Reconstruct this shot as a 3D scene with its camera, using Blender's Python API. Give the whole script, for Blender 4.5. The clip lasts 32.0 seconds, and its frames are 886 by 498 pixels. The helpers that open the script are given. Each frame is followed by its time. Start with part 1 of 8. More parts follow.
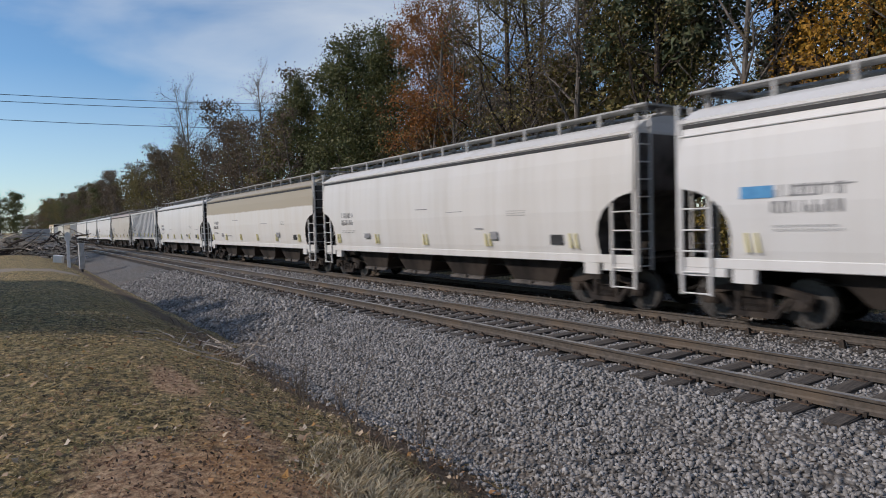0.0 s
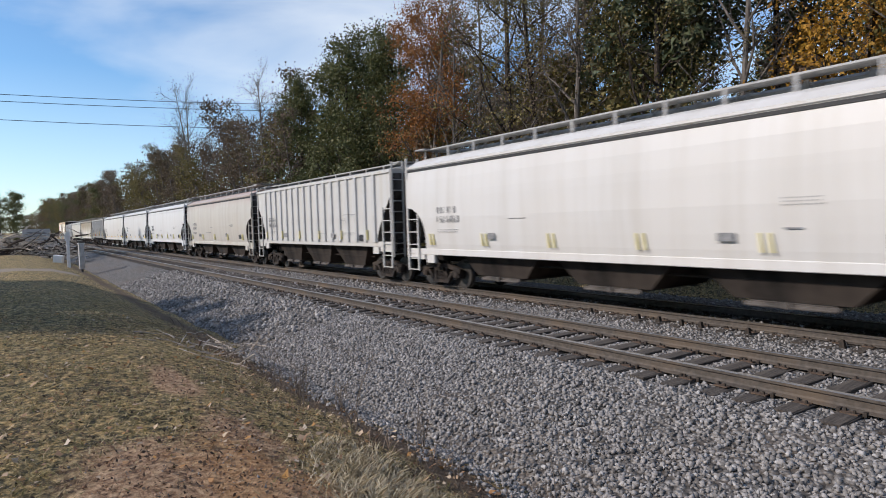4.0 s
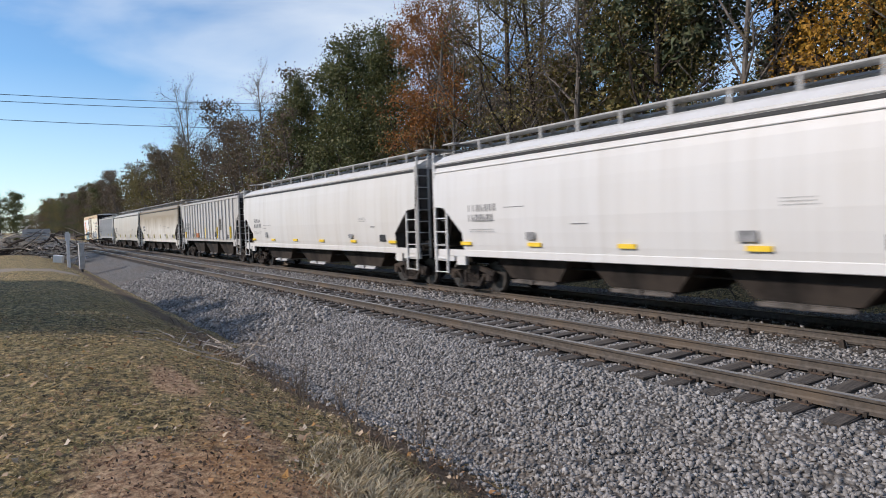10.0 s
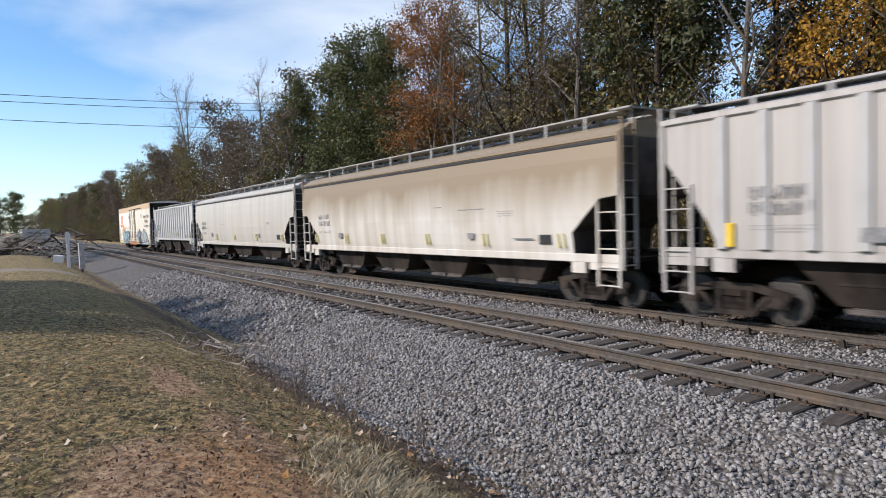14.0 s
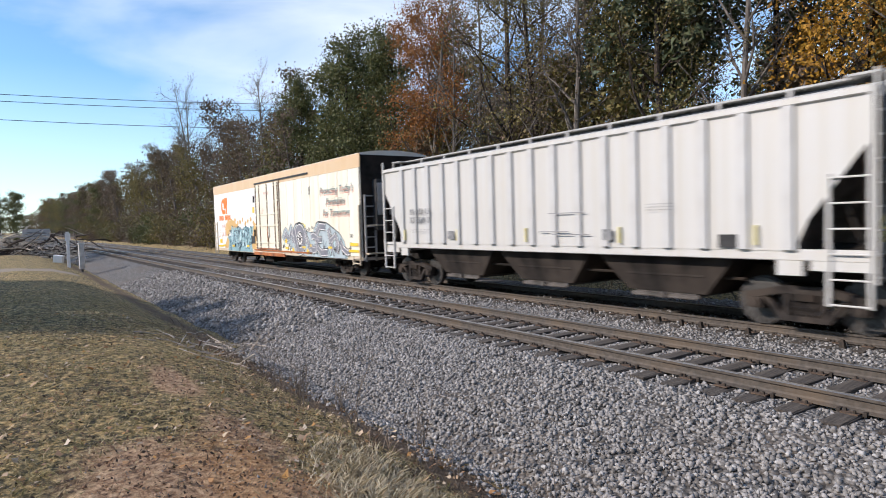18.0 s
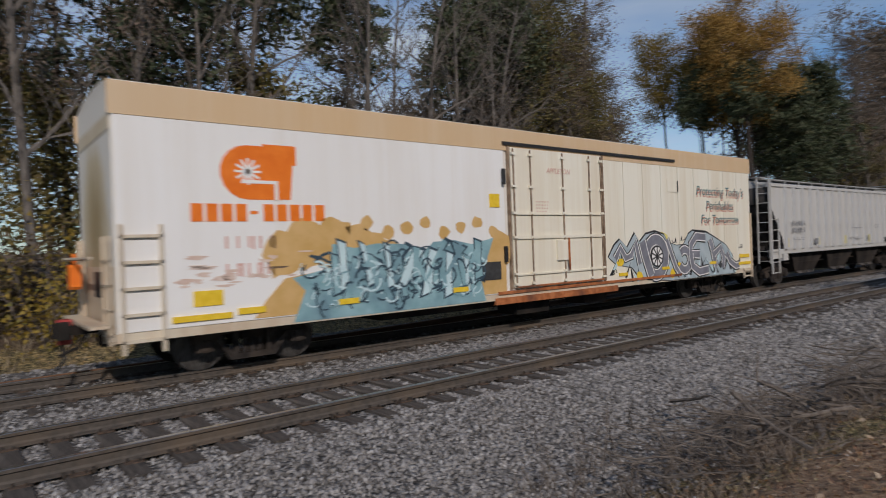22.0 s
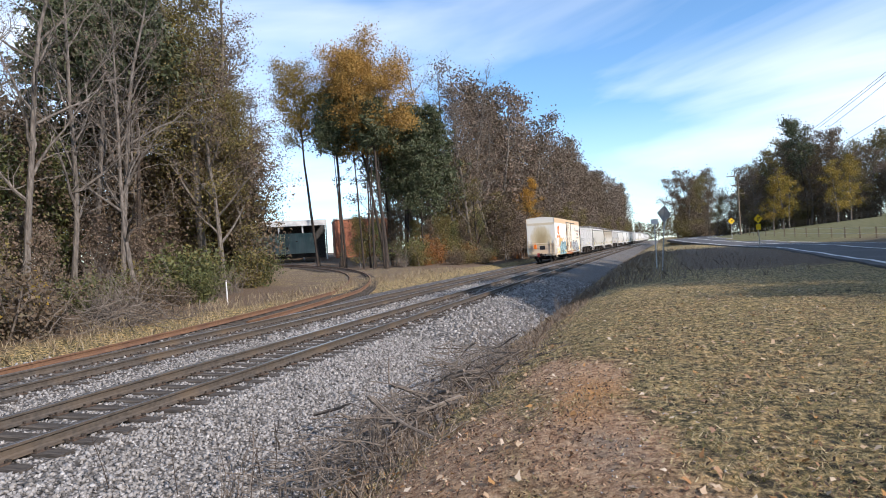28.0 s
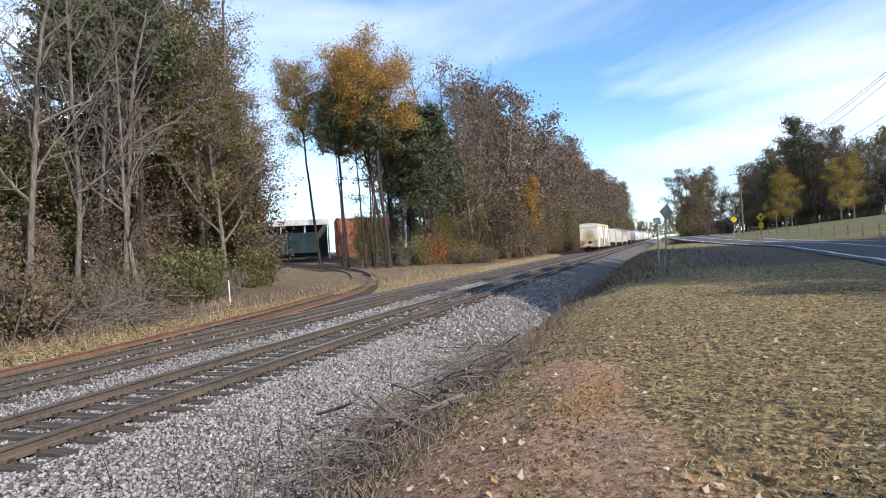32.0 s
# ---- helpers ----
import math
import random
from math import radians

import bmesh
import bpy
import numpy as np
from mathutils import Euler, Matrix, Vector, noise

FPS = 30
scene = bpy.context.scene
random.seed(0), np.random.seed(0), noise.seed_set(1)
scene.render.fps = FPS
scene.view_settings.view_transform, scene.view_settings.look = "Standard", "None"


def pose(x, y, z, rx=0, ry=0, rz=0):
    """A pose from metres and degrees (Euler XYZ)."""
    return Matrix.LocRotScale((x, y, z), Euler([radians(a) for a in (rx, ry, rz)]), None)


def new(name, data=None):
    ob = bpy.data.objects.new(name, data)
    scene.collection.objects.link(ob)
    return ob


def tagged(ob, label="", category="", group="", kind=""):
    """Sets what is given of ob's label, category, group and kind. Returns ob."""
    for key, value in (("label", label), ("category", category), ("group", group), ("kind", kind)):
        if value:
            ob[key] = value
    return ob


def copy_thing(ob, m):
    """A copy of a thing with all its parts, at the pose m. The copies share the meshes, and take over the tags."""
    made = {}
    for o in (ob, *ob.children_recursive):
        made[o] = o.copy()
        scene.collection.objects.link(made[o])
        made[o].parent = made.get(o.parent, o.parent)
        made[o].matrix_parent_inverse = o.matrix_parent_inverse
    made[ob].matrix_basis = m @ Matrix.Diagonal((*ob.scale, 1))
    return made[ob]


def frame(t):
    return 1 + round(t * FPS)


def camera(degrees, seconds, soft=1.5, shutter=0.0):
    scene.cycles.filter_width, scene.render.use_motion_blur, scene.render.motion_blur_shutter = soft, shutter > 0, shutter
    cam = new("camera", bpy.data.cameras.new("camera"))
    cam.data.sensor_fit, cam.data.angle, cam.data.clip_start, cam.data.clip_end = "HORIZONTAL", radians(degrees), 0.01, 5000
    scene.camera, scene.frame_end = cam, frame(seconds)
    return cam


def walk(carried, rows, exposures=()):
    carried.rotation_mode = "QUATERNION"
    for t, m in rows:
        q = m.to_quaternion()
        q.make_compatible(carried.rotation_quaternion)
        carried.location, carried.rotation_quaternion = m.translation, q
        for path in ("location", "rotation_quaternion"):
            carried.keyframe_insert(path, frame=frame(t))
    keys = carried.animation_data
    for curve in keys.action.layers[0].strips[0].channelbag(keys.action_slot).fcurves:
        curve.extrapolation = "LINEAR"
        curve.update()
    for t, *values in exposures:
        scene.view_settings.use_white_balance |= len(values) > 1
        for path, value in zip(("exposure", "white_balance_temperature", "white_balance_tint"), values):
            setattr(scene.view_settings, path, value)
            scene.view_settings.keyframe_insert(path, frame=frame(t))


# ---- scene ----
TAU = math.tau
# ---- the line of the tracks: plan and profile, in metres along x ----
TRAIN_Y = 4.349 + 0.7525
TRAIN_DZ = -0.113
GAUGE = 1.505


def ty(x):
    return np.where(np.asarray(x) < 0, -0.3246e-4, -0.536e-4) * np.clip(np.asarray(x, float), -260, 300) ** 2


def tz(x):
    x = np.asarray(x, float)
    return 0.00935 * x + 0.00195 * (np.sqrt(x * x + 64.0) - 8.0)


# ---- camera ----
cam = camera(71.24, 32.0, soft=0.95, shutter=0.38)
EYE_A = (0.0, -7.483, 2.033)
EYE_B = (0.007, -7.249, 1.960)
TURNS = [
    (0.0, 55.39, -2.88, 1.49), (18.1, 55.39, -2.88, 1.49), (18.3, 55.2, -2.88, 1.44), (18.5, 54.25, -2.87, 1.34),
    (18.8, 49.4, -2.72, 0.9), (19.0, 45.3, -2.62, 0.65), (19.5, 34.6, -2.24, 0.50), (20.0, 23.35, -2.18, 0.35), (20.3, 15.8, -2.0, 0.62),
    (20.6, 6.2, -1.7, 0.88), (20.8, -2.5, -1.38, 0.99), (21.0, -11.3, -0.97, 1.05), (21.3, -21.6, -0.36, 1.12), (21.6, -29.6, -0.08, 1.3), (22.0, -38.65, 0.20, 1.62), (22.3, -44.1, 0.38, 2.0), (22.5, -48.0, 0.50, 2.08),
    (23.0, -57.68, 0.67, 2.15), (23.5, -63.41, 0.77, 2.20), (24.0, -67.76, 0.76, 2.43), (24.5, -72.38, 0.61, 2.88),
    (25.2, -74.0, 0.35, 2.75), (26.5, -71.92, 0.07, 2.61), (27.0, -71.06, 0.30, 3.02), (27.5, -71.00, 0.57, 3.12),
    (28.0, -70.91, 0.67, 3.16), (30.0, -70.72, 0.60, 3.25), (32.0, -70.71, 0.60, 3.29)]


def eye_at(t):
    k = min(1.0, max(0.0, (t - 18.3) / 3.7))
    k = k * k * (3 - 2 * k)
    return [a + (b - a) * k for a, b in zip(EYE_A, EYE_B)]


LIGHT = [(0.0, -0.77), (1.0, -0.6), (3.0, -0.42), (6.0, -0.25), (8.0, -0.17), (9.0, -0.28), (11.0, -0.43), (12.0, -0.45), (13.0, -0.28), (14.0, -0.2), (18.0, -0.06), (19.5, -0.3), (20.0, -0.62), (20.3, -0.8), (21.0, -1.05), (21.5, -1.15), (22.5, -1.15), (23.2, -0.8), (24.0, -0.35), (24.5, -0.05), (26.5, 0.12), (28.0, 0.14), (32.0, 0.2)]
walk(cam, [(t, pose(*eye_at(t), 90 + pitch, roll, yaw)) for t, yaw, pitch, roll in TURNS], LIGHT)

# ---- sky and sun ----
SUN_AWAY = Vector((-0.40, -0.92, 0.0)).normalized()
SUN_UP = radians(33)
to_sun = SUN_AWAY * math.cos(SUN_UP) + Vector((0, 0, math.sin(SUN_UP)))
sun = new("sun", bpy.data.lights.new("sun", "SUN"))
sun.data.energy, sun.data.angle, sun.data.color = 5.15, radians(0.55), (1.0, 0.885, 0.80)
sun.matrix_world = Matrix.Translation((0, 0, 60)) @ to_sun.to_track_quat("Z", "Y").to_matrix().to_4x4()

world = bpy.data.worlds.new("sky")
scene.world = world
world.use_nodes = True
wn, wl = world.node_tree.nodes, world.node_tree.links
wn.clear()
sky = wn.new("ShaderNodeTexSky")
sky.sky_type, sky.sun_disc = "NISHITA", False
sky.sun_elevation = SUN_UP
sky.sun_rotation = math.atan2(to_sun.x, to_sun.y)
sky.altitude, sky.air_density, sky.dust_density, sky.ozone_density = 200, 1.0, 0.15, 2.5
w_co = wn.new("ShaderNodeTexCoord")
w_map = wn.new("ShaderNodeMapping")
w_map.inputs["Scale"].default_value = (0.8, 0.9, 3.4)
w_map.inputs["Location"].default_value = (0.2, 0.09, 0.0)
w_map.inputs["Rotation"].default_value = (0.16, 0.10, 0.5)
w_noise = wn.new("ShaderNodeTexNoise")
w_noise.inputs["Scale"].default_value, w_noise.inputs["Detail"].default_value = 1.5, 6.0
w_noise.inputs["Distortion"].default_value = 0.7
w_ramp = wn.new("ShaderNodeValToRGB")
w_ramp.color_ramp.elements[0].position, w_ramp.color_ramp.elements[1].position = 0.40, 0.72
w_ramp.color_ramp.elements[0].color, w_ramp.color_ramp.elements[1].color = (0, 0, 0, 1), (0.70, 0.70, 0.70, 1)
w_sep = wn.new("ShaderNodeSeparateXYZ")
w_low = wn.new("ShaderNodeMapRange")
w_low.inputs["From Min"].default_value, w_low.inputs["From Max"].default_value = 0.0, 0.22
w_low.inputs["To Min"].default_value, w_low.inputs["To Max"].default_value = 0.36, 0.0
w_max = wn.new("ShaderNodeMath")
w_max.operation = "MAXIMUM"
w_mix = wn.new("ShaderNodeMixRGB")
w_mix.inputs[2].default_value = (9.2, 9.5, 9.8, 1)
w_bg = wn.new("ShaderNodeBackground")
w_bg.inputs["Strength"].default_value = 0.15
w_out = wn.new("ShaderNodeOutputWorld")
wl.new(w_co.outputs["Generated"], w_map.inputs["Vector"])
wl.new(w_map.outputs[0], w_noise.inputs["Vector"])
wl.new(w_noise.outputs[0], w_ramp.inputs[0])
wl.new(w_co.outputs["Generated"], w_sep.inputs[0])
wl.new(w_sep.outputs["Z"], w_low.inputs["Value"])
wl.new(w_ramp.outputs[0], w_max.inputs[0])
wl.new(w_low.outputs[0], w_max.inputs[1])
wl.new(w_max.outputs[0], w_mix.inputs[0])
w_tint = wn.new("ShaderNodeMixRGB")
w_tint.blend_type = "MULTIPLY"
w_tint.inputs[0].default_value = 1.0
w_tint.inputs[2].default_value = (0.98, 1.24, 1.42, 1)
wl.new(sky.outputs[0], w_tint.inputs[1])
wl.new(w_tint.outputs[0], w_mix.inputs[1])
wl.new(w_mix.outputs[0], w_bg.inputs[0])
wl.new(w_bg.outputs[0], w_out.inputs[0])


# ---- materials ----
def material(name, rough=0.8, metal=0.0, spec=None):
    m = bpy.data.materials.new(name)
    m.use_nodes = True
    b = m.node_tree.nodes["Principled BSDF"]
    b.inputs["Roughness"].default_value, b.inputs["Metallic"].default_value = rough, metal
    if spec is not None:
        b.inputs["Specular IOR Level"].default_value = spec
    return m, m.node_tree.nodes, m.node_tree.links, b


def ramp(nodes, stops):
    r = nodes.new("ShaderNodeValToRGB")
    e = r.color_ramp.elements
    while len(e) < len(stops):
        e.new(0.5)
    for i, (p, c) in enumerate(stops):
        e[i].position, e[i].color = p, (*c, 1) if len(c) == 3 else c
    return r


def noise_tex(nodes, links, co, scale, detail=5.0, stretch=None, rough=0.55, distort=0.0):
    n = nodes.new("ShaderNodeTexNoise")
    n.inputs["Scale"].default_value, n.inputs["Detail"].default_value = scale, detail
    n.inputs["Roughness"].default_value, n.inputs["Distortion"].default_value = rough, distort
    if stretch:
        mp = nodes.new("ShaderNodeMapping")
        mp.inputs["Scale"].default_value = stretch
        links.new(co, mp.inputs["Vector"])
        co = mp.outputs[0]
    links.new(co, n.inputs["Vector"])
    return n.outputs[0]


def mix_by(nodes, links, fac, a, b, mode="MIX"):
    x = nodes.new("ShaderNodeMixRGB")
    x.blend_type = mode
    for sock, v in zip(x.inputs, (fac, a, b)):
        if isinstance(v, (int, float)):
            sock.default_value = v
        elif isinstance(v, tuple):
            sock.default_value = (*v, 1) if len(v) == 3 else v
        else:
            links.new(v, sock)
    return x.outputs[0]


def bump(nodes, links, b, height, strength=0.3, distance=0.02):
    n = nodes.new("ShaderNodeBump")
    n.inputs["Strength"].default_value, n.inputs["Distance"].default_value = strength, distance
    links.new(height, n.inputs["Height"])
    links.new(n.outputs[0], b.inputs["Normal"])


def grained(name, c1, c2, scale, rough=0.8, metal=0.0, c3=None, scale2=None, stretch=None, bumps=0.3, dist=0.01, space="Object", lo=0.35, hi=0.65, spec=None):
    """A surface that varies at two scales: c1 to c2 by fine grain, c3 in broad patches."""
    m, n, l, b = material(name, rough, metal, spec)
    co = n.new("ShaderNodeTexCoord").outputs[space]
    f = noise_tex(n, l, co, scale, 6.0, stretch)
    r = ramp(n, [(lo, c1), (hi, c2)])
    l.new(f, r.inputs[0])
    col = r.outputs[0]
    if c3:
        f2 = noise_tex(n, l, co, scale2 or scale * 0.1, 3.0, stretch)
        r2 = ramp(n, [(0.48, (0, 0, 0)), (0.68, (1, 1, 1))])
        l.new(f2, r2.inputs[0])
        col = mix_by(n, l, r2.outputs[0], col, c3)
    l.new(col, b.inputs["Base Color"])
    if bumps:
        bump(n, l, b, f, bumps, dist)
    return m


def varied(name, colours, rough=0.75, per="island", translucent=0.0, grain=0.0):
    """Pieces that each take a colour of their own from a range."""
    m, n, l, b = material(name, rough)
    if per == "island":
        f = n.new("ShaderNodeNewGeometry").outputs["Random Per Island"]
    else:
        f = n.new("ShaderNodeObjectInfo").outputs["Random"]
    r = ramp(n, [(i / max(1, len(colours) - 1), c) for i, c in enumerate(colours)])
    l.new(f, r.inputs[0])
    col = r.outputs[0]
    if grain:
        co = n.new("ShaderNodeTexCoord").outputs["Object"]
        g = noise_tex(n, l, co, grain, 5.0)
        r2 = ramp(n, [(0.3, (0.55, 0.55, 0.55)), (0.7, (1.15, 1.15, 1.15))])
        l.new(g, r2.inputs[0])
        col = mix_by(n, l, 1.0, col, r2.outputs[0], "MULTIPLY")
        bump(n, l, b, g, 0.4, 0.01)
    l.new(col, b.inputs["Base Color"])
    if translucent:
        t = n.new("ShaderNodeBsdfTranslucent")
        l.new(col, t.inputs["Color"])
        s = n.new("ShaderNodeMixShader")
        s.inputs[0].default_value = translucent
        l.new(b.outputs[0], s.inputs[1])
        l.new(t.outputs[0], s.inputs[2])
        l.new(s.outputs[0], n["Material Output"].inputs["Surface"])
    return m


def car_paint(name, base, stain, amount=0.5, streak=(0.62, 0.55, 0.45), band=None, rough=0.45, seed=0.0):
    """Weathered freight-car paint: streaks that run down the side, broad stains, fine speckle."""
    m, n, l, b = material(name, rough)
    co = n.new("ShaderNodeTexCoord").outputs["Object"]
    mp = n.new("ShaderNodeMapping")
    mp.inputs["Location"].default_value = (seed * 7.3, seed * 3.1, seed)
    l.new(co, mp.inputs["Vector"])
    co2 = mp.outputs[0]
    drip = noise_tex(n, l, co2, 1.0, 5.0, (4.5 if "worn" in name or "ribbed" in name else 2.2, 0.3, 0.10), rough=0.65)
    r = ramp(n, [(0.52 - 0.16 * amount, (0, 0, 0)), (0.74, (1, 1, 1))])
    l.new(drip, r.inputs[0])
    broad = noise_tex(n, l, co2, 0.35, 4.0)
    rb = ramp(n, [(0.35, (0, 0, 0)), (0.7, (1, 1, 1))])
    l.new(broad, rb.inputs[0])
    f1 = n.new("ShaderNodeMath")
    f1.operation = "MULTIPLY"
    f1.inputs[1].default_value = min(1.0, amount)
    l.new(r.outputs[0], f1.inputs[0])
    col = mix_by(n, l, f1.outputs[0], base, stain)
    f2 = n.new("ShaderNodeMath")
    f2.operation = "MULTIPLY"
    f2.inputs[1].default_value = 0.35 * amount
    l.new(rb.outputs[0], f2.inputs[0])
    col = mix_by(n, l, f2.outputs[0], col, streak)
    if band:
        # a rusty or dusty band with an uneven lower edge: height, colour
        sx = n.new("ShaderNodeSeparateXYZ")
        l.new(co, sx.inputs[0])
        wob = n.new("ShaderNodeMath")
        wob.operation = "MULTIPLY_ADD"
        wob.inputs[1].default_value, wob.inputs[2].default_value = band[3] if len(band) > 3 else 0.9, 0.0
        l.new(noise_tex(n, l, co2, 0.5, 5.0, (1.2, 0.3, 0.25)), wob.inputs[0])
        add = n.new("ShaderNodeMath")
        add.operation = "ADD"
        l.new(sx.outputs["Z"], add.inputs[0])
        l.new(wob.outputs[0], add.inputs[1])
        rz = n.new("ShaderNodeMapRange")
        rz.inputs["From Min"].default_value, rz.inputs["From Max"].default_value = band[0], band[1]
        l.new(add.outputs[0], rz.inputs["Value"])
        col = mix_by(n, l, rz.outputs[0], col, band[2])
    l.new(col, b.inputs["Base Color"])
    fine = noise_tex(n, l, co, 9.0, 4.0)
    bump(n, l, b, fine, 0.06, 0.01)
    return m


M = {}
M["rail"] = grained("rail_steel", (0.055, 0.046, 0.038), (0.10, 0.083, 0.068), 14, 0.75, 0.0, (0.12, 0.088, 0.06), 0.7)
M["rail_top"] = grained("worn_rail_head", (0.28, 0.26, 0.24), (0.42, 0.40, 0.38), 20, 0.28, 0.85, bumps=0.05)
M["rusty_rail"] = grained("rusty_rail", (0.13, 0.07, 0.04), (0.21, 0.115, 0.065), 16, 0.85, 0.0, (0.13, 0.07, 0.045), 1.0)
M["tie"] = grained("creosoted_tie", (0.028, 0.024, 0.021), (0.085, 0.07, 0.058), 7, 0.92, stretch=(6, 0.7, 6), c3=(0.12, 0.102, 0.085), scale2=1.3, bumps=0.7, dist=0.02)
M["drab_glass"] = grained("drab_window", (0.05, 0.07, 0.09), (0.09, 0.11, 0.13), 4, 0.3, bumps=0)
M["tie_far"] = grained("old_tie", (0.05, 0.04, 0.034), (0.12, 0.095, 0.075), 5, 0.92, bumps=0.4)
M["plate"] = grained("tie_plate", (0.06, 0.045, 0.035), (0.14, 0.09, 0.06), 20, 0.75, 0.2)
M["spike"] = grained("spike", (0.03, 0.025, 0.02), (0.06, 0.045, 0.035), 20, 0.8, 0.2)
M["stone"] = varied("ballast_stone", [(0.11, 0.105, 0.10), (0.20, 0.19, 0.182), (0.30, 0.288, 0.28), (0.37, 0.355, 0.345), (0.26, 0.245, 0.23), (0.50, 0.485, 0.47)], 0.85, grain=30.0)
# grime below the cars; also the painted shade of the boxcar's front end
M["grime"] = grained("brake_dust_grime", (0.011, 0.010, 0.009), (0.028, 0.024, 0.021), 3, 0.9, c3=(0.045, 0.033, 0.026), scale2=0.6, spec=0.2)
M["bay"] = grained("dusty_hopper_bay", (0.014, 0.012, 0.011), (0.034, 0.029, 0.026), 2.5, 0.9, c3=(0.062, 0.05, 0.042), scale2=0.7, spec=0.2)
M["gate"] = grained("dull_gate_steel", (0.05, 0.045, 0.04), (0.12, 0.105, 0.095), 5, 0.7, 0.1)
M["truck"] = grained("truck_casting", (0.018, 0.015, 0.014), (0.045, 0.038, 0.034), 6, 0.88, 0.0, (0.06, 0.047, 0.038), 1.5, spec=0.25)
M["wheel"] = grained("wheel_steel", (0.014, 0.012, 0.011), (0.03, 0.026, 0.023), 6, 0.85, 0.0, spec=0.25)
M["tread"] = grained("wheel_tread", (0.05, 0.045, 0.042), (0.10, 0.095, 0.09), 12, 0.5, 0.5, bumps=0.05)
M["bare_steel"] = grained("galvanised_steel", (0.42, 0.42, 0.42), (0.62, 0.62, 0.62), 5, 0.5, 0.35)
# end sheets: dust, and the shade between coupled cars put into the colour
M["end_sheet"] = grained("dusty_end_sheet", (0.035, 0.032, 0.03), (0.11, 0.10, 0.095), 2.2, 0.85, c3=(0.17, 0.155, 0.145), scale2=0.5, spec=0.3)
M["walkway"] = grained("walkway_grating", (0.26, 0.26, 0.26), (0.42, 0.42, 0.41), 9, 0.6, 0.15)
M["black"] = grained("black_paint", (0.012, 0.012, 0.013), (0.03, 0.03, 0.032), 8, 0.6)
M["ink"] = grained("stencil_ink", (0.16, 0.165, 0.17), (0.30, 0.30, 0.305), 9, 0.7, bumps=0)
M["blue_mark"] = grained("blue_mark", (0.05, 0.22, 0.45), (0.08, 0.30, 0.55), 5, 0.5, bumps=0)
M["yellow_mark"] = grained("yellow_reflector", (0.75, 0.50, 0.02), (0.85, 0.60, 0.05), 8, 0.5, bumps=0)
M["yellow_faded"] = grained("faded_yellow_mark", (0.62, 0.55, 0.25), (0.72, 0.66, 0.38), 4, 0.6, bumps=0)
M["orange"] = grained("orange_logo_paint", (0.80, 0.17, 0.01), (0.88, 0.22, 0.02), 4, 0.5, bumps=0)
M["rust"] = grained("rust", (0.30, 0.09, 0.025), (0.48, 0.17, 0.06), 6, 0.85, c3=(0.16, 0.06, 0.03), scale2=1.2)
M["bark_grey"] = grained("grey_bark", (0.08, 0.068, 0.058), (0.20, 0.175, 0.152), 9, 0.92, stretch=(1, 1, 0.25), bumps=0.8, dist=0.03)
M["bark_dark"] = grained("pine_bark", (0.022, 0.017, 0.014), (0.065, 0.048, 0.037), 7, 0.95, stretch=(1, 1, 0.3), bumps=0.8, dist=0.03)
M["twig"] = grained("twig_bark", (0.10, 0.08, 0.066), (0.21, 0.178, 0.148), 12, 0.9)
M["leaf_pine"] = varied("pine_needles", [(0.034, 0.048, 0.022), (0.058, 0.078, 0.034), (0.09, 0.108, 0.05), (0.11, 0.102, 0.055)], 0.7, translucent=0.12)
M["leaf_green"] = varied("dark_green_leaves", [(0.042, 0.055, 0.018), (0.078, 0.094, 0.028), (0.125, 0.132, 0.042), (0.15, 0.132, 0.046)], 0.65, translucent=0.15)
M["leaf_olive"] = varied("olive_leaves", [(0.075, 0.07, 0.024), (0.14, 0.122, 0.036), (0.21, 0.165, 0.048), (0.15, 0.105, 0.044)], 0.7, translucent=0.18)
M["leaf_yellow"] = varied("yellow_leaves", [(0.180, 0.139, 0.025), (0.295, 0.205, 0.029), (0.369, 0.246, 0.041), (0.164, 0.156, 0.033)], 0.7, translucent=0.21)
M["leaf_amber"] = varied("amber_leaves", [(0.148, 0.098, 0.016), (0.246, 0.164, 0.025), (0.312, 0.205, 0.033), (0.131, 0.115, 0.029)], 0.7, translucent=0.21)
M["leaf_gold"] = varied("golden_leaves", [(0.26, 0.125, 0.014), (0.42, 0.21, 0.02), (0.52, 0.28, 0.03), (0.30, 0.17, 0.03)], 0.7, translucent=0.21)
M["leaf_bronze"] = varied("bronze_leaves", [(0.22, 0.125, 0.028), (0.36, 0.205, 0.045), (0.46, 0.275, 0.065), (0.26, 0.165, 0.05)], 0.75, translucent=0.2)
M["leaf_orange"] = varied("orange_leaves", [(0.164, 0.061, 0.016), (0.279, 0.107, 0.025), (0.344, 0.148, 0.033), (0.180, 0.090, 0.033)], 0.7, translucent=0.21)
M["leaf_brown"] = varied("brown_leaves", [(0.07, 0.052, 0.036), (0.125, 0.09, 0.06), (0.18, 0.128, 0.08), (0.10, 0.086, 0.05)], 0.8, translucent=0.15)
M["leaf_dry"] = varied("dry_russet_leaves", [(0.125, 0.085, 0.062), (0.20, 0.145, 0.108), (0.165, 0.125, 0.095), (0.125, 0.105, 0.066)], 0.85, translucent=0.12)
M["grass"] = varied("grass_blades", [(0.13, 0.13, 0.042), (0.28, 0.23, 0.105), (0.44, 0.35, 0.185), (0.58, 0.48, 0.30), (0.19, 0.18, 0.06), (0.34, 0.25, 0.14), (0.50, 0.40, 0.235)], 0.8, translucent=0.3)
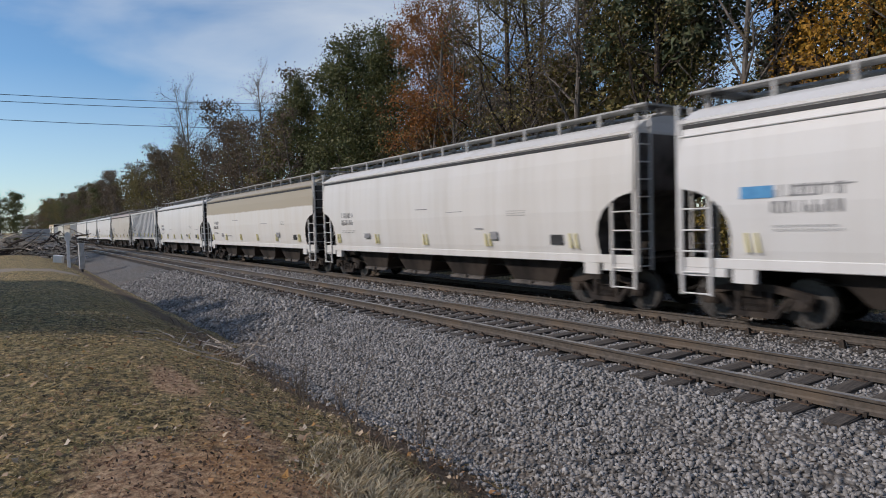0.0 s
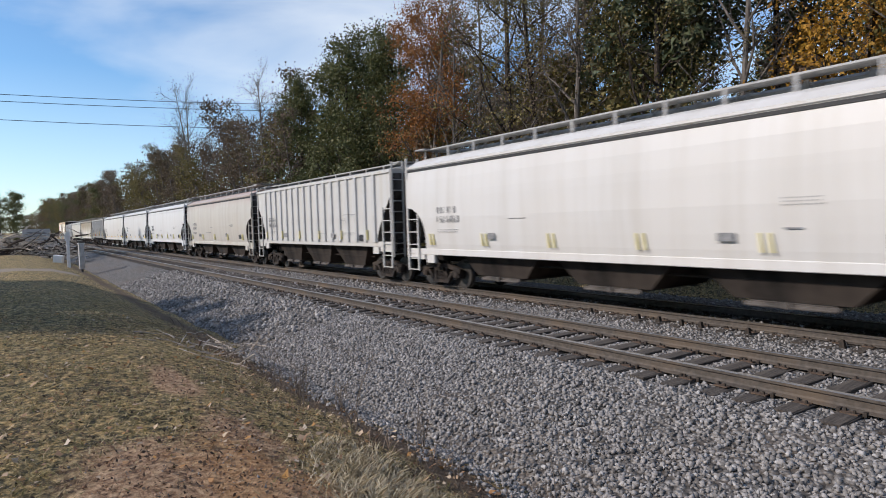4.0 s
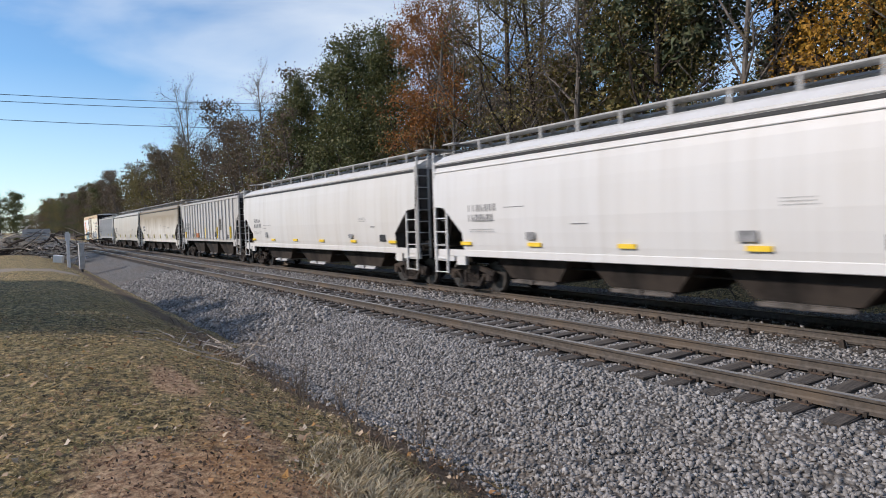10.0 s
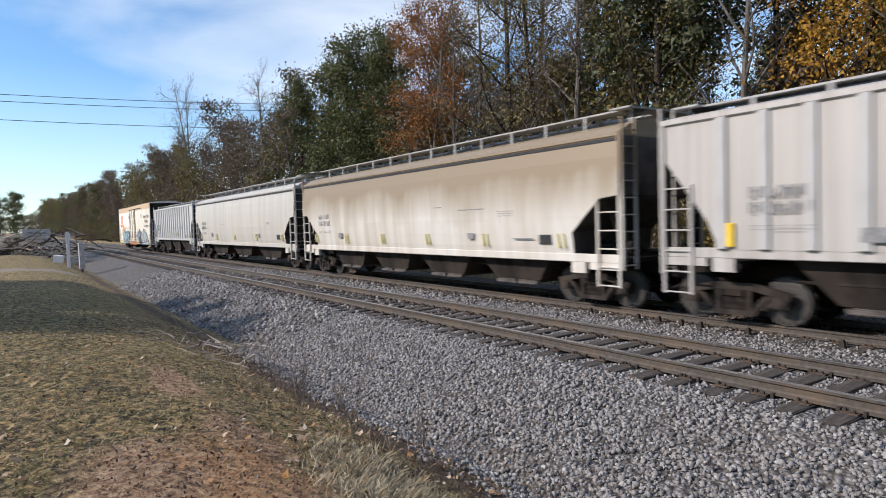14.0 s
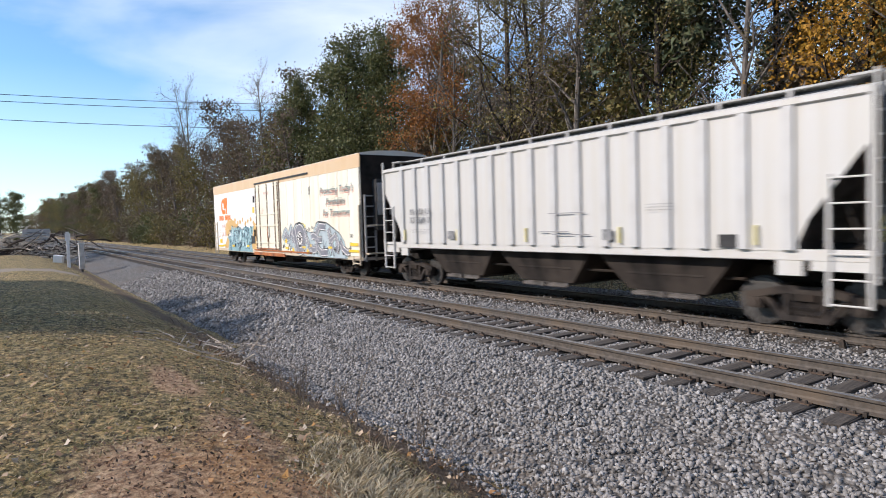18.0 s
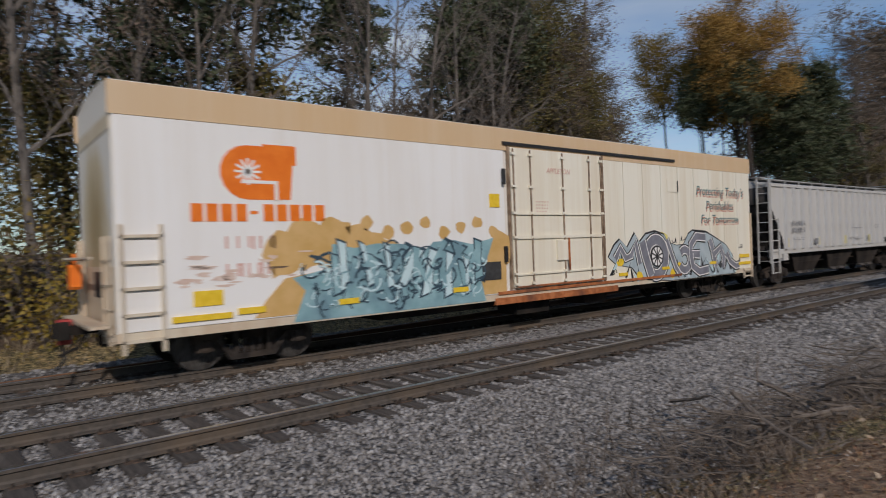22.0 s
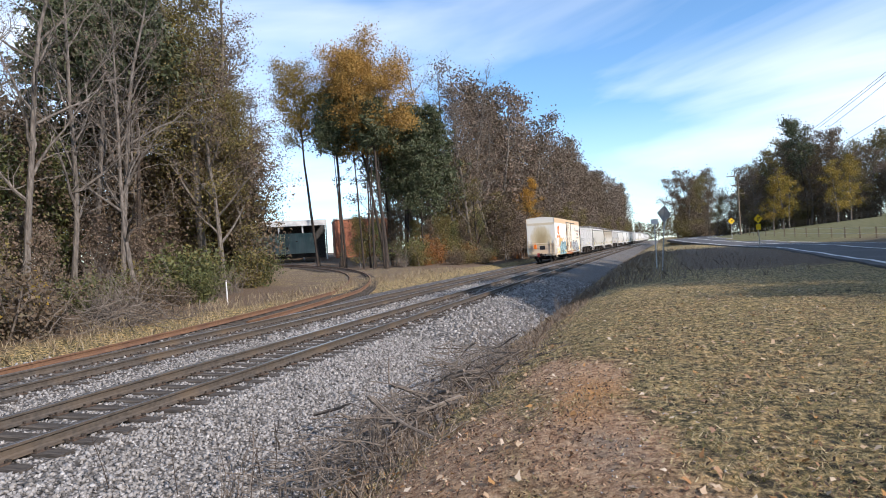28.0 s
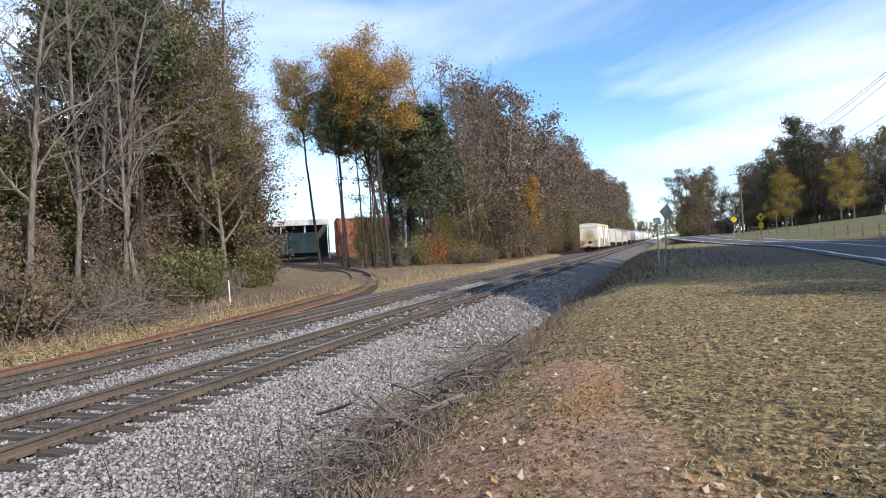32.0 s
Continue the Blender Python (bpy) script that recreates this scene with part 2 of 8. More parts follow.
M["tangle"] = varied("dead_grey_stems", [(0.13, 0.10, 0.08), (0.25, 0.20, 0.155), (0.36, 0.30, 0.235), (0.10, 0.07, 0.055), (0.30, 0.21, 0.13)], 0.88, translucent=0.1)
M["straw"] = varied("dead_weed_stalks", [(0.20, 0.15, 0.10), (0.34, 0.27, 0.17), (0.45, 0.37, 0.24), (0.15, 0.11, 0.08)], 0.85, translucent=0.2)
M["bleached"] = varied("bleached_grass", [(0.34, 0.28, 0.19), (0.52, 0.45, 0.32), (0.64, 0.57, 0.43), (0.28, 0.23, 0.13)], 0.85, translucent=0.2)
M["clod"] = varied("clay_clod", [(0.22, 0.12, 0.075), (0.36, 0.24, 0.155), (0.28, 0.16, 0.095), (0.48, 0.38, 0.28)], 0.92)
M["crumb"] = varied("leaf_crumbs", [(0.028, 0.018, 0.012), (0.06, 0.036, 0.022), (0.15, 0.075, 0.04), (0.035, 0.025, 0.018), (0.26, 0.15, 0.08)], 0.85)
M["fallen"] = varied("fallen_leaves", [(0.30, 0.17, 0.09), (0.42, 0.29, 0.18), (0.60, 0.47, 0.33), (0.22, 0.12, 0.07), (0.50, 0.26, 0.08), (0.15, 0.095, 0.06), (0.68, 0.57, 0.44)], 0.8, translucent=0.15)
M["white_line"] = grained("road_line_paint", (0.62, 0.62, 0.6), (0.8, 0.8, 0.78), 3, 0.7)
M["asphalt"] = grained("asphalt", (0.05, 0.05, 0.053), (0.085, 0.085, 0.088), 40, 0.85, c3=(0.10, 0.10, 0.10), scale2=0.4, bumps=0.4)
M["pole_wood"] = grained("weathered_pole", (0.10, 0.075, 0.055), (0.21, 0.165, 0.12), 8, 0.92, stretch=(2, 2, 0.2), bumps=0.5)
M["sign_yellow"] = grained("sign_yellow", (0.80, 0.48, 0.01), (0.86, 0.55, 0.02), 2, 0.4, bumps=0)
M["sign_back"] = grained("bare_sign_back", (0.38, 0.39, 0.40), (0.5, 0.51, 0.52), 6, 0.4, 0.6)
M["sign_white"] = grained("sign_white", (0.7, 0.7, 0.7), (0.8, 0.8, 0.8), 3, 0.5, bumps=0)
M["galv"] = grained("galvanised_post", (0.34, 0.35, 0.36), (0.5, 0.5, 0.51), 9, 0.5, 0.5)
M["cable"] = grained("power_cable", (0.02, 0.02, 0.02), (0.05, 0.05, 0.05), 9, 0.6)
M["shed_roof"] = grained("shed_roof", (0.5, 0.5, 0.5), (0.68, 0.68, 0.67), 1.5, 0.5, 0.2)
M["brick_wall"] = grained("red_brick_wall", (0.28, 0.10, 0.06), (0.40, 0.16, 0.09), 3, 0.9)
M["green_paint"] = car_paint("green_gondola_paint", (0.10, 0.17, 0.14), (0.06, 0.07, 0.06), 0.8)
M["dark_steel"] = grained("dark_steel", (0.03, 0.03, 0.032), (0.07, 0.07, 0.07), 4, 0.7, 0.2)


# ---- mesh helpers ----
class Mesh:
    """Collects vertices and faces of one mesh."""

    def __init__(self):
        self.v, self.f, self.mi, self.n = [], [], [], 0

    def add(self, verts, faces, mat=0):
        self.v.append(np.asarray(verts, float).reshape(-1, 3))
        for f in faces:
            self.f.append(tuple(i + self.n for i in f))
            self.mi.append(mat)
        self.n += len(verts)
        return self

    def box(self, x0, x1, y0, y1, z0, z1, mat=0):
        v = [(x, y, z) for x in (x0, x1) for y in (y0, y1) for z in (z0, z1)]
        return self.add(v, [(0, 1, 3, 2), (4, 6, 7, 5), (0, 4, 5, 1), (2, 3, 7, 6), (0, 2, 6, 4), (1, 5, 7, 3)], mat)

    def chamfer(self, x0, x1, y0, y1, z0, z1, c=0.02, mat=0):
        """A box whose long edges along x are cut."""
        ring = [(y0 + c, z0), (y1 - c, z0), (y1, z0 + c), (y1, z1 - c), (y1 - c, z1), (y0 + c, z1), (y0, z1 - c), (y0, z0 + c)]
        return self.prism(ring, x0, x1, "x", mat)

    def prism(self, ring, a, b, axis="x", mat=0):
        n = len(ring)
        order = {"x": lambda p, q, s: (s, p, q), "y": lambda p, q, s: (p, s, q), "z": lambda p, q, s: (p, q, s)}[axis]
        v = [order(p, q, s) for s in (a, b) for p, q in ring]
        f = [(i, (i + 1) % n, (i + 1) % n + n, i + n) for i in range(n)] + [tuple(range(n - 1, -1, -1)), tuple(range(n, 2 * n))]
        return self.add(v, f, mat)

    def tube(self, pts, radii, n=6, mat=0, cap=True):
        pts = np.asarray(pts, float)
        if np.isscalar(radii):
            radii = [radii] * len(pts)
        verts = []
        tang = np.gradient(pts, axis=0)
        side = np.array((0.3, 0.9, 0.31))
        ang = np.arange(n) * TAU / n
        for p, d, r in zip(pts, tang, radii):
            d = d / (np.linalg.norm(d) + 1e-9)
            u = np.cross(d, side if abs(d @ side) < 0.9 else np.array((1.0, 0, 0)))
            u /= np.linalg.norm(u)
            w = np.cross(d, u)
            verts.append(p + r * (np.cos(ang)[:, None] * u + np.sin(ang)[:, None] * w))
        f = []
        for k in range(len(pts) - 1):
            for i in range(n):
                j = (i + 1) % n
                f.append((k * n + i, k * n + j, (k + 1) * n + j, (k + 1) * n + i))
        if cap:
            f += [tuple(range(n - 1, -1, -1)), tuple(range((len(pts) - 1) * n, len(pts) * n))]
        return self.add(np.concatenate(verts), f, mat)

    def lathe(self, profile, n=24, axis="y", mat=0):
        """Turns (radius, offset) round an axis."""
        ang = np.arange(n) * TAU / n
        v = []
        for r, o in profile:
            for a in ang:
                c, s = r * math.cos(a), r * math.sin(a)
                v.append({"y": (c, o, s), "z": (c, s, o), "x": (o, c, s)}[axis])
        f = []
        for k in range(len(profile) - 1):
            for i in range(n):
                j = (i + 1) % n
                f.append((k * n + i, k * n + j, (k + 1) * n + j, (k + 1) * n + i))
        f += [tuple(range(n)), tuple(range((len(profile) - 1) * n, len(profile) * n))[::-1]]
        return self.add(v, f, mat)

    def data(self, name, mats, smooth=False):
        me = bpy.data.meshes.new(name)
        me.from_pydata(np.concatenate(self.v).tolist(), [], self.f)
        for m in mats if isinstance(mats, (list, tuple)) else [mats]:
            me.materials.append(m)
        if any(self.mi):
            me.polygons.foreach_set("material_index", self.mi)
        if smooth:
            me.polygons.foreach_set("use_smooth", [True] * len(me.polygons))
        bm = bmesh.new()
        bm.from_mesh(me)
        bmesh.ops.recalc_face_normals(bm, faces=bm.faces)
        bm.to_mesh(me)
        bm.free()
        return me


def soup(name, verts, size, mat):
    """A mesh of many like faces of `size` corners each, from an array of corners."""
    me = bpy.data.meshes.new(name)
    verts = np.ascontiguousarray(verts, dtype=np.float32).reshape(-1, 3)
    nf = len(verts) // size
    me.vertices.add(len(verts))
    me.vertices.foreach_set("co", verts.ravel())
    me.loops.add(len(verts))
    me.loops.foreach_set("vertex_index", np.arange(len(verts), dtype=np.int32))
    me.polygons.add(nf)
    me.polygons.foreach_set("loop_start", np.arange(0, nf * size, size, dtype=np.int32))
    me.update(calc_edges=True)
    me.materials.append(mat)
    return me


def indexed(name, verts, tris, mat, smooth=False):
    """A mesh from arrays of vertices and triangles (or quads)."""
    me = bpy.data.meshes.new(name)
    verts = np.ascontiguousarray(verts, dtype=np.float32)
    tris = np.ascontiguousarray(tris, dtype=np.int32)
    me.vertices.add(len(verts))
    me.vertices.foreach_set("co", verts.ravel())
    me.loops.add(tris.size)
    me.loops.foreach_set("vertex_index", tris.ravel())
    me.polygons.add(len(tris))
    me.polygons.foreach_set("loop_start", np.arange(0, tris.size, tris.shape[1], dtype=np.int32))
    if smooth:
        me.polygons.foreach_set("use_smooth", [True] * len(tris))
    me.update(calc_edges=True)
    me.materials.append(mat)
    return me


def part(name, mesh, mat=None, parent=None, label="", at=None, smooth=False):
    data = mesh.data(name, mat, smooth) if isinstance(mesh, Mesh) else mesh
    ob = new(name, data)
    if parent is not None:
        ob.parent = parent
    if at is not None:
        ob.matrix_basis = at
    if label:
        tagged(ob, label)
    return ob


def thing(name, label, category, group="", kind="", at=None):
    ob = new(name)
    ob.empty_display_size = 0.2
    if at is not None:
        ob.matrix_basis = at
    return tagged(ob, label, category, group, kind)
# ---- ground ----
PROFILE_Y = [-900, -260, -110, -60, -30, -14, -9, -7.2, -6.1, -5.2, -4.4, -3.6, -3.0, 9.2, 10.2, 11.5, 14, 20, 34, 60, 140, 900]
PROFILE_Z = [16, 9.0, 3.4, 1.3, 0.55, 0.38, 0.36, 0.34, 0.24, -0.02, -0.36, -0.66, -0.86, -0.80, -0.55, -0.22, 0.02, 0.45, 1.5, 2.3, 3.5, 12]


LUMP = np.random.default_rng(41).uniform(-1, 1, (256, 256))


def lumps(x, y):
    """Irregular hummocks, between -1 and 1, about one to a unit."""
    i, j = np.floor(x).astype(int), np.floor(y).astype(int)
    a, b = x - i, y - j
    a, b = a * a * (3 - 2 * a), b * b * (3 - 2 * b)
    i, j, i2, j2 = i % 256, j % 256, (i + 1) % 256, (j + 1) % 256
    return (LUMP[i, j] * (1 - a) + LUMP[i2, j] * a) * (1 - b) + (LUMP[i, j2] * (1 - a) + LUMP[i2, j2] * a) * b


def wob(x, y):
    """Gentle unevenness of the ground."""
    return 0.035 * np.sin(0.9 * x + 0.6 * np.sin(1.3 * y)) * np.cos(0.8 * y + 0.4 * x) + 0.018 * np.sin(2.7 * x + 1.9 * y) * np.sin(2.1 * y - 1.1 * x) + 0.012 * lumps(3.1 * x, 3.4 * y) + 0.008 * lumps(7.3 * x + 31, 7.9 * y + 17)


ROAD_X = [5, 20, 40, 60, 80, 100, 125, 150, 180, 230, 300]
ROAD_Y = [-18, -18.4, -19.5, -20.6, -17.6, -13.8, -12.8, -15.5, -22, -38, -62]


def sm(k):
    k = np.clip(k, 0, 1)
    return k * k * (3 - 2 * k)


def road_y(x):
    return np.interp(x, ROAD_X, ROAD_Y)


def gz(x, y):
    x, y = np.asarray(x, float), np.asarray(y, float)
    yy = y - ty(x)
    z = np.interp(yy, PROFILE_Y, PROFILE_Z)
    far = np.clip(np.abs(x) / 400, 0, 1)
    # the bank rises to the east, and a field slopes up beyond the road
    z = z + 0.9 * sm((x - 65) / 50) * sm((-y - 8) / 6) + sm((x - 25) / 40) * 0.055 * np.clip(road_y(x) - 5.5 - y, 0, 70)
    z = z - 0.5 * sm((x - 45) / 12) * sm((88 - x) / 10) * sm((y - 17) / 8)
    return z + tz(np.clip(x, -400, 500)) + np.where((yy < -3.2) | (yy > 9.4), wob(x, y), -0.1) * (1 - 0.5 * far)


def graded(parts):
    out = []
    for a, b, s in parts:
        out.append(np.arange(a, b, s))
    return np.concatenate(out)


gx = graded([(-900, -200, 50), (-200, -60, 10), (-60, -16, 1.0), (-16, 18, 0.16), (18, 60, 0.8), (60, 260, 10), (260, 1201, 60)])
gy = graded([(-900, -120, 60), (-120, -40, 8), (-40, -14, 1.0), (-14, -2.4, 0.14), (-2.4, 9.4, 1.3), (9.4, 22, 0.5), (22, 60, 3), (60, 160, 10), (160, 901, 60)])
XX, YY = np.meshgrid(gx, gy, indexing="ij")
ZZ = gz(XX, YY)
nx, ny = XX.shape
idx = np.arange(nx * ny).reshape(nx, ny)
quads = np.stack([idx[:-1, :-1], idx[1:, :-1], idx[1:, 1:], idx[:-1, 1:]], -1).reshape(-1, 4)


def bare_soil(x, y):
    """How far the red soil lies bare: worn patches beside the tracks."""
    spots = [(8.0, -6.3, 1.6, 0.75), (5.2, -6.6, 1.8, 0.9), (6.0, -5.4, 1.8, 0.5), (-4.6, -6.8, 1.3, 0.7), (3.4, -7.0, 1.2, 1.0), (-3.6, -6.2, 1.2, 0.8), (-8.0, -6.0, 1.2, 0.35), (0.5, -6.4, 2.6, 1.0), (5.6, -5.35, 2.2, 0.8), (4.2, -5.7, 1.6, 0.9), (8.8, -5.7, 1.2, 0.55), (-4.2, -6.35, 1.5, 0.65), (-3.4, -6.75, 1.4, 0.55), (-5.6, -5.9, 0.9, 0.35)]
    d = np.zeros_like(x)
    for cx, cy, rx, ry in spots:
        d = np.maximum(d, 1.25 - np.hypot((x - cx) / rx, (y - cy) / ry))
    return np.clip(d, 0, 1)


def litter_and_shade(x, y):
    """Leaf mould and bare twiggy ground along the foot of the ballast and under the woods; also darkens the bank for
    tree shade.
    """
    yy = y - ty(x)
    spur_side = np.clip((x - 30) / 6, 0, 1) * np.clip((66 - x) / 5, 0, 1) * np.clip((y - 8) / 3, 0, 1)
    # mould laid here also darkens the bank where tree shade falls
    shade_zone = np.clip((x - 27) / 6, 0, 1) * np.clip((80 - x) / 10, 0, 1) * np.clip((-7.2 - y) / 2.0, 0, 1) * np.clip((y + 34) / 4, 0, 1)
    return np.maximum(np.clip(1 - np.abs(yy + 4.0) / 0.9, 0, 1) * 0.8 + np.clip((yy - 10.4) / 2.5, 0, 1) * (1 - 0.4 * spur_side), 0.8 * shade_zone)


gm, n_, l_, b_ = material("ground_surface", 0.95)
co = n_.new("ShaderNodeTexCoord").outputs["Object"]
at_ = n_.new("ShaderNodeVertexColor")
at_.layer_name = "zones"
sep = n_.new("ShaderNodeSeparateColor")
l_.new(at_.outputs["Color"], sep.inputs[0])
fine = noise_tex(n_, l_, co, 13.0, 9.0, rough=0.78)
mid = noise_tex(n_, l_, co, 1.1, 6.0, rough=0.65)
# darkest stops put the shade between tufts into the ground colour
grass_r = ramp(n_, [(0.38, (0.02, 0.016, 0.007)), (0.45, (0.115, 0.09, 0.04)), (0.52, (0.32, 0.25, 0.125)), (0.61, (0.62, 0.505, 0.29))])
l_.new(fine, grass_r.inputs[0])
tuft_r = ramp(n_, [(0.36, (0.10, 0.105, 0.03)), (0.47, (0.20, 0.17, 0.07)), (0.60, (0.30, 0.21, 0.11))])
l_.new(mid, tuft_r.inputs[0])
grass_c = mix_by(n_, l_, 0.3, grass_r.outputs[0], tuft_r.outputs[0])
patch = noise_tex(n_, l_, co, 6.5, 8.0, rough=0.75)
# the dark end deepens these painted gaps in broader patches
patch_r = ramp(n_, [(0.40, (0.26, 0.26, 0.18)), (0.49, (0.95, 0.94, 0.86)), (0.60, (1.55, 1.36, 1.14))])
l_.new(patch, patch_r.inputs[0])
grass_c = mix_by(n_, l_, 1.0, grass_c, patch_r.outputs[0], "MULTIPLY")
soil_r = ramp(n_, [(0.37, (0.07, 0.032, 0.016)), (0.46, (0.40, 0.232, 0.128)), (0.60, (0.74, 0.52, 0.33))])
l_.new(fine, soil_r.inputs[0])
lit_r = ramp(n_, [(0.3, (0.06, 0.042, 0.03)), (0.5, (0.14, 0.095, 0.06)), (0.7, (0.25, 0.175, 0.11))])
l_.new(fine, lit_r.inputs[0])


def edge_mask(weight, spread=0.55):
    a = n_.new("ShaderNodeMath")
    a.operation = "MULTIPLY_ADD"
    l_.new(mid, a.inputs[0])
    a.inputs[1].default_value = 1.1
    l_.new(weight, a.inputs[2])
    r = n_.new("ShaderNodeMapRange")
    r.inputs["From Min"].default_value, r.inputs["From Max"].default_value = 0.85, 0.85 + spread
    l_.new(a.outputs[0], r.inputs["Value"])
    return r.outputs[0]


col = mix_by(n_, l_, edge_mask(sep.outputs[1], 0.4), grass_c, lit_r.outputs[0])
col = mix_by(n_, l_, edge_mask(sep.outputs[0], 0.4), col, soil_r.outputs[0])
clay_at = n_.new("ShaderNodeVertexColor")
clay_at.layer_name = "clay"
clay_r = ramp(n_, [(0.3, (0.42, 0.19, 0.06)), (0.7, (0.70, 0.40, 0.16))])
l_.new(fine, clay_r.inputs[0])
col = mix_by(n_, l_, clay_at.outputs["Color"], col, clay_r.outputs[0])
path_r = ramp(n_, [(0.3, (0.19, 0.15, 0.115)), (0.7, (0.50, 0.42, 0.33))])
l_.new(fine, path_r.inputs[0])
col = mix_by(n_, l_, edge_mask(sep.outputs[2], 0.3), col, path_r.outputs[0])
# greener sward in the field beyond the road
field = n_.new("ShaderNodeMapRange")
sx_ = n_.new("ShaderNodeSeparateXYZ")
l_.new(co, sx_.inputs[0])
fx_ = n_.new("ShaderNodeMath")
fx_.operation = "MULTIPLY_ADD"
fx_.inputs[1].default_value = 0.5
l_.new(sx_.outputs["Y"], fx_.inputs[0])
l_.new(sx_.outputs["X"], fx_.inputs[2])
field.inputs["From Min"].default_value, field.inputs["From Max"].default_value = 48.0, 66.0
l_.new(fx_.outputs[0], field.inputs["Value"])
side_ = n_.new("ShaderNodeMapRange")
side_.inputs["From Min"].default_value, side_.inputs["From Max"].default_value = -14.0, -18.0
l_.new(sx_.outputs["Y"], side_.inputs["Value"])
fm_ = n_.new("ShaderNodeMath")
fm_.operation = "MULTIPLY"
l_.new(field.outputs[0], fm_.inputs[0])
l_.new(side_.outputs[0], fm_.inputs[1])
green_r = ramp(n_, [(0.3, (0.075, 0.082, 0.026)), (0.7, (0.17, 0.155, 0.065))])
l_.new(mid, green_r.inputs[0])
col = mix_by(n_, l_, fm_.outputs[0], col, green_r.outputs[0])
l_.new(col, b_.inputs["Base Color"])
bump(n_, l_, b_, fine, 1.0, 0.09)

g_me = indexed("ground", np.stack([XX, YY, ZZ], -1).reshape(-1, 3), quads, gm, True)
zones = g_me.color_attributes.new("zones", "FLOAT_COLOR", "POINT")
zc = np.ones((nx * ny, 4), np.float32)
zc[:, 0] = bare_soil(XX, YY).ravel()
zc[:, 1] = np.clip(litter_and_shade(XX, YY), 0, 1).ravel()
zc[:, 2] = (np.clip(1.2 - np.abs(XX + 38 + 0.25 * YY) / 1.6, 0, 1) * (YY < -5.0) * (YY > -30) + 0.42 * np.clip(1.2 - np.hypot((XX - 4.9) / 1.6, (YY + 6.7) / 0.7), 0, 1)).ravel()
zones.data.foreach_set("color", zc.ravel())
clay = g_me.color_attributes.new("clay", "FLOAT_COLOR", "POINT")
cc = np.ones((nx * ny, 4), np.float32)
cc[:, :3] = np.clip(1.15 - np.hypot((XX - 7.0) / 1.25, (YY + 6.45) / 0.42) + 0.25 * np.sin(5 * XX) * np.sin(6 * YY), 0, 0.85).ravel()[:, None]
cc[:, :3] = np.maximum(cc[:, :3], np.clip(0.75 - np.hypot((XX + 4.4) / 1.7, (YY + 6.15) / 0.75) + 0.45 * lumps(2.6 * XX, 4.1 * YY), 0, 0.5).ravel()[:, None])
clay.data.foreach_set("color", cc.ravel())
tagged(part("ground", g_me), "dry autumn grass with worn patches of red clay soil", "ground", kind="structure")

# ---- ballast bed under both tracks ----
BED_Y = [-3.35, -3.0, -2.2, -1.2, -0.72, -0.4, 0.0, 0.75, 1.5, 1.9, 2.3, 2.9, 3.5, 4.0, 4.4, 5.1, 5.9, 6.4, 7.4, 8.6, 9.6, 10.6]
BED_Z = [-0.84, -0.70, -0.52, -0.30, -0.215, -0.205, -0.215, -0.225, -0.215, -0.215, -0.26, -0.33, -0.34, -0.31, -0.30, -0.31, -0.30, -0.31, -0.33, -0.38, -0.52, -0.75]


def bed_z(x, y):
    yy = y - ty(x)
    return np.interp(yy, BED_Y, BED_Z) + tz(x)


bx = graded([(-420, -60, 12), (-60, -20, 1.5), (-20, 22, 0.25), (22, 60, 1.5), (60, 501, 12)])
by = np.concatenate([np.arange(-3.35, 10.6, 0.15), [10.6]])
BX, BY0 = np.meshgrid(bx, by, indexing="ij")
BY = BY0 + ty(BX)
BZ = bed_z(BX, BY) + np.where((BY0 > -3.2) & (BY0 < -0.7), 0.018, 0.008) * np.sin(7.1 * BX + 3 * np.sin(5 * BY0)) * np.sin(6.3 * BY0 + 2 * np.sin(4.1 * BX))
ni, nj = BX.shape
ii = np.arange(ni * nj).reshape(ni, nj)
bq = np.stack([ii[:-1, :-1], ii[1:, :-1], ii[1:, 1:], ii[:-1, 1:]], -1).reshape(-1, 4)
bm_, n_, l_, b_ = material("ballast_bed", 0.92)
co = n_.new("ShaderNodeTexCoord").outputs["Object"]
vor = n_.new("ShaderNodeTexVoronoi")
vor.inputs["Scale"].default_value = 17
l_.new(co, vor.inputs["Vector"])
vr = n_.new("ShaderNodeSeparateColor")
l_.new(vor.outputs["Color"], vr.inputs[0])
sr = ramp(n_, [(0.0, (0.08, 0.075, 0.072)), (0.45, (0.19, 0.182, 0.175)), (0.8, (0.28, 0.27, 0.26)), (1.0, (0.40, 0.39, 0.375))])
l_.new(vr.outputs[0], sr.inputs[0])
# crevices darkened: the shade between stones is put into the colour
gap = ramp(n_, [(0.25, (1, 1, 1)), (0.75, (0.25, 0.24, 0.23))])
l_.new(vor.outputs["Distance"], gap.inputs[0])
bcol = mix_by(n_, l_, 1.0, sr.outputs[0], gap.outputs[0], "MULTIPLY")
dirty = noise_tex(n_, l_, co, 0.5, 5.0, (0.4, 1.6, 1))
dr = ramp(n_, [(0.45, (0, 0, 0)), (0.75, (0.6, 0.6, 0.6))])
l_.new(dirty, dr.inputs[0])
bcol = mix_by(n_, l_, dr.outputs[0], bcol, (0.15, 0.115, 0.085))
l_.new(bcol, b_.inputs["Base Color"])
inv = n_.new("ShaderNodeMath")
inv.operation = "SUBTRACT"
inv.inputs[0].default_value = 1.0
l_.new(vor.outputs["Distance"], inv.inputs[1])
bump(n_, l_, b_, inv.outputs[0], 1.0, 0.05)
bed = part("ballast_bed", indexed("ballast_bed", np.stack([BX, BY, BZ], -1).reshape(-1, 3), bq, bm_, True))
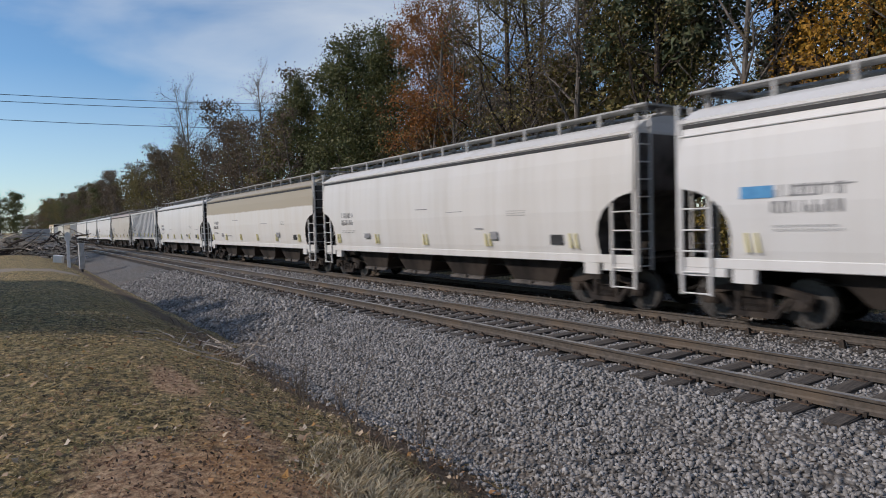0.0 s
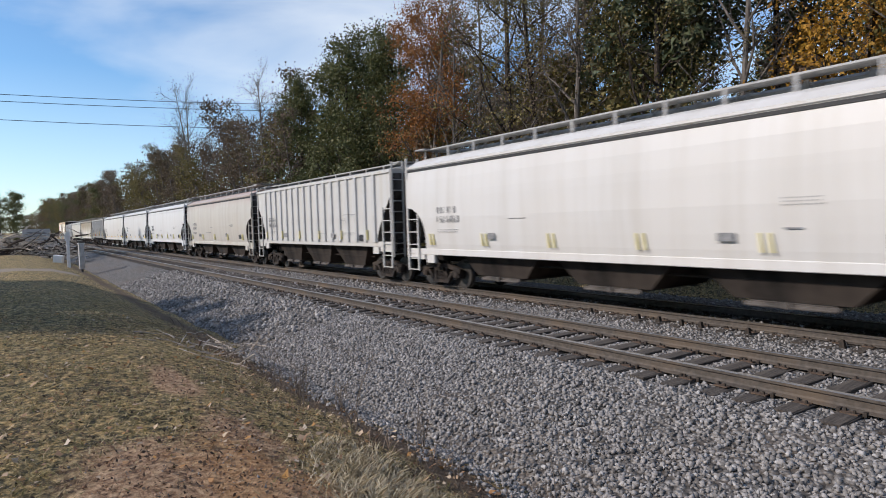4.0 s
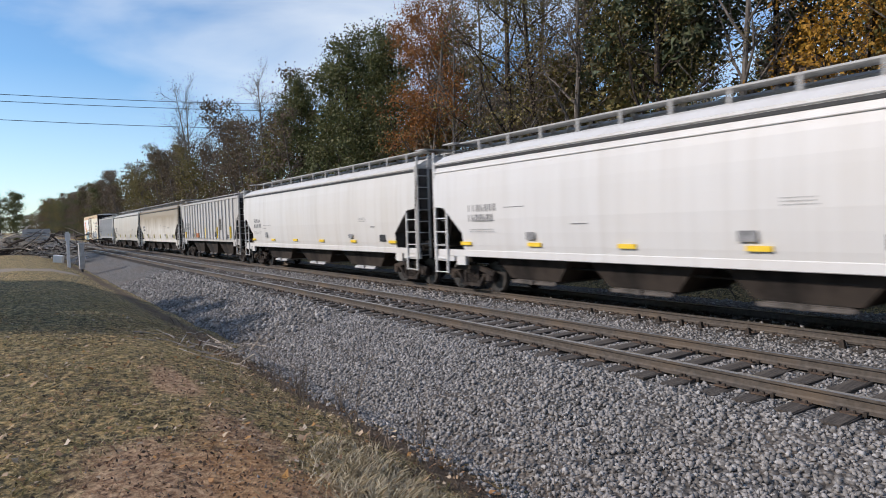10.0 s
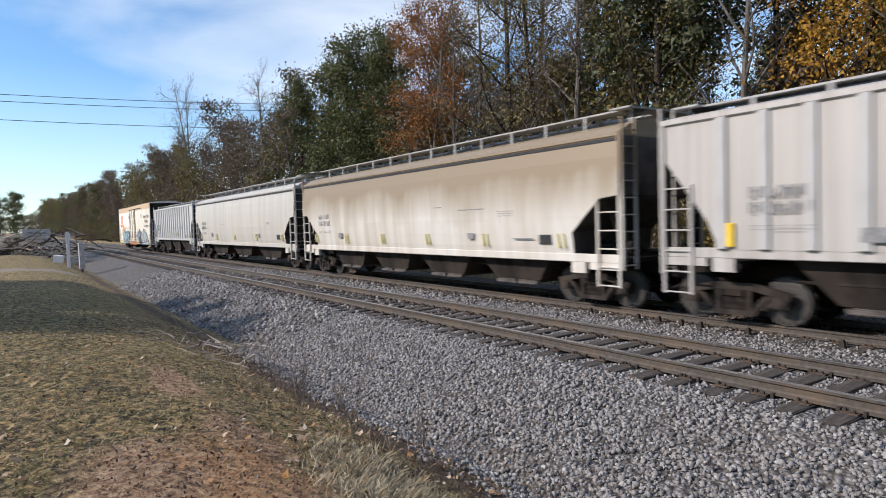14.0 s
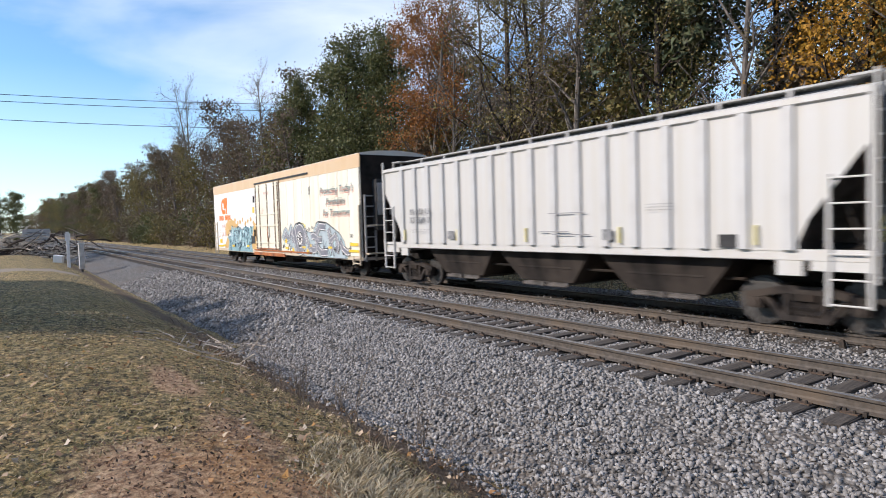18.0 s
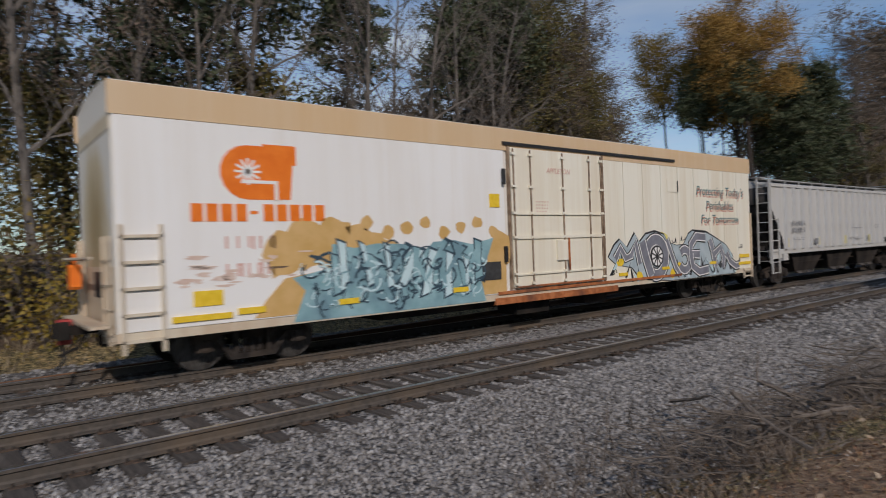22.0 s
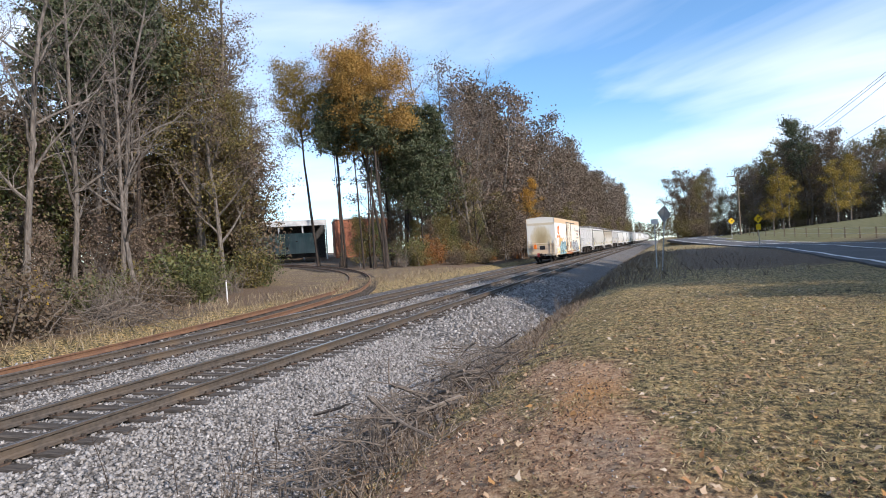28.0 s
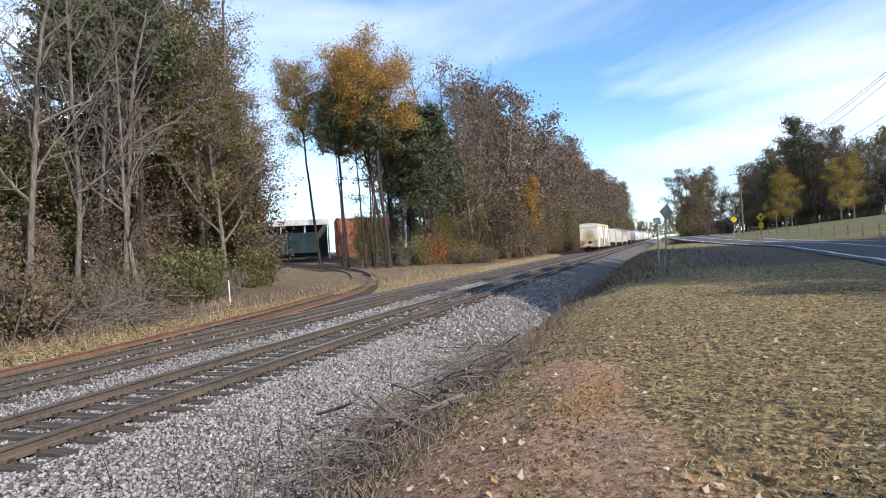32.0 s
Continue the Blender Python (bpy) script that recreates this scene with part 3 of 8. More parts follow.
tagged(bed, "grey crushed-granite ballast bed under two railway tracks", "ballast", kind="structure")
# ---- the train: one line of cars, coupled, on the farther track ----
def rear_x(t):
    """Where the last car's rear end stands on the line, in metres."""
    k = (t - 16.0) / 16.0
    return -65.239 + 179.734 * k - 0.8186 * k * k - 1.2821 * k ** 3


MESHES = {}


def cached(key, build):
    if key not in MESHES:
        MESHES[key] = build()
    return MESHES[key]


def wheelset_mesh():
    m = Mesh()
    for s in (-1, 1):
        o = s * 0.7525
        m.lathe([(0.10, o - 0.09 * s), (0.16, o - 0.075 * s), (0.33, o - 0.02 * s), (0.36, o - 0.06 * s), (0.485, o - 0.07 * s), (0.485, o - 0.035 * s)], 16, "y", 0)
        m.lathe([(0.485, o - 0.036 * s), (0.465, o - 0.03 * s), (0.455, o + 0.065 * s), (0.37, o + 0.07 * s)], 16, "y", 1)
        m.lathe([(0.37, o + 0.069 * s), (0.34, o + 0.03 * s), (0.17, o + 0.045 * s), (0.13, o + 0.10 * s), (0.09, o + 0.10 * s)], 16, "y", 0)
        m.lathe([(0.085, o + 0.10 * s), (0.085, o + 0.32 * s)], 12, "y", 0)
        for k in range(3):
            a = k * TAU / 3
            m.box(0.05 * math.cos(a) - 0.015, 0.05 * math.cos(a) + 0.015, min(o + 0.32 * s, o + 0.34 * s), max(o + 0.32 * s, o + 0.34 * s), 0.05 * math.sin(a) - 0.015, 0.05 * math.sin(a) + 0.015)
    m.lathe([(0.08, -0.68), (0.075, 0), (0.08, 0.68)], 12, "y", 0)
    return m.data("wheelset", [M["wheel"], M["tread"]])


def sideframe_mesh(s):
    """A cast truck side: arched top, tension member, spring window and journal pedestals."""
    m = Mesh()
    y0, y1 = sorted((s * 0.96, s * 1.10))
    m.prism([(-1.08, 0.50), (-1.10, 0.64), (-0.80, 0.70), (-0.40, 0.80), (0.40, 0.80), (0.80, 0.70), (1.10, 0.64), (1.08, 0.50), (0.78, 0.57), (0.36, 0.66), (-0.36, 0.66), (-0.78, 0.57)], y0, y1, "y")
    m.prism([(-0.62, 0.56), (-0.34, 0.26), (0.34, 0.26), (0.62, 0.56), (0.74, 0.58), (0.42, 0.16), (-0.42, 0.16), (-0.74, 0.58)], y0, y1, "y")
    for sx in (-1, 1):
        m.box(min(sx * 0.26, sx * 0.36), max(sx * 0.26, sx * 0.36), y0 + 0.01, y1 - 0.01, 0.24, 0.70)
        m.box(sx * 0.89 - 0.15, sx * 0.89 + 0.15, y0 - 0.02, y1 + 0.02, 0.36, 0.56)
        m.lathe([(0.11, y1 if s > 0 else y0), (0.11, (y1 + 0.05) if s > 0 else (y0 - 0.05)), (0.07, (y1 + 0.06) if s > 0 else (y0 - 0.06))], 12, "y")
        for v in m.v[-1:]:
            v[:, 0] += sx * 0.89
            v[:, 2] += 0.457
    for k in (-0.14, 0.0, 0.14):
        m.lathe([(0.055, 0.24), (0.065, 0.30), (0.055, 0.36), (0.065, 0.42), (0.055, 0.48), (0.06, 0.54)], 8, "z")
        m.v[-1][:, 0] += k
        m.v[-1][:, 1] += s * 1.03
    return m.data("sideframe", M["truck"])


def bolster_mesh():
    m = Mesh()
    m.prism([(-1.12, 0.54), (-0.5, 0.46), (0.5, 0.46), (1.12, 0.54), (1.12, 0.66), (0.4, 0.72), (-0.4, 0.72), (-1.12, 0.66)], -0.2, 0.2, "x")
    m.lathe([(0.28, 0.72), (0.28, 0.80)], 14, "z")
    for s in (-1, 1):
        m.box(s * 0.40 - 0.04, s * 0.40 + 0.04, -0.9, 0.9, 0.30, 0.40)
    return m.data("bolster", M["grime"])


SPINS = []


def add_truck(car, x):
    tr = part("truck", cached("bolster", bolster_mesh), None, car, "grimy cast-steel two-axle truck", pose(x, 0, 0))
    for s in (-1, 1):
        part("sideframe", cached(("sf", s), lambda: sideframe_mesh(s)), None, tr)
    for sx in (-0.89, 0.89):
        w = part("wheelset", cached("wheelset", wheelset_mesh), None, tr, at=pose(sx, 0, 0.457))
        SPINS.append((w, car, sx))


def coupler_mesh(s):
    m = Mesh()
    m.box(min(s * -0.1, s * 0.36), max(s * -0.1, s * 0.36), -0.07, 0.07, 0.80, 0.95)
    m.box(min(s * 0.36, s * 0.56), max(s * 0.36, s * 0.56), -0.13, 0.11, 0.73, 1.02)
    m.box(min(s * 0.50, s * 0.62), max(s * 0.50, s * 0.62), 0.02, 0.13, 0.75, 1.0)
    m.tube([(s * 0.10, -0.45, 0.95), (s * 0.30, -0.42, 0.62), (s * 0.58, -0.40, 0.50)], 0.03, 6)
    return m.data("coupler", M["grime"])


# height: (half width, inset of the end)
SMOOTH = [(1.26, 1.47, 1.45), (1.45, 1.505, 1.45), (1.80, 1.545, 1.45), (2.20, 1.575, 0.99), (2.58, 1.58, 0.55), (2.63, 1.58, 0.03), (2.90, 1.58, 0.0), (3.1, 1.575, 0.0),
          (3.5, 1.55, 0.0), (3.93, 1.50, 0.0), (3.96, 1.53, 0.0), (4.02, 1.53, 0.0), (4.06, 1.44, 0.02), (4.22, 1.15, 0.05), (4.34, 0.75, 0.05), (4.40, 0.40, 0.05), (4.42, 0.0, 0.05)]
ROUND = [(1.26, 1.47, 1.02), (1.45, 1.505, 1.06), (1.75, 1.54, 1.08), (2.05, 1.565, 1.02), (2.30, 1.58, 0.86), (2.48, 1.58, 0.64), (2.60, 1.58, 0.38), (2.66, 1.58, 0.10), (2.72, 1.58, 0.0)] + SMOOTH[6:]
RIBBED = [(1.46, 1.50, 1.15), (1.62, 1.50, 1.15), (2.0, 1.50, 0.98), (2.5, 1.50, 0.62), (3.0, 1.50, 0.24), (3.3, 1.50, 0.0), (3.6, 1.50, 0.0), (3.95, 1.50, 0.0), (3.98, 1.56, 0.0), (4.08, 1.56, 0.0),
          (4.10, 1.45, 0.02), (4.22, 0.9, 0.05), (4.30, 0.40, 0.05), (4.31, 0.0, 0.05)]


def hull_mesh(half, rings, paint):
    m = Mesh()
    cols = 9
    v = []
    for z, w, inset in rings:
        xe = half - inset
        xs = np.linspace(-xe, xe, cols)
        v += [(x, -w, z) for x in xs] + [(x, w, z) for x in xs[::-1]]
    n = 2 * cols
    f, k = [], []
    for r in range(len(rings) - 1):
        for i in range(n):
            j = (i + 1) % n
            f.append((r * n + i, r * n + j, (r + 1) * n + j, (r + 1) * n + i))
            # end faces below the eaves take the dusty sheet with shade painted in
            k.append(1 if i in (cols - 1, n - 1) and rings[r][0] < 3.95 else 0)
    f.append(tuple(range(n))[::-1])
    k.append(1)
    m.add(v, f)
    m.mi = k
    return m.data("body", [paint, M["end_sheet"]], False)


def running_board_mesh(half):
    m = Mesh()
    for s in (-1, 1):
        m.box(-half + 0.05, half - 0.05, s * 0.62 - 0.26, s * 0.62 + 0.26, 4.60, 4.64)
    for e in (-1, 1):
        m.box(min(e * half, e * (half - 0.55)), max(e * half, e * (half - 0.55)), -1.15, 1.15, 4.60, 4.64)
    n = int(half * 2 / 1.35)
    for i in range(n + 1):
        x = -half + 0.2 + i * (2 * half - 0.4) / n
        for s in (-1, 1):
            m.box(x - 0.04, x + 0.04, s * 0.86 - 0.02, s * 0.86 + 0.02, 4.24, 4.60)
            m.box(x - 0.04, x + 0.04, s * 0.40 - 0.02, s * 0.40 + 0.02, 4.36, 4.60)
    return m.data("running_board", M["walkway"])


def hatch_mesh(half):
    m = Mesh()
    m.chamfer(-half + 0.9, half - 0.9, -0.33, 0.33, 4.36, 4.54, 0.06)
    for x in np.arange(-half + 1.4, half - 1.2, 1.1):
        m.box(x - 0.03, x + 0.03, -0.37, 0.37, 4.36, 4.57)
    return m.data("roof_hatch", M["walkway"])


def sill_mesh(half, s, z0, z1):
    m = Mesh()
    y0, y1 = sorted((s * 1.36, s * 1.49))
    m.chamfer(-half, half, y0, y1, z0, z1, 0.015)
    for e in (-1, 1):
        m.box(min(e * half, e * (half - 0.95)), max(e * half, e * (half - 0.95)), min(s * 1.38, s * 1.50), max(s * 1.38, s * 1.50), z0 - 0.16, z0)
        m.box(e * (half - 1.30) - 0.22, e * (half - 1.30) + 0.22, min(s * 1.38, s * 1.50), max(s * 1.38, s * 1.50), z0 - 0.26, z0)
    return m.data("side_sill", M["grime"])


def ladder_mesh(half, e, s, inset, top):
    """Corner ladders: a narrow one on the side, another on the end."""
    m = Mesh()
    y = s * 1.53
    for x in (half - 0.03, half - 0.03 - inset):
        m.box(e * x - 0.03, e * x + 0.03, y - 0.025, y + 0.025, 0.55, top if x > half - 0.1 else 2.75)
    for z in np.arange(0.58, 2.8, 0.42):
        m.tube([(e * (half - 0.03), y, z), (e * (half - 0.03 - inset), y, z)], 0.018, 6)
    x = e * (half + 0.05)
    for yy in (s * 1.50, s * 1.05):
        m.box(x - 0.02, x + 0.02, yy - 0.03, yy + 0.03, 0.95, top + 0.3)
    for z in np.arange(1.05, top + 0.2, 0.38):
        m.tube([(x, s * 1.50, z), (x, s * 1.05, z)], 0.016, 6)
    m.box(min(e * half, x) - 0.01, max(e * half, x) + 0.01, min(s * 1.38, s * 1.53), max(s * 1.38, s * 1.53), top - 0.1, top)
    return m


def corner_post_mesh(half, e, s):
    m = Mesh()
    m.box(e * (half - 0.06) - 0.06, e * (half - 0.06) + 0.06, s * 1.42 - 0.06, s * 1.42 + 0.06, 1.1, 4.05)
    m.tube([(e * (half - 0.10), s * 1.2, 1.2), (e * (half - 0.55), s * 1.2, 2.3)], 0.04, 6)
    return m.data("corner_post", M["grime"])


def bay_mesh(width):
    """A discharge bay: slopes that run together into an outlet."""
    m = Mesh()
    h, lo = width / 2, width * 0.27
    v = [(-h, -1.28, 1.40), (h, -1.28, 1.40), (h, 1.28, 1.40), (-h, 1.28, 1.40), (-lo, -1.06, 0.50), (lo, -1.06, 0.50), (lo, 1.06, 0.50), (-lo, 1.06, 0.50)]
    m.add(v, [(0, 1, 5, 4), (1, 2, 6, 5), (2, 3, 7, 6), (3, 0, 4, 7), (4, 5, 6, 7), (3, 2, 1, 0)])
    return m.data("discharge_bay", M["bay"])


def bay_rail_mesh(width, s):
    lo = width * 0.27
    return Mesh().box(-lo, lo, s * 1.13 - 0.03, s * 1.13 + 0.03, 0.86, 0.92).data("bay_rail", M["bay"])


def outlet_mesh(gate):
    m = Mesh()
    m.box(-0.75, 0.75, -1.04, 1.04, 0.42, 0.50)
    for s in (-1, 1):
        m.box(-0.85, 0.85, min(s * 1.04, s * 1.12), max(s * 1.04, s * 1.12), 0.40, 0.47)
        m.tube([(-0.8, s * 1.14, 0.40), (0.8, s * 1.14, 0.40)], 0.025, 6)
        m.lathe([(0.07, s * 1.1), (0.07, s * 1.2)], 8, "y")
        m.v[-1][:, 2] += 0.44
    return m.data("outlet_gate", M[gate])


def centre_sill_mesh(half):
    m = Mesh()
    m.chamfer(-half - 0.2, half + 0.2, -0.2, 0.2, 0.78, 1.12, 0.03)
    for e in (-1, 1):
        m.box(min(e * half, e * (half - 1.6)), max(e * half, e * (half - 1.6)), -1.45, 1.45, 1.10, 1.20)
        m.tube([(e * (half - 2.6), -0.5, 1.35), (e * (half - 0.25), -0.5, 3.0)], 0.07, 6)
        m.tube([(e * (half - 2.6), 0.5, 1.35), (e * (half - 0.25), 0.5, 3.0)], 0.07, 6)
    m.tube([(-half + 2.4, -0.95, 0.86), (half - 2.4, -0.95, 0.86)], 0.035, 6)
    m.lathe([(0.0, -0.5), (0.17, -0.48), (0.17, 0.48), (0.0, 0.5)], 12, "x")
    m.v[-1][:] += (half - 0.85, -0.55, 1.40)
    return m.data("centre_sill", M["grime"])


def bars_mesh(x0, z0, wide, high, rows, seed, s=-1, y=1.6, gap=0.35):
    """Lettering that cannot be read: rows of plain bars."""
    r = random.Random(seed)
    m = Mesh()
    for k in range(rows):
        z = z0 - k * high * (1 + gap)
        x = x0
        while x < x0 + wide * r.uniform(0.8, 1.0):
            w = high * r.uniform(0.45, 0.6)
            t = max(0.012, high * 0.13)
            kind = r.randrange(4)
            y0, y1 = s * y - 0.003, s * y + 0.003
            if high < 0.1:
                m.box(x, x + w * 1.1, y0, y1, z - high * 0.5, z)
                x += w * 1.6
            else:
                t = high * 0.2
                m.box(x, x + t, y0, y1, z - high * r.uniform(0.85, 1.0), z)
                if kind != 1:
                    m.box(x + w - t, x + w, y0, y1, z - high, z - (0 if kind else high * 0.4))
                if kind == 3:
                    m.box(x + t, x + w - t, y0, y1, z - t, z)
            x += w + high * (0.35 if k == 0 else 0.3)
    return m


def rib_paint(name):
    """The same paint on narrow ribs, where streaks are too small to show."""
    c = {"worn_white_paint": 0.48, "ribbed_grey_paint": 0.54, "dark_grey_paint": 0.26}[name]
    return grained(name + "_rib", (c * 0.9, c * 0.89, c * 0.87), (c, c, c * 0.99), 2.0, 0.5, bumps=0)


def hopper(length, style, paint, trim, label, seed=0, bays=4, marks="ink", tags="yellow_faded", logo=False, near=True, gate="gate"):
    """A covered hopper car, coupled length given; x runs ahead, z from the rail's top."""
    car = thing("hopper_car", label, "railcar", group="freight train")
    half = length / 2 - 0.55
    rings = {"smooth": SMOOTH, "round": ROUND, "ribbed": RIBBED}[style]
    sill = 1.26 if style != "ribbed" else 1.46
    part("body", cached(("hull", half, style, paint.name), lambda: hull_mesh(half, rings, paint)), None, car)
    part("running_board", cached(("run", half), lambda: running_board_mesh(half)), None, car, "galvanised roof walkway", pose(0, 0, 0 if style != "ribbed" else -0.26))
    part("roof_hatch", cached(("hatch", half), lambda: hatch_mesh(half)), None, car, at=pose(0, 0, 0 if style != "ribbed" else -0.14))
    part("centre_sill", cached(("sill", half), lambda: centre_sill_mesh(half)), None, car)
    for s in (-1, 1):
        me = cached(("ssill", half, s, trim.name, sill), lambda: sill_mesh(half, s, sill - 0.17, sill + 0.03))
        me.materials[0] = trim
        part("side_sill", me, None, car)
        for e in (-1, 1):
            part("ladder", cached(("lad", half, e, s, trim.name), lambda: ladder_mesh(half, e, s, 0.62, 4.05).data("ladder", trim)), None, car)
            part("corner_post", cached(("post", half, e, s), lambda: corner_post_mesh(half, e, s)), None, car)
    room = 2 * (half - 2.3)
    w = room / bays
    for k in range(bays):
        x = -room / 2 + (k + 0.5) * w
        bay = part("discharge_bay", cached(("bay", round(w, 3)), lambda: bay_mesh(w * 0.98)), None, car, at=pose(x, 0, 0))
        part("outlet_gate", cached(("outlet", gate), lambda: outlet_mesh(gate)), None, bay)
        for s in (-1, 1):
            part("bay_rail", cached(("bayrail", round(w, 3), s), lambda: bay_rail_mesh(w * 0.98, s)), None, bay)
    if style == "ribbed":
        n = 17
        rib = Mesh()
        rib.prism([(-0.115, 1.498), (0.115, 1.498), (0.095, 1.57), (-0.095, 1.57)], 1.48, 3.97, "z")
        rme = cached(("rib", paint.name), lambda: rib.data("rib", rib_paint(paint.name)))
        for s in (-1, 1):
            for k in range(n):
                x = -(half - 1.3) + k * (2 * half - 2.6) / (n - 1)
                part("rib", rme, None, car, at=pose(x, 0, 0, 0, 0, 180 if s < 0 else 0))
    else:
        for s in (-1, 1):
            # black strip added for the shadow that the roof lip casts
            m = Mesh()
            m.chamfer(-half + 0.02, half - 0.02, s * 1.512 - 0.012, s * 1.512 + 0.012, 3.845, 3.925, 0.006)
            part("eaves_seam", cached(("seam", half, s), lambda: m.data("eaves_seam", M["black"])), None, car, "black seam below the roof")
            m = Mesh()
            m.tube([(-half, s * 1.545, 3.70), (half, s * 1.545, 3.70)], 0.018, 6)
            if paint.name.startswith("bright"):
                part("side_rib", cached(("srib", half, s, trim.name), lambda: m.data("side_rib", trim)), None, car)
    for e in (-1, 1):
        add_truck(car, e * (half - 1.25))
        part("coupler", cached(("coup", e), lambda: coupler_mesh(e)), None, car, at=pose(e * half, 0, 0))
    if near:
        y = 1.585 if style != "ribbed" else 1.572
        tagged(part("lettering", bars_mesh(-half + 1.85, 2.62, 1.2, 0.21, 2, seed, -1, y), M[marks], car, "plain dark reporting marks"), kind="stuff")
        tagged(part("data_panel", bars_mesh(-half + 1.9, 1.92, 1.2, 0.05, 2, seed + 5, -1, y), M[marks], car), kind="stuff")
        tagged(part("data_panel", bars_mesh(half - 4.2, 2.4, 0.7, 0.045, 3, seed + 9, -1, y), M[marks], car), kind="stuff")
        dark = Mesh().box(half - 2.6, half - 2.15, -1.535 - 0.005, -1.52, 1.50, 1.75)
        part("consolidated_stencil", dark, M["black"], car)
        r = random.Random(seed)
        for x in np.linspace(-half + 1.4, half - 1.9, r.choice((5, 6))):
            if tags == "yellow_faded":
                z = 1.42 if style != "ribbed" else 1.56
                for o in ((0.0, 0.19) if style != "ribbed" else (0.0,)):
                    lean = 0.05 if style != "ribbed" else 0.0
                    m = Mesh().prism([(x + o, z), (x + o + 0.055, z), (x + o + 0.055 - lean, z + 0.36), (x + o - lean, z + 0.36)], -1.578, -1.50, "y")
                    part("reflector", m, M[tags], car)
            elif style == "ribbed":
                part("reflector", Mesh().box(x, x + r.uniform(0.09, 0.2), -1.575, -1.49, 1.52, 1.52 + r.uniform(0.3, 0.85)), M[tags], car)
            else:
                part("reflector", Mesh().box(x, x + 0.48, -1.56, -1.49, 1.44, 1.54), M[tags], car)
        # scuffs and small dark stencils
        for k in range(3):
            x, z, w = r.uniform(-half + 2.0, half - 2.5), r.uniform(1.6, 2.7), r.uniform(0.3, 1.3)
            part("scuff", Mesh().box(x, x + w, -y - 0.002, -y + 0.01, z, z + r.uniform(0.012, 0.03)), M["ink"], car)
        for x in (-half + 4.0, half - 5.2):
            x += r.uniform(-0.4, 0.4)
            part("stencil", Mesh().box(x, x + r.uniform(0.25, 0.42), -y - 0.003, -y + 0.01, 1.62, 1.62 + r.uniform(0.14, 0.26)), M["ink"], car)
        if paint.name == "worn_white_paint":
            part("patch_panel", Mesh().box(half - 4.25, half - 3.75, -1.578, -1.49, 2.05, 2.75), M["gate"], car, "bare brown-grey patch panel")
            part("patch_panel", Mesh().box(-half + 4.9, -half + 5.6, -1.578, -1.49, 1.55, 1.85), M["rust"], car, "rusty patch panel")
            part("placard_holder", Mesh().box(half - 5.4, half - 4.9, -1.578, -1.49, 1.6, 1.95), M["black"], car)
        if logo:
            part("emblem", Mesh().box(-half + 1.3, -half + 1.9, -1.592, -1.57, 2.40, 2.62), M["blue_mark"], car, "plain blue rectangle")
    return car


WHITE = (0.64, 0.635, 0.62)
PAINTS = {
    "white": car_paint("white_paint", WHITE, (0.46, 0.43, 0.38), 0.5, seed=1),
    "bright": car_paint("bright_white_paint", (0.66, 0.66, 0.655), (0.50, 0.48, 0.45), 0.45, seed=2),
    "grey": car_paint("light_grey_paint", (0.60, 0.60, 0.60), (0.44, 0.42, 0.39), 0.4, seed=3),
    "cream": car_paint("cream_paint", (0.54, 0.525, 0.48), (0.38, 0.345, 0.29), 0.7, seed=4),
    "stained": car_paint("stained_cream_paint", (0.69, 0.67, 0.62), (0.40, 0.33, 0.24), 0.75, band=(3.2, 4.4, (0.30, 0.235, 0.155), 2.2), seed=5),
    "banded": car_paint("banded_cream_paint", (0.65, 0.64, 0.615), (0.54, 0.49, 0.41), 0.5, band=(3.10, 3.16, (0.36, 0.31, 0.23), 0.12), seed=6),
    "worn": car_paint("worn_white_paint", (0.50, 0.495, 0.485), (0.30, 0.275, 0.25), 0.95, seed=7),
    "ribgrey": car_paint("ribbed_grey_paint", (0.56, 0.56, 0.55), (0.46, 0.42, 0.33), 0.55, seed=8),
    "dark": car_paint("dark_grey_paint", (0.30, 0.29, 0.28), (0.16, 0.14, 0.13), 0.8, seed=9),
    "pinkish": car_paint("dusty_white_paint", (0.50, 0.48, 0.44), (0.36, 0.31, 0.26), 0.6, band=(4.15, 5.1, (0.42, 0.31, 0.26), 1.4), seed=10),
}
# gaps between the cars, from the last car's rear end
GAPS = [22.5, 39.2, 59.8, 79.2, 95.8, 115.7, 131.9, 148.7, 165.5, 181.3, 199.2, 218.9, 236.4, 254.2]
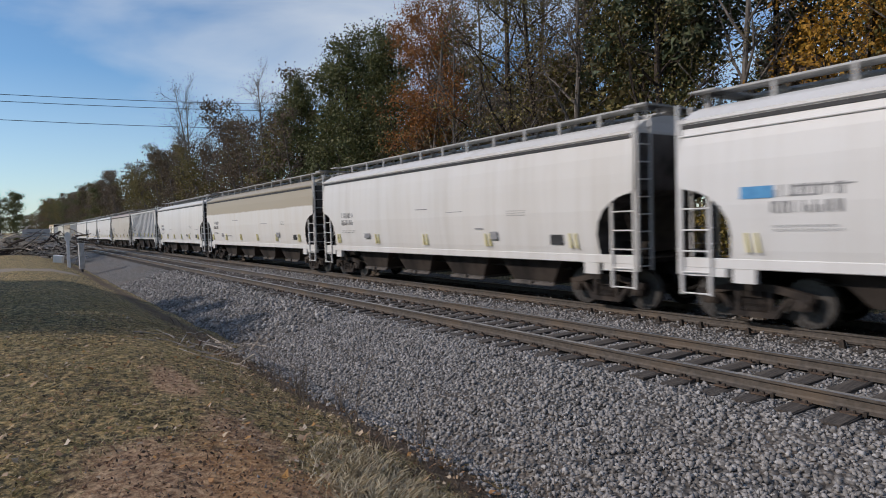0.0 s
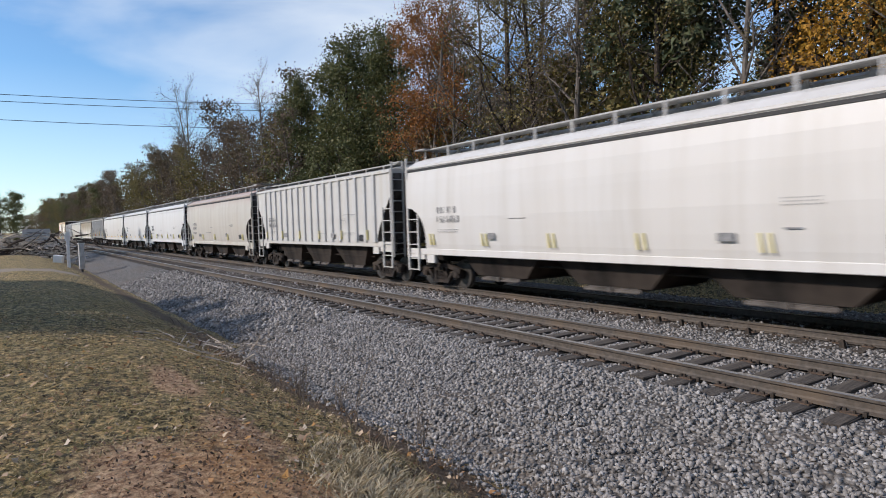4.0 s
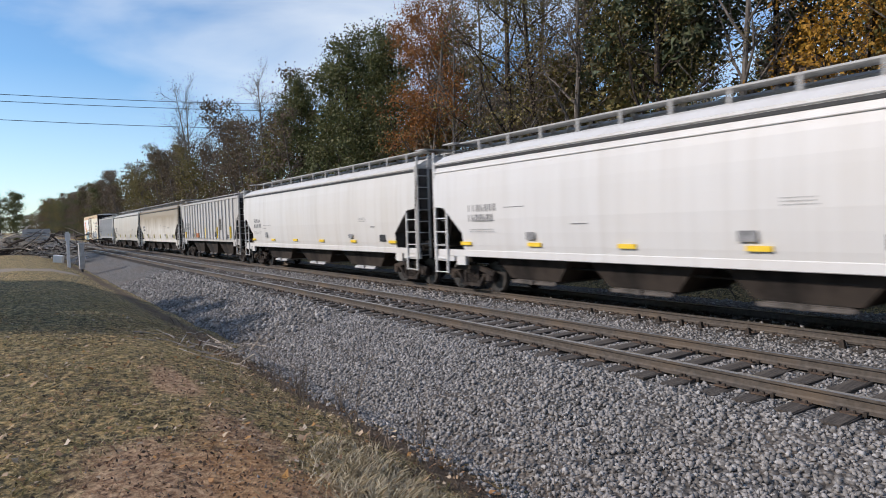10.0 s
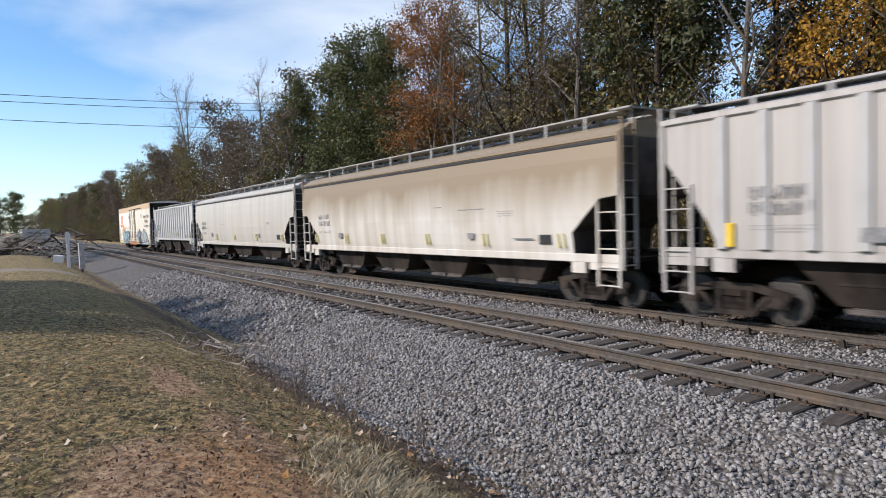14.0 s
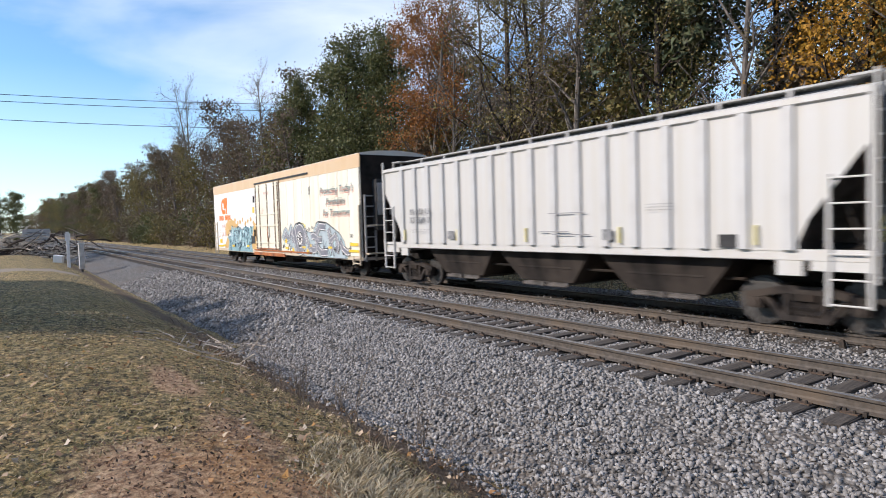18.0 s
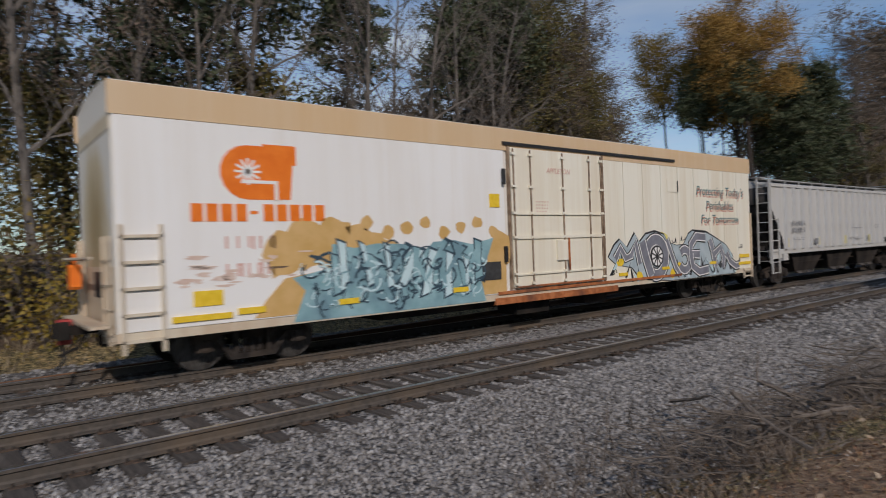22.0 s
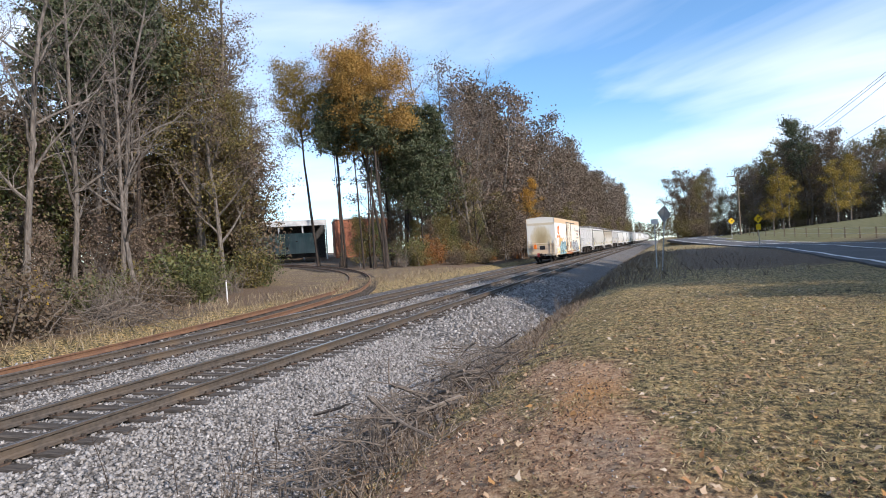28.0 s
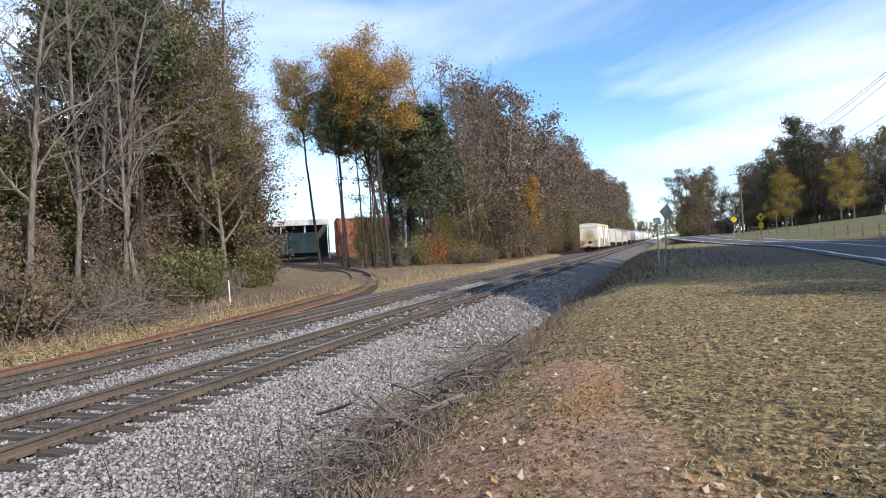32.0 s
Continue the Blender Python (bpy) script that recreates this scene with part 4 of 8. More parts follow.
KINDS = [
    ("ribbed", "ribgrey", "ribgrey", "light grey ribbed covered hopper car with yellow stains", 3, "ink", "yellow_faded", False),
    ("smooth", "cream", "cream", "dusty cream smooth-sided covered hopper car", 3, "ink", "yellow_faded", False),
    ("smooth", "stained", "stained", "cream covered hopper car with brown rust-stained side", 4, "ink", "yellow_faded", False),
    ("ribbed", "worn", "worn", "weathered white ribbed covered hopper car with yellow marks", 3, "ink", "yellow_mark", False),
    ("smooth", "white", "white", "white smooth covered hopper car with yellow reflectors", 3, "ink", "yellow_mark", False),
    ("smooth", "bright", "bright", "clean white covered hopper car with yellow reflectors", 3, "ink", "yellow_mark", False),
    ("smooth", "bright", "bright", "clean white smooth covered hopper car", 3, "ink", "yellow_faded", False),
    ("round", "pinkish", "cream", "dusty white covered hopper car with reddish stains on top", 3, "ink", "yellow_faded", False),
    ("ribbed", "ribgrey", "ribgrey", "grey ribbed covered hopper car streaked with dust", 3, "ink", "yellow_faded", False),
    ("round", "white", "white", "white covered hopper car with faded yellow tags", 3, "ink", "yellow_faded", False),
    ("round", "banded", "white", "cream covered hopper car with a brown band under the roof", 4, "ink", "yellow_faded", False),
    ("round", "white", "white", "white covered hopper car with yellow corner marks", 4, "ink", "yellow_faded", False),
    ("round", "bright", "bright", "bright white covered hopper car with a blue emblem", 3, "ink", "yellow_faded", True),
]
CARS = []  # object, distance of its middle from the last car's rear end, truck offset
for i, (style, p, trim, label, bays, marks, tags, logo) in enumerate(KINDS):
    a, b = GAPS[i], GAPS[i + 1]
    c = hopper(b - a, style, PAINTS[p], PAINTS[trim], label, i + 3, bays, marks, tags, logo, gate="bare_steel" if p == "white" and tags == "yellow_mark" else "gate")
    CARS.append((c, (a + b) / 2, (b - a) / 2 - 1.8))
u = GAPS[-1]
AHEAD = ["grey", "white", "dark", "bright", "worn", "cream", "white", "ribgrey", "white", "grey", "bright", "dark", "white", "cream", "bright"]
for i, p in enumerate(AHEAD):
    ln = (17.6, 17.6, 19.4)[i % 3]
    style = "ribbed" if p in ("dark", "ribgrey", "worn") else "smooth"
    words = {"grey": "light grey", "white": "white", "dark": "dark grey ribbed", "bright": "clean white", "worn": "weathered white ribbed", "cream": "cream", "ribgrey": "grey ribbed"}[p]
    c = hopper(ln, style, PAINTS[p], PAINTS[p], words + " covered hopper car far ahead in the train", i + 40, 3, near=False)
    CARS.append((c, u + ln / 2, ln / 2 - 1.8))
    u += ln

# ---- the last car: an insulated boxcar ----
RL = 21.36
reefer = thing("insulated_boxcar", "white and cream insulated boxcar with graffiti, last in the train", "railcar", group="freight train")
P_WHITE = car_paint("boxcar_white", (0.86, 0.855, 0.84), (0.70, 0.64, 0.55), 0.35, seed=11)
P_CREAM = car_paint("boxcar_cream", (0.85, 0.82, 0.71), (0.66, 0.55, 0.38), 0.55, streak=(0.80, 0.70, 0.50), seed=12)
P_END = car_paint("boxcar_end", (0.80, 0.78, 0.73), (0.58, 0.48, 0.33), 0.6, seed=13)
P_BEIGE = car_paint("boxcar_top_band", (0.66, 0.46, 0.26), (0.72, 0.56, 0.38), 0.6, seed=14)
P_SILL = car_paint("boxcar_sill", (0.66, 0.58, 0.45), (0.44, 0.27, 0.14), 0.7, seed=15)
P_TAN = grained("tan_overspray", (0.58, 0.36, 0.12), (0.66, 0.43, 0.18), 3, 0.6, bumps=0)
# rust tone darkened to carry the shadows of the cream door's bars
P_BAR = grained("rusty_locking_bar", (0.14, 0.09, 0.06), (0.34, 0.25, 0.17), 5, 0.7, bumps=0)
H0, H1, HW = 0.74, 4.92, 1.545


def rx(uu):
    """Along the boxcar: metres from its rear end to its own x."""
    return uu - RL / 2


def box_part(name, x0, x1, y0, y1, z0, z1, mat, label="", parent=None, c=0.0):
    m = Mesh()
    (m.chamfer(x0, x1, y0, y1, z0, z1, c) if c else m.box(x0, x1, y0, y1, z0, z1))
    return part(name, m, mat, parent or reefer, label)


m = Mesh()
m.prism([(-HW, H0), (HW, H0), (HW, H1), (0.9, H1 + 0.10), (0, H1 + 0.14), (-0.9, H1 + 0.10), (-HW, H1)], rx(0.10), rx(RL - 0.10), "x")
part("body", m, P_END, reefer)
for s in (-1, 1):
    y0, y1 = sorted((s * (HW + 0.002), s * (HW + 0.035)))
    box_part("rear_side_panel", rx(0.12), rx(8.62), y0, y1, H0 + 0.16, 4.36, P_WHITE, "smooth white side panel")
    for k in range(9):
        a, b = rx(12.50 + k * 0.97), rx(min(RL - 0.12, 12.50 + (k + 1) * 0.97 - 0.022))
        box_part("panel_seam", b + 0.002, b + 0.020, min(s * (HW + 0.002), s * (HW + 0.02)), max(s * (HW + 0.002), s * (HW + 0.02)), H0 + 0.16, 4.36, P_BAR)
        box_part("front_side_panel", a, b, y0, y1, H0 + 0.16, 4.36, P_CREAM, "cream ribbed side panel" if k == 0 else "")
    box_part("top_band", rx(0.05), rx(RL - 0.05), min(y0, s * HW), max(y1, s * (HW + 0.045)), 4.37, H1 - 0.02, P_BEIGE, "beige band along the eaves")
    box_part("side_sill", rx(0.05), rx(RL - 0.05), min(y0, s * HW), max(y1, s * (HW + 0.04)), H0, H0 + 0.15, P_SILL)
    d0, d1 = sorted((s * (HW + 0.002), s * (HW + 0.075)))
    box_part("sill_plate", rx(8.2), rx(13.0), d0, d1 + 0.0, H0 - 0.10, H0 + 0.06, M["rust"], "rusty sill below the door")
    for uu in (8.74, 12.43):
        box_part("door_post", rx(uu), rx(uu + 0.06), d0, d1, 0.98, 4.48, P_BAR, "rusty door post")
    door = box_part("plug_door", rx(8.83), rx(12.40), d0, d1, 1.02, 4.45, P_CREAM, "cream plug door with locking bars")
    yb = s * (HW + 0.10)
    for uu in (8.90, 9.50, 10.72, 11.82, 12.33):
        part("locking_bar", Mesh().tube([(rx(uu), yb, 1.0), (rx(uu), yb, 4.42)], 0.022, 8), P_BAR, door)
    for uu in (8.90, 9.50, 10.72, 11.82, 12.33):
        for z in (1.1, 1.35, 2.25, 2.85, 3.5, 4.3):
            part("bar_bracket", Mesh().box(rx(uu) - 0.07, rx(uu) + 0.07, yb - 0.03, yb + 0.03, z - 0.03, z + 0.03), P_CREAM, door)
    for z in (1.02, 1.32, 2.22, 2.26, 2.82):
        part("cross_bar", Mesh().box(rx(8.9), rx(12.35), yb - 0.015, yb + 0.015, z - 0.02, z + 0.02), M["rust"] if z < 1.2 else P_CREAM, door)
    part("lock_box", Mesh().box(rx(10.40), rx(10.95), yb - 0.03, yb + 0.05, 1.62, 2.15), P_CREAM, door)
    part("lock_handle", Mesh().tube([(rx(10.83), yb + s * 0.05, 2.2), (rx(10.83), yb + s * 0.05, 1.35)], 0.03, 6), M["rust"], door)
    box_part("door_track", rx(8.60), rx(16.2), d0, d1 + 0.03 * s if s > 0 else d1, 4.50, 4.58, M["black"], "black steel door track")
    box_part("door_rail", rx(8.3), rx(16.4), d0, d1, 0.88, 0.95, M["rust"])
    for z in (3.72, 1.85):
        box_part("door_stop", rx(8.52), rx(8.60), min(yb - 0.03, yb + 0.03), max(yb - 0.03, yb + 0.03), z - 0.19, z + 0.19, M["black"])
    lad = part("ladder", Mesh().box(rx(0.14), rx(0.20), s * (HW + 0.06) - 0.03, s * (HW + 0.06) + 0.03, 0.55, 2.62).box(rx(0.74), rx(0.80), s * (HW + 0.06) - 0.03, s * (HW + 0.06) + 0.03, 0.55, 2.62), P_SILL, reefer)
    for z in np.arange(0.75, 2.6, 0.42):
        part("rung", Mesh().box(rx(0.14), rx(0.80), s * (HW + 0.07) - 0.02, s * (HW + 0.07) + 0.02, z - 0.025, z + 0.025), P_SILL, lad)
    lad = part("ladder", Mesh().box(rx(RL - 0.20), rx(RL - 0.14), s * (HW + 0.06) - 0.03, s * (HW + 0.06) + 0.03, 0.55, 2.9).box(rx(RL - 0.80), rx(RL - 0.74), s * (HW + 0.06) - 0.03, s * (HW + 0.06) + 0.03, 0.55, 0.9), P_SILL, reefer)
    for z in np.arange(0.62, 0.9, 0.2):
        part("rung", Mesh().box(rx(RL - 0.80), rx(RL - 0.14), s * (HW + 0.07) - 0.02, s * (HW + 0.07) + 0.02, z - 0.025, z + 0.025), P_SILL, lad)

# end frames: ladders, grab irons, platform
for e, uu in ((-1, 0.10), (1, RL - 0.10)):
    x = rx(uu) + e * 0.08
    for y0 in (-1.45, 0.95):
        lad = part("end_ladder", Mesh().box(x - 0.025, x + 0.025, y0, y0 + 0.06, 0.7, 2.45 if e < 0 else 3.3).box(x - 0.025, x + 0.025, y0 + 0.44, y0 + 0.5, 0.7, 2.45 if e < 0 else 3.3), M["bare_steel"] if e > 0 else P_SILL, reefer)
        for z in np.arange(0.85, 2.4 if e < 0 else 3.3, 0.40):
            part("rung", Mesh().box(x - 0.02, x + 0.02, y0, y0 + 0.5, z - 0.02, z + 0.02), M["bare_steel"] if e > 0 else P_SILL, lad)
    part("end_platform", Mesh().box(min(x, x + e * 0.30), max(x, x + e * 0.30), -1.45, 1.45, 0.98, 1.03), P_SILL, reefer)
    part("end_rail", Mesh().tube([(x + e * 0.25, -1.45, 2.1), (x + e * 0.25, 1.45, 2.1)], 0.03, 6), P_SILL, reefer)
    part("coupler", cached(("coup", e), lambda: coupler_mesh(e)), None, reefer, at=pose(rx(uu) + e * 0.1, 0, 0))
    add_truck(reefer, rx(uu) - e * 2.35)
x = rx(RL - 0.10)
part("refrigeration_unit", Mesh().chamfer(x + 0.0, x + 0.34, -1.05, 1.05, 1.9, 3.9, 0.06), M["dark_steel"], reefer, "grimy dark refrigeration unit on the end wall")
# near-black sheet: the shade on the sunless end is in its colour
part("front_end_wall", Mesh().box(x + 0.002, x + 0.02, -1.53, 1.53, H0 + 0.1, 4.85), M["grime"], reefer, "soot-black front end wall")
part("unit_cover", Mesh().chamfer(x + 0.34, x + 0.37, -1.0, -0.35, 2.5, 3.75, 0.02), M["bare_steel"], reefer, "pale unit cover")
part("unit_grille", Mesh().box(x + 0.34, x + 0.36, -0.3, 0.95, 2.9, 3.75), M["black"], reefer)
x = rx(0.10)
part("end_opening", Mesh().box(x - 0.024, x - 0.017, -0.40, 0.20, 1.42, 1.86), M["black"], reefer)
dust, n_, l_, b_ = material("dusty_end_paint", 0.7)
co = n_.new("ShaderNodeTexCoord").outputs["Object"]
mp = n_.new("ShaderNodeMapping")
mp.inputs["Location"].default_value, mp.inputs["Scale"].default_value = (0, 0.0, -1.55), (0, 0.85, 0.62)
l_.new(co, mp.inputs["Vector"])
ln_ = n_.new("ShaderNodeVectorMath")
ln_.operation = "LENGTH"
l_.new(mp.outputs[0], ln_.inputs[0])
ad_ = n_.new("ShaderNodeMath")
ad_.operation = "MULTIPLY_ADD"
ad_.inputs[1].default_value = 0.9
l_.new(noise_tex(n_, l_, co, 1.6, 6.0, (1, 1, 0.5), rough=0.65), ad_.inputs[0])
l_.new(ln_.outputs["Value"], ad_.inputs[2])
dr_ = ramp(n_, [(0.42, (0.40, 0.31, 0.17)), (0.80, (0.62, 0.53, 0.36)), (1.0, (0.78, 0.75, 0.68))])
mr_ = n_.new("ShaderNodeMapRange")
mr_.inputs["From Max"].default_value = 1.6
l_.new(ad_.outputs[0], mr_.inputs["Value"])
l_.new(mr_.outputs[0], dr_.inputs[0])
l_.new(dr_.outputs[0], b_.inputs["Base Color"])
part("rear_end_wall", Mesh().box(x - 0.008, x - 0.001, -1.53, 1.53, H0 + 0.1, 4.85), dust, reefer, "white end wall stained with tan road dust")
part("lower_end_panel", Mesh().box(x - 0.016, x - 0.009, -1.5, 1.5, H0 + 0.15, 1.95), P_SILL, reefer)
part("end_band", Mesh().box(x - 0.02, x - 0.002, -1.5, 1.5, 4.15, 4.4), grained("dull_band", (0.62, 0.52, 0.36), (0.68, 0.6, 0.46), 2, 0.7, bumps=0), reefer)
# end-of-train device with its lamp
part("end_marker", Mesh().chamfer(x - 0.36, x - 0.18, 0.50, 0.82, 1.55, 2.0, 0.05).box(x - 0.30, x - 0.24, 0.62, 0.70, 2.0, 2.2), M["orange"], reefer, "orange marker hung on the end ladder")
part("marker_body", Mesh().chamfer(x - 0.62, x - 0.40, 0.12, 0.40, 0.62, 1.05, 0.04), grained("red_marker", (0.30, 0.03, 0.03), (0.42, 0.06, 0.05), 6, 0.6, bumps=0), reefer, "red end-of-train device on the coupler")
part("brake_hose", Mesh().tube([(x - 0.3, 0.3, 0.9), (x - 0.55, 0.35, 0.6), (x - 0.5, 0.3, 0.35), (x - 0.65, 0.1, 0.22)], 0.035, 6), M["black"], reefer)
under = Mesh()
under.chamfer(rx(0.1), rx(RL - 0.1), -0.25, 0.25, 0.55, 0.80, 0.03).box(rx(5.2), rx(16.0), -1.25, 1.25, 0.56, 0.74).box(rx(9.2), rx(10.4), -1.3, -0.6, 0.30, 0.56).box(rx(12.0), rx(13.0), -1.2, -0.5, 0.34, 0.56)
part("underframe", under, M["grime"], reefer)

# writing and marks on the side that faces the sunlit bank
YS = -(HW + 0.037)


def plate(name, ring, mat, y=0.0, label=""):
    """A flat painted shape on the side, from points (metres from the rear, height)."""
    return part(name, Mesh().prism([(rx(a), b) for a, b in ring], YS - 0.003 - y, YS + 0.001, "y"), mat, reefer, label)


def rounded(u0, u1, z0, z1, n=10):
    """A D shape, round at its rear side."""
    r = (z1 - z0) / 2
    return [(u1, z0), (u1, z1)] + [(u0 + r - r * math.sin(a), (z0 + z1) / 2 + r * math.cos(a)) for a in np.linspace(0, math.pi, n)]


plate("emblem", rounded(1.77, 2.90, 3.05, 4.02), M["orange"], 0, "orange emblem of plain shapes")
plate("emblem_bar", [(2.55, 3.70), (3.20, 3.70), (3.20, 4.06), (2.55, 4.06)], M["orange"], 0.001)
plate("emblem_stem", [(2.57, 3.06), (3.07, 3.06), (3.13, 3.7), (2.60, 3.7)], M["orange"], 0.001)
for k in range(6):
    a = k * math.pi / 6
    c_, s_ = math.cos(a), math.sin(a)
    w = 0.022
    plate("emblem_ray", [(2.27 - 0.24 * c_ - w * s_, 3.55 - 0.24 * s_ + w * c_), (2.27 + 0.24 * c_ - w * s_, 3.55 + 0.24 * s_ + w * c_),
                         (2.27 + 0.24 * c_ + w * s_, 3.55 + 0.24 * s_ - w * c_), (2.27 - 0.24 * c_ + w * s_, 3.55 - 0.24 * s_ - w * c_)], P_WHITE, 0.004)
plate("emblem_line", [(2.15, 3.40), (2.83, 3.40), (2.83, 3.04), (2.76, 3.04), (2.76, 3.34), (2.15, 3.34)], P_WHITE, 0.005)
for k in range(10):
    if k != 4:
        a = 1.26 + k * 0.255
        plate("brand_bar", [(a, 2.66), (a + 0.20, 2.66), (a + 0.20, 2.97), (a, 2.97)], M["orange"], 0.001)
    else:
        plate("brand_bar", [(2.29, 2.79), (2.43, 2.79), (2.43, 2.85), (2.29, 2.85)], M["orange"], 0.001)
P_PINK = grained("faded_red_stencil", (0.62, 0.36, 0.30), (0.72, 0.48, 0.42), 6, 0.6, bumps=0)
tagged(part("reporting_mark", bars_mesh(rx(1.82), 2.40, 0.92, 0.24, 2, 77, 1, YS, 1.0), P_PINK, reefer), kind="stuff")
part("data_panel", bars_mesh(rx(9.7), 3.15, 0.5, 0.06, 4, 79, 1, -(HW + 0.08)), P_PINK, reefer)
for uu, z, w, h in ((2.0, 1.02, 0.5, 0.11), (4.0, 1.02, 0.45, 0.11), (6.9, 1.04, 0.45, 0.11), (13.1, 1.05, 0.4, 0.09), (15.3, 1.12, 0.4, 0.09), (18.2, 1.16, 0.4, 0.09), (20.3, 1.30, 0.7, 0.12), (20.2, 1.05, 0.9, 0.10), (0.9, 0.98, 1.0, 0.10)):
    plate("reflector", [(uu, z), (uu + w, z), (uu + w, z + h), (uu, z + h)], M["yellow_mark"], 0.027)
plate("placard", [(1.25, 1.22), (1.75, 1.22), (1.75, 1.48), (1.25, 1.48)], M["yellow_mark"], 0.012)
plate("placard", [(8.12, 2.98), (8.44, 2.98), (8.44, 3.30), (8.12, 3.30)], M["yellow_mark"], 0.012, "small yellow placard")
plate("dark_panel", [(7.75, 1.25), (8.42, 1.25), (8.42, 1.68), (7.75, 1.68)], M["dark_steel"], 0.012)
part("vent_flap", Mesh().box(rx(15.75), rx(16.32), YS - 0.012, YS, 3.55, 3.95), P_CREAM, reefer)
part("vent_handle", Mesh().box(rx(16.31), rx(16.35), YS - 0.03, YS, 3.55, 3.92), M["black"], reefer)


def words(text, uu, z, size, mat):
    """Raised lettering on the side, as flat painted strokes."""
    cu = bpy.data.curves.new("slogan", "FONT")
    cu.body, cu.size, cu.shear, cu.extrude = text, size, 0.25, 0.001
    cu.fill_mode = "BOTH"
    ob = bpy.data.objects.new("slogan", cu)
    me = bpy.data.meshes.new_from_object(ob)
    bpy.data.objects.remove(ob)
    me.materials.clear()
    me.materials.append(mat)
    o = part("slogan", me, None, reefer, "slogan lettering", pose(rx(uu), YS - 0.003, z, 90, 0, 0))
    tagged(o, kind="stuff")
    return o


TEAL = grained("teal_letter_paint", (0.03, 0.14, 0.15), (0.07, 0.20, 0.21), 5, 0.6, bumps=0)
RED = grained("red_letter_shadow", (0.52, 0.17, 0.11), (0.62, 0.27, 0.20), 5, 0.6, bumps=0)
for text, uu, z, size in (("Protecting Today's", 17.45, 3.50, 0.43), ("Perishables", 18.05, 3.02, 0.42), ("For Tomorrow", 17.7, 2.55, 0.42)):
    words(text, uu, z, size, TEAL)
    o = words(text, uu + 0.03, z - 0.075, size, RED)
    o.location.y += 0.0015

words("APPLETON", 10.1, 3.88, 0.19, P_PINK).location.y -= 0.046
# graffiti: overspray, letter bodies, outlines
GR = random.Random(5)


def blob(cu, cz, ru, rz, n=14, rough=0.25):
    return [(cu + ru * (1 + rough * GR.uniform(-1, 1)) * math.cos(a), max(0.78, cz + rz * (1 + rough * GR.uniform(-1, 1)) * math.sin(a))) for a in np.linspace(0, TAU, n, endpoint=False)]


def stroke(points, w):
    """A ribbon along points."""
    p = np.array(points)
    d = np.gradient(p, axis=0)
    d /= np.linalg.norm(d, axis=1)[:, None] + 1e-9
    nrm = np.stack([-d[:, 1], d[:, 0]], 1) * w / 2
    return [tuple(q) for q in (p + nrm)] + [tuple(q) for q in (p - nrm)[::-1]]


def arc(cu, cz, r, a0, a1, n=7, sq=1.0):
    return [(cu + r * math.cos(a), max(0.8, cz + sq * r * math.sin(a))) for a in np.linspace(a0, a1, n)]


TEALG = grained("teal_spray", (0.20, 0.36, 0.40), (0.30, 0.48, 0.52), 3, 0.6, c3=(0.16, 0.28, 0.33), scale2=1.2, bumps=0)
LIGHTG = grained("pale_blue_spray", (0.48, 0.64, 0.68), (0.58, 0.74, 0.77), 3, 0.6, bumps=0)
DARKG = grained("navy_spray_line", (0.02, 0.045, 0.07), (0.05, 0.09, 0.12), 4, 0.6, bumps=0)
GREYG = grained("purple_grey_spray", (0.17, 0.175, 0.205), (0.25, 0.255, 0.295), 3, 0.6, bumps=0)
# overspray and dabs
for k in range(13):
    uu = 2.9 + k * 0.46
    plate("overspray", blob(uu, 1.75 + 0.5 * math.sin(k * 0.5 + 0.6), 0.42, 0.45), P_TAN, 0.0005 * (k % 3))
for k in range(9):
    plate("overspray_dab", blob(4.2 + k * 0.5, 2.52 + 0.12 * math.sin(k * 2.1), 0.16, 0.15, 9), P_TAN, 0.0005 * (k % 3))
plate("overspray", [(7.5, 0.92), (8.6, 0.92), (8.6, 2.25), (8.0, 2.1), (7.7, 1.6)], P_TAN, 0.002)
plate("overspray", [(2.3, 0.92), (4.0, 0.92), (3.6, 1.7), (2.9, 1.6), (2.5, 1.2)], P_TAN, 0.002)
# rear piece: interlocked teal letters
plate("graffiti_fill", [(3.05, 0.77), (7.9, 0.77), (7.75, 1.35), (7.95, 1.7), (8.2, 2.25), (7.5, 2.12), (7.0, 2.22), (6.4, 2.2), (6.2, 2.05), (5.5, 2.18), (4.9, 2.2), (4.4, 2.12), (3.9, 2.22), (3.85, 1.75), (3.05, 1.6), (3.3, 1.35)], TEALG, 0.004, "teal graffiti letters")
for k in range(84):
    cu_, cz_ = GR.uniform(3.35, 7.8), GR.uniform(1.05, 2.0)
    a0 = GR.uniform(0, TAU)
    plate("graffiti_line", stroke(arc(cu_, cz_, GR.uniform(0.08, 0.26), a0, a0 + GR.uniform(1.2, 3.4), 7, GR.uniform(0.6, 1.2)), GR.uniform(0.018, 0.038)), DARKG if k % 2 else LIGHTG, 0.007 + 0.0004 * (k % 8))
for k in range(26):
    cu_, cz_ = GR.uniform(3.4, 7.6), GR.uniform(1.2, 2.05)
    a = GR.uniform(-0.9, 0.9)
    ln = GR.uniform(0.2, 0.5)
    plate("graffiti_line", stroke([(cu_, cz_), (cu_ + ln * math.cos(a) / 2, max(0.8, cz_ + ln * math.sin(a) / 2 + 0.04)), (cu_ + ln * math.cos(a), max(0.8, cz_ + ln * math.sin(a)))], GR.uniform(0.03, 0.06)), DARKG if k % 3 else LIGHTG, 0.0105 + 0.0004 * (k % 8))
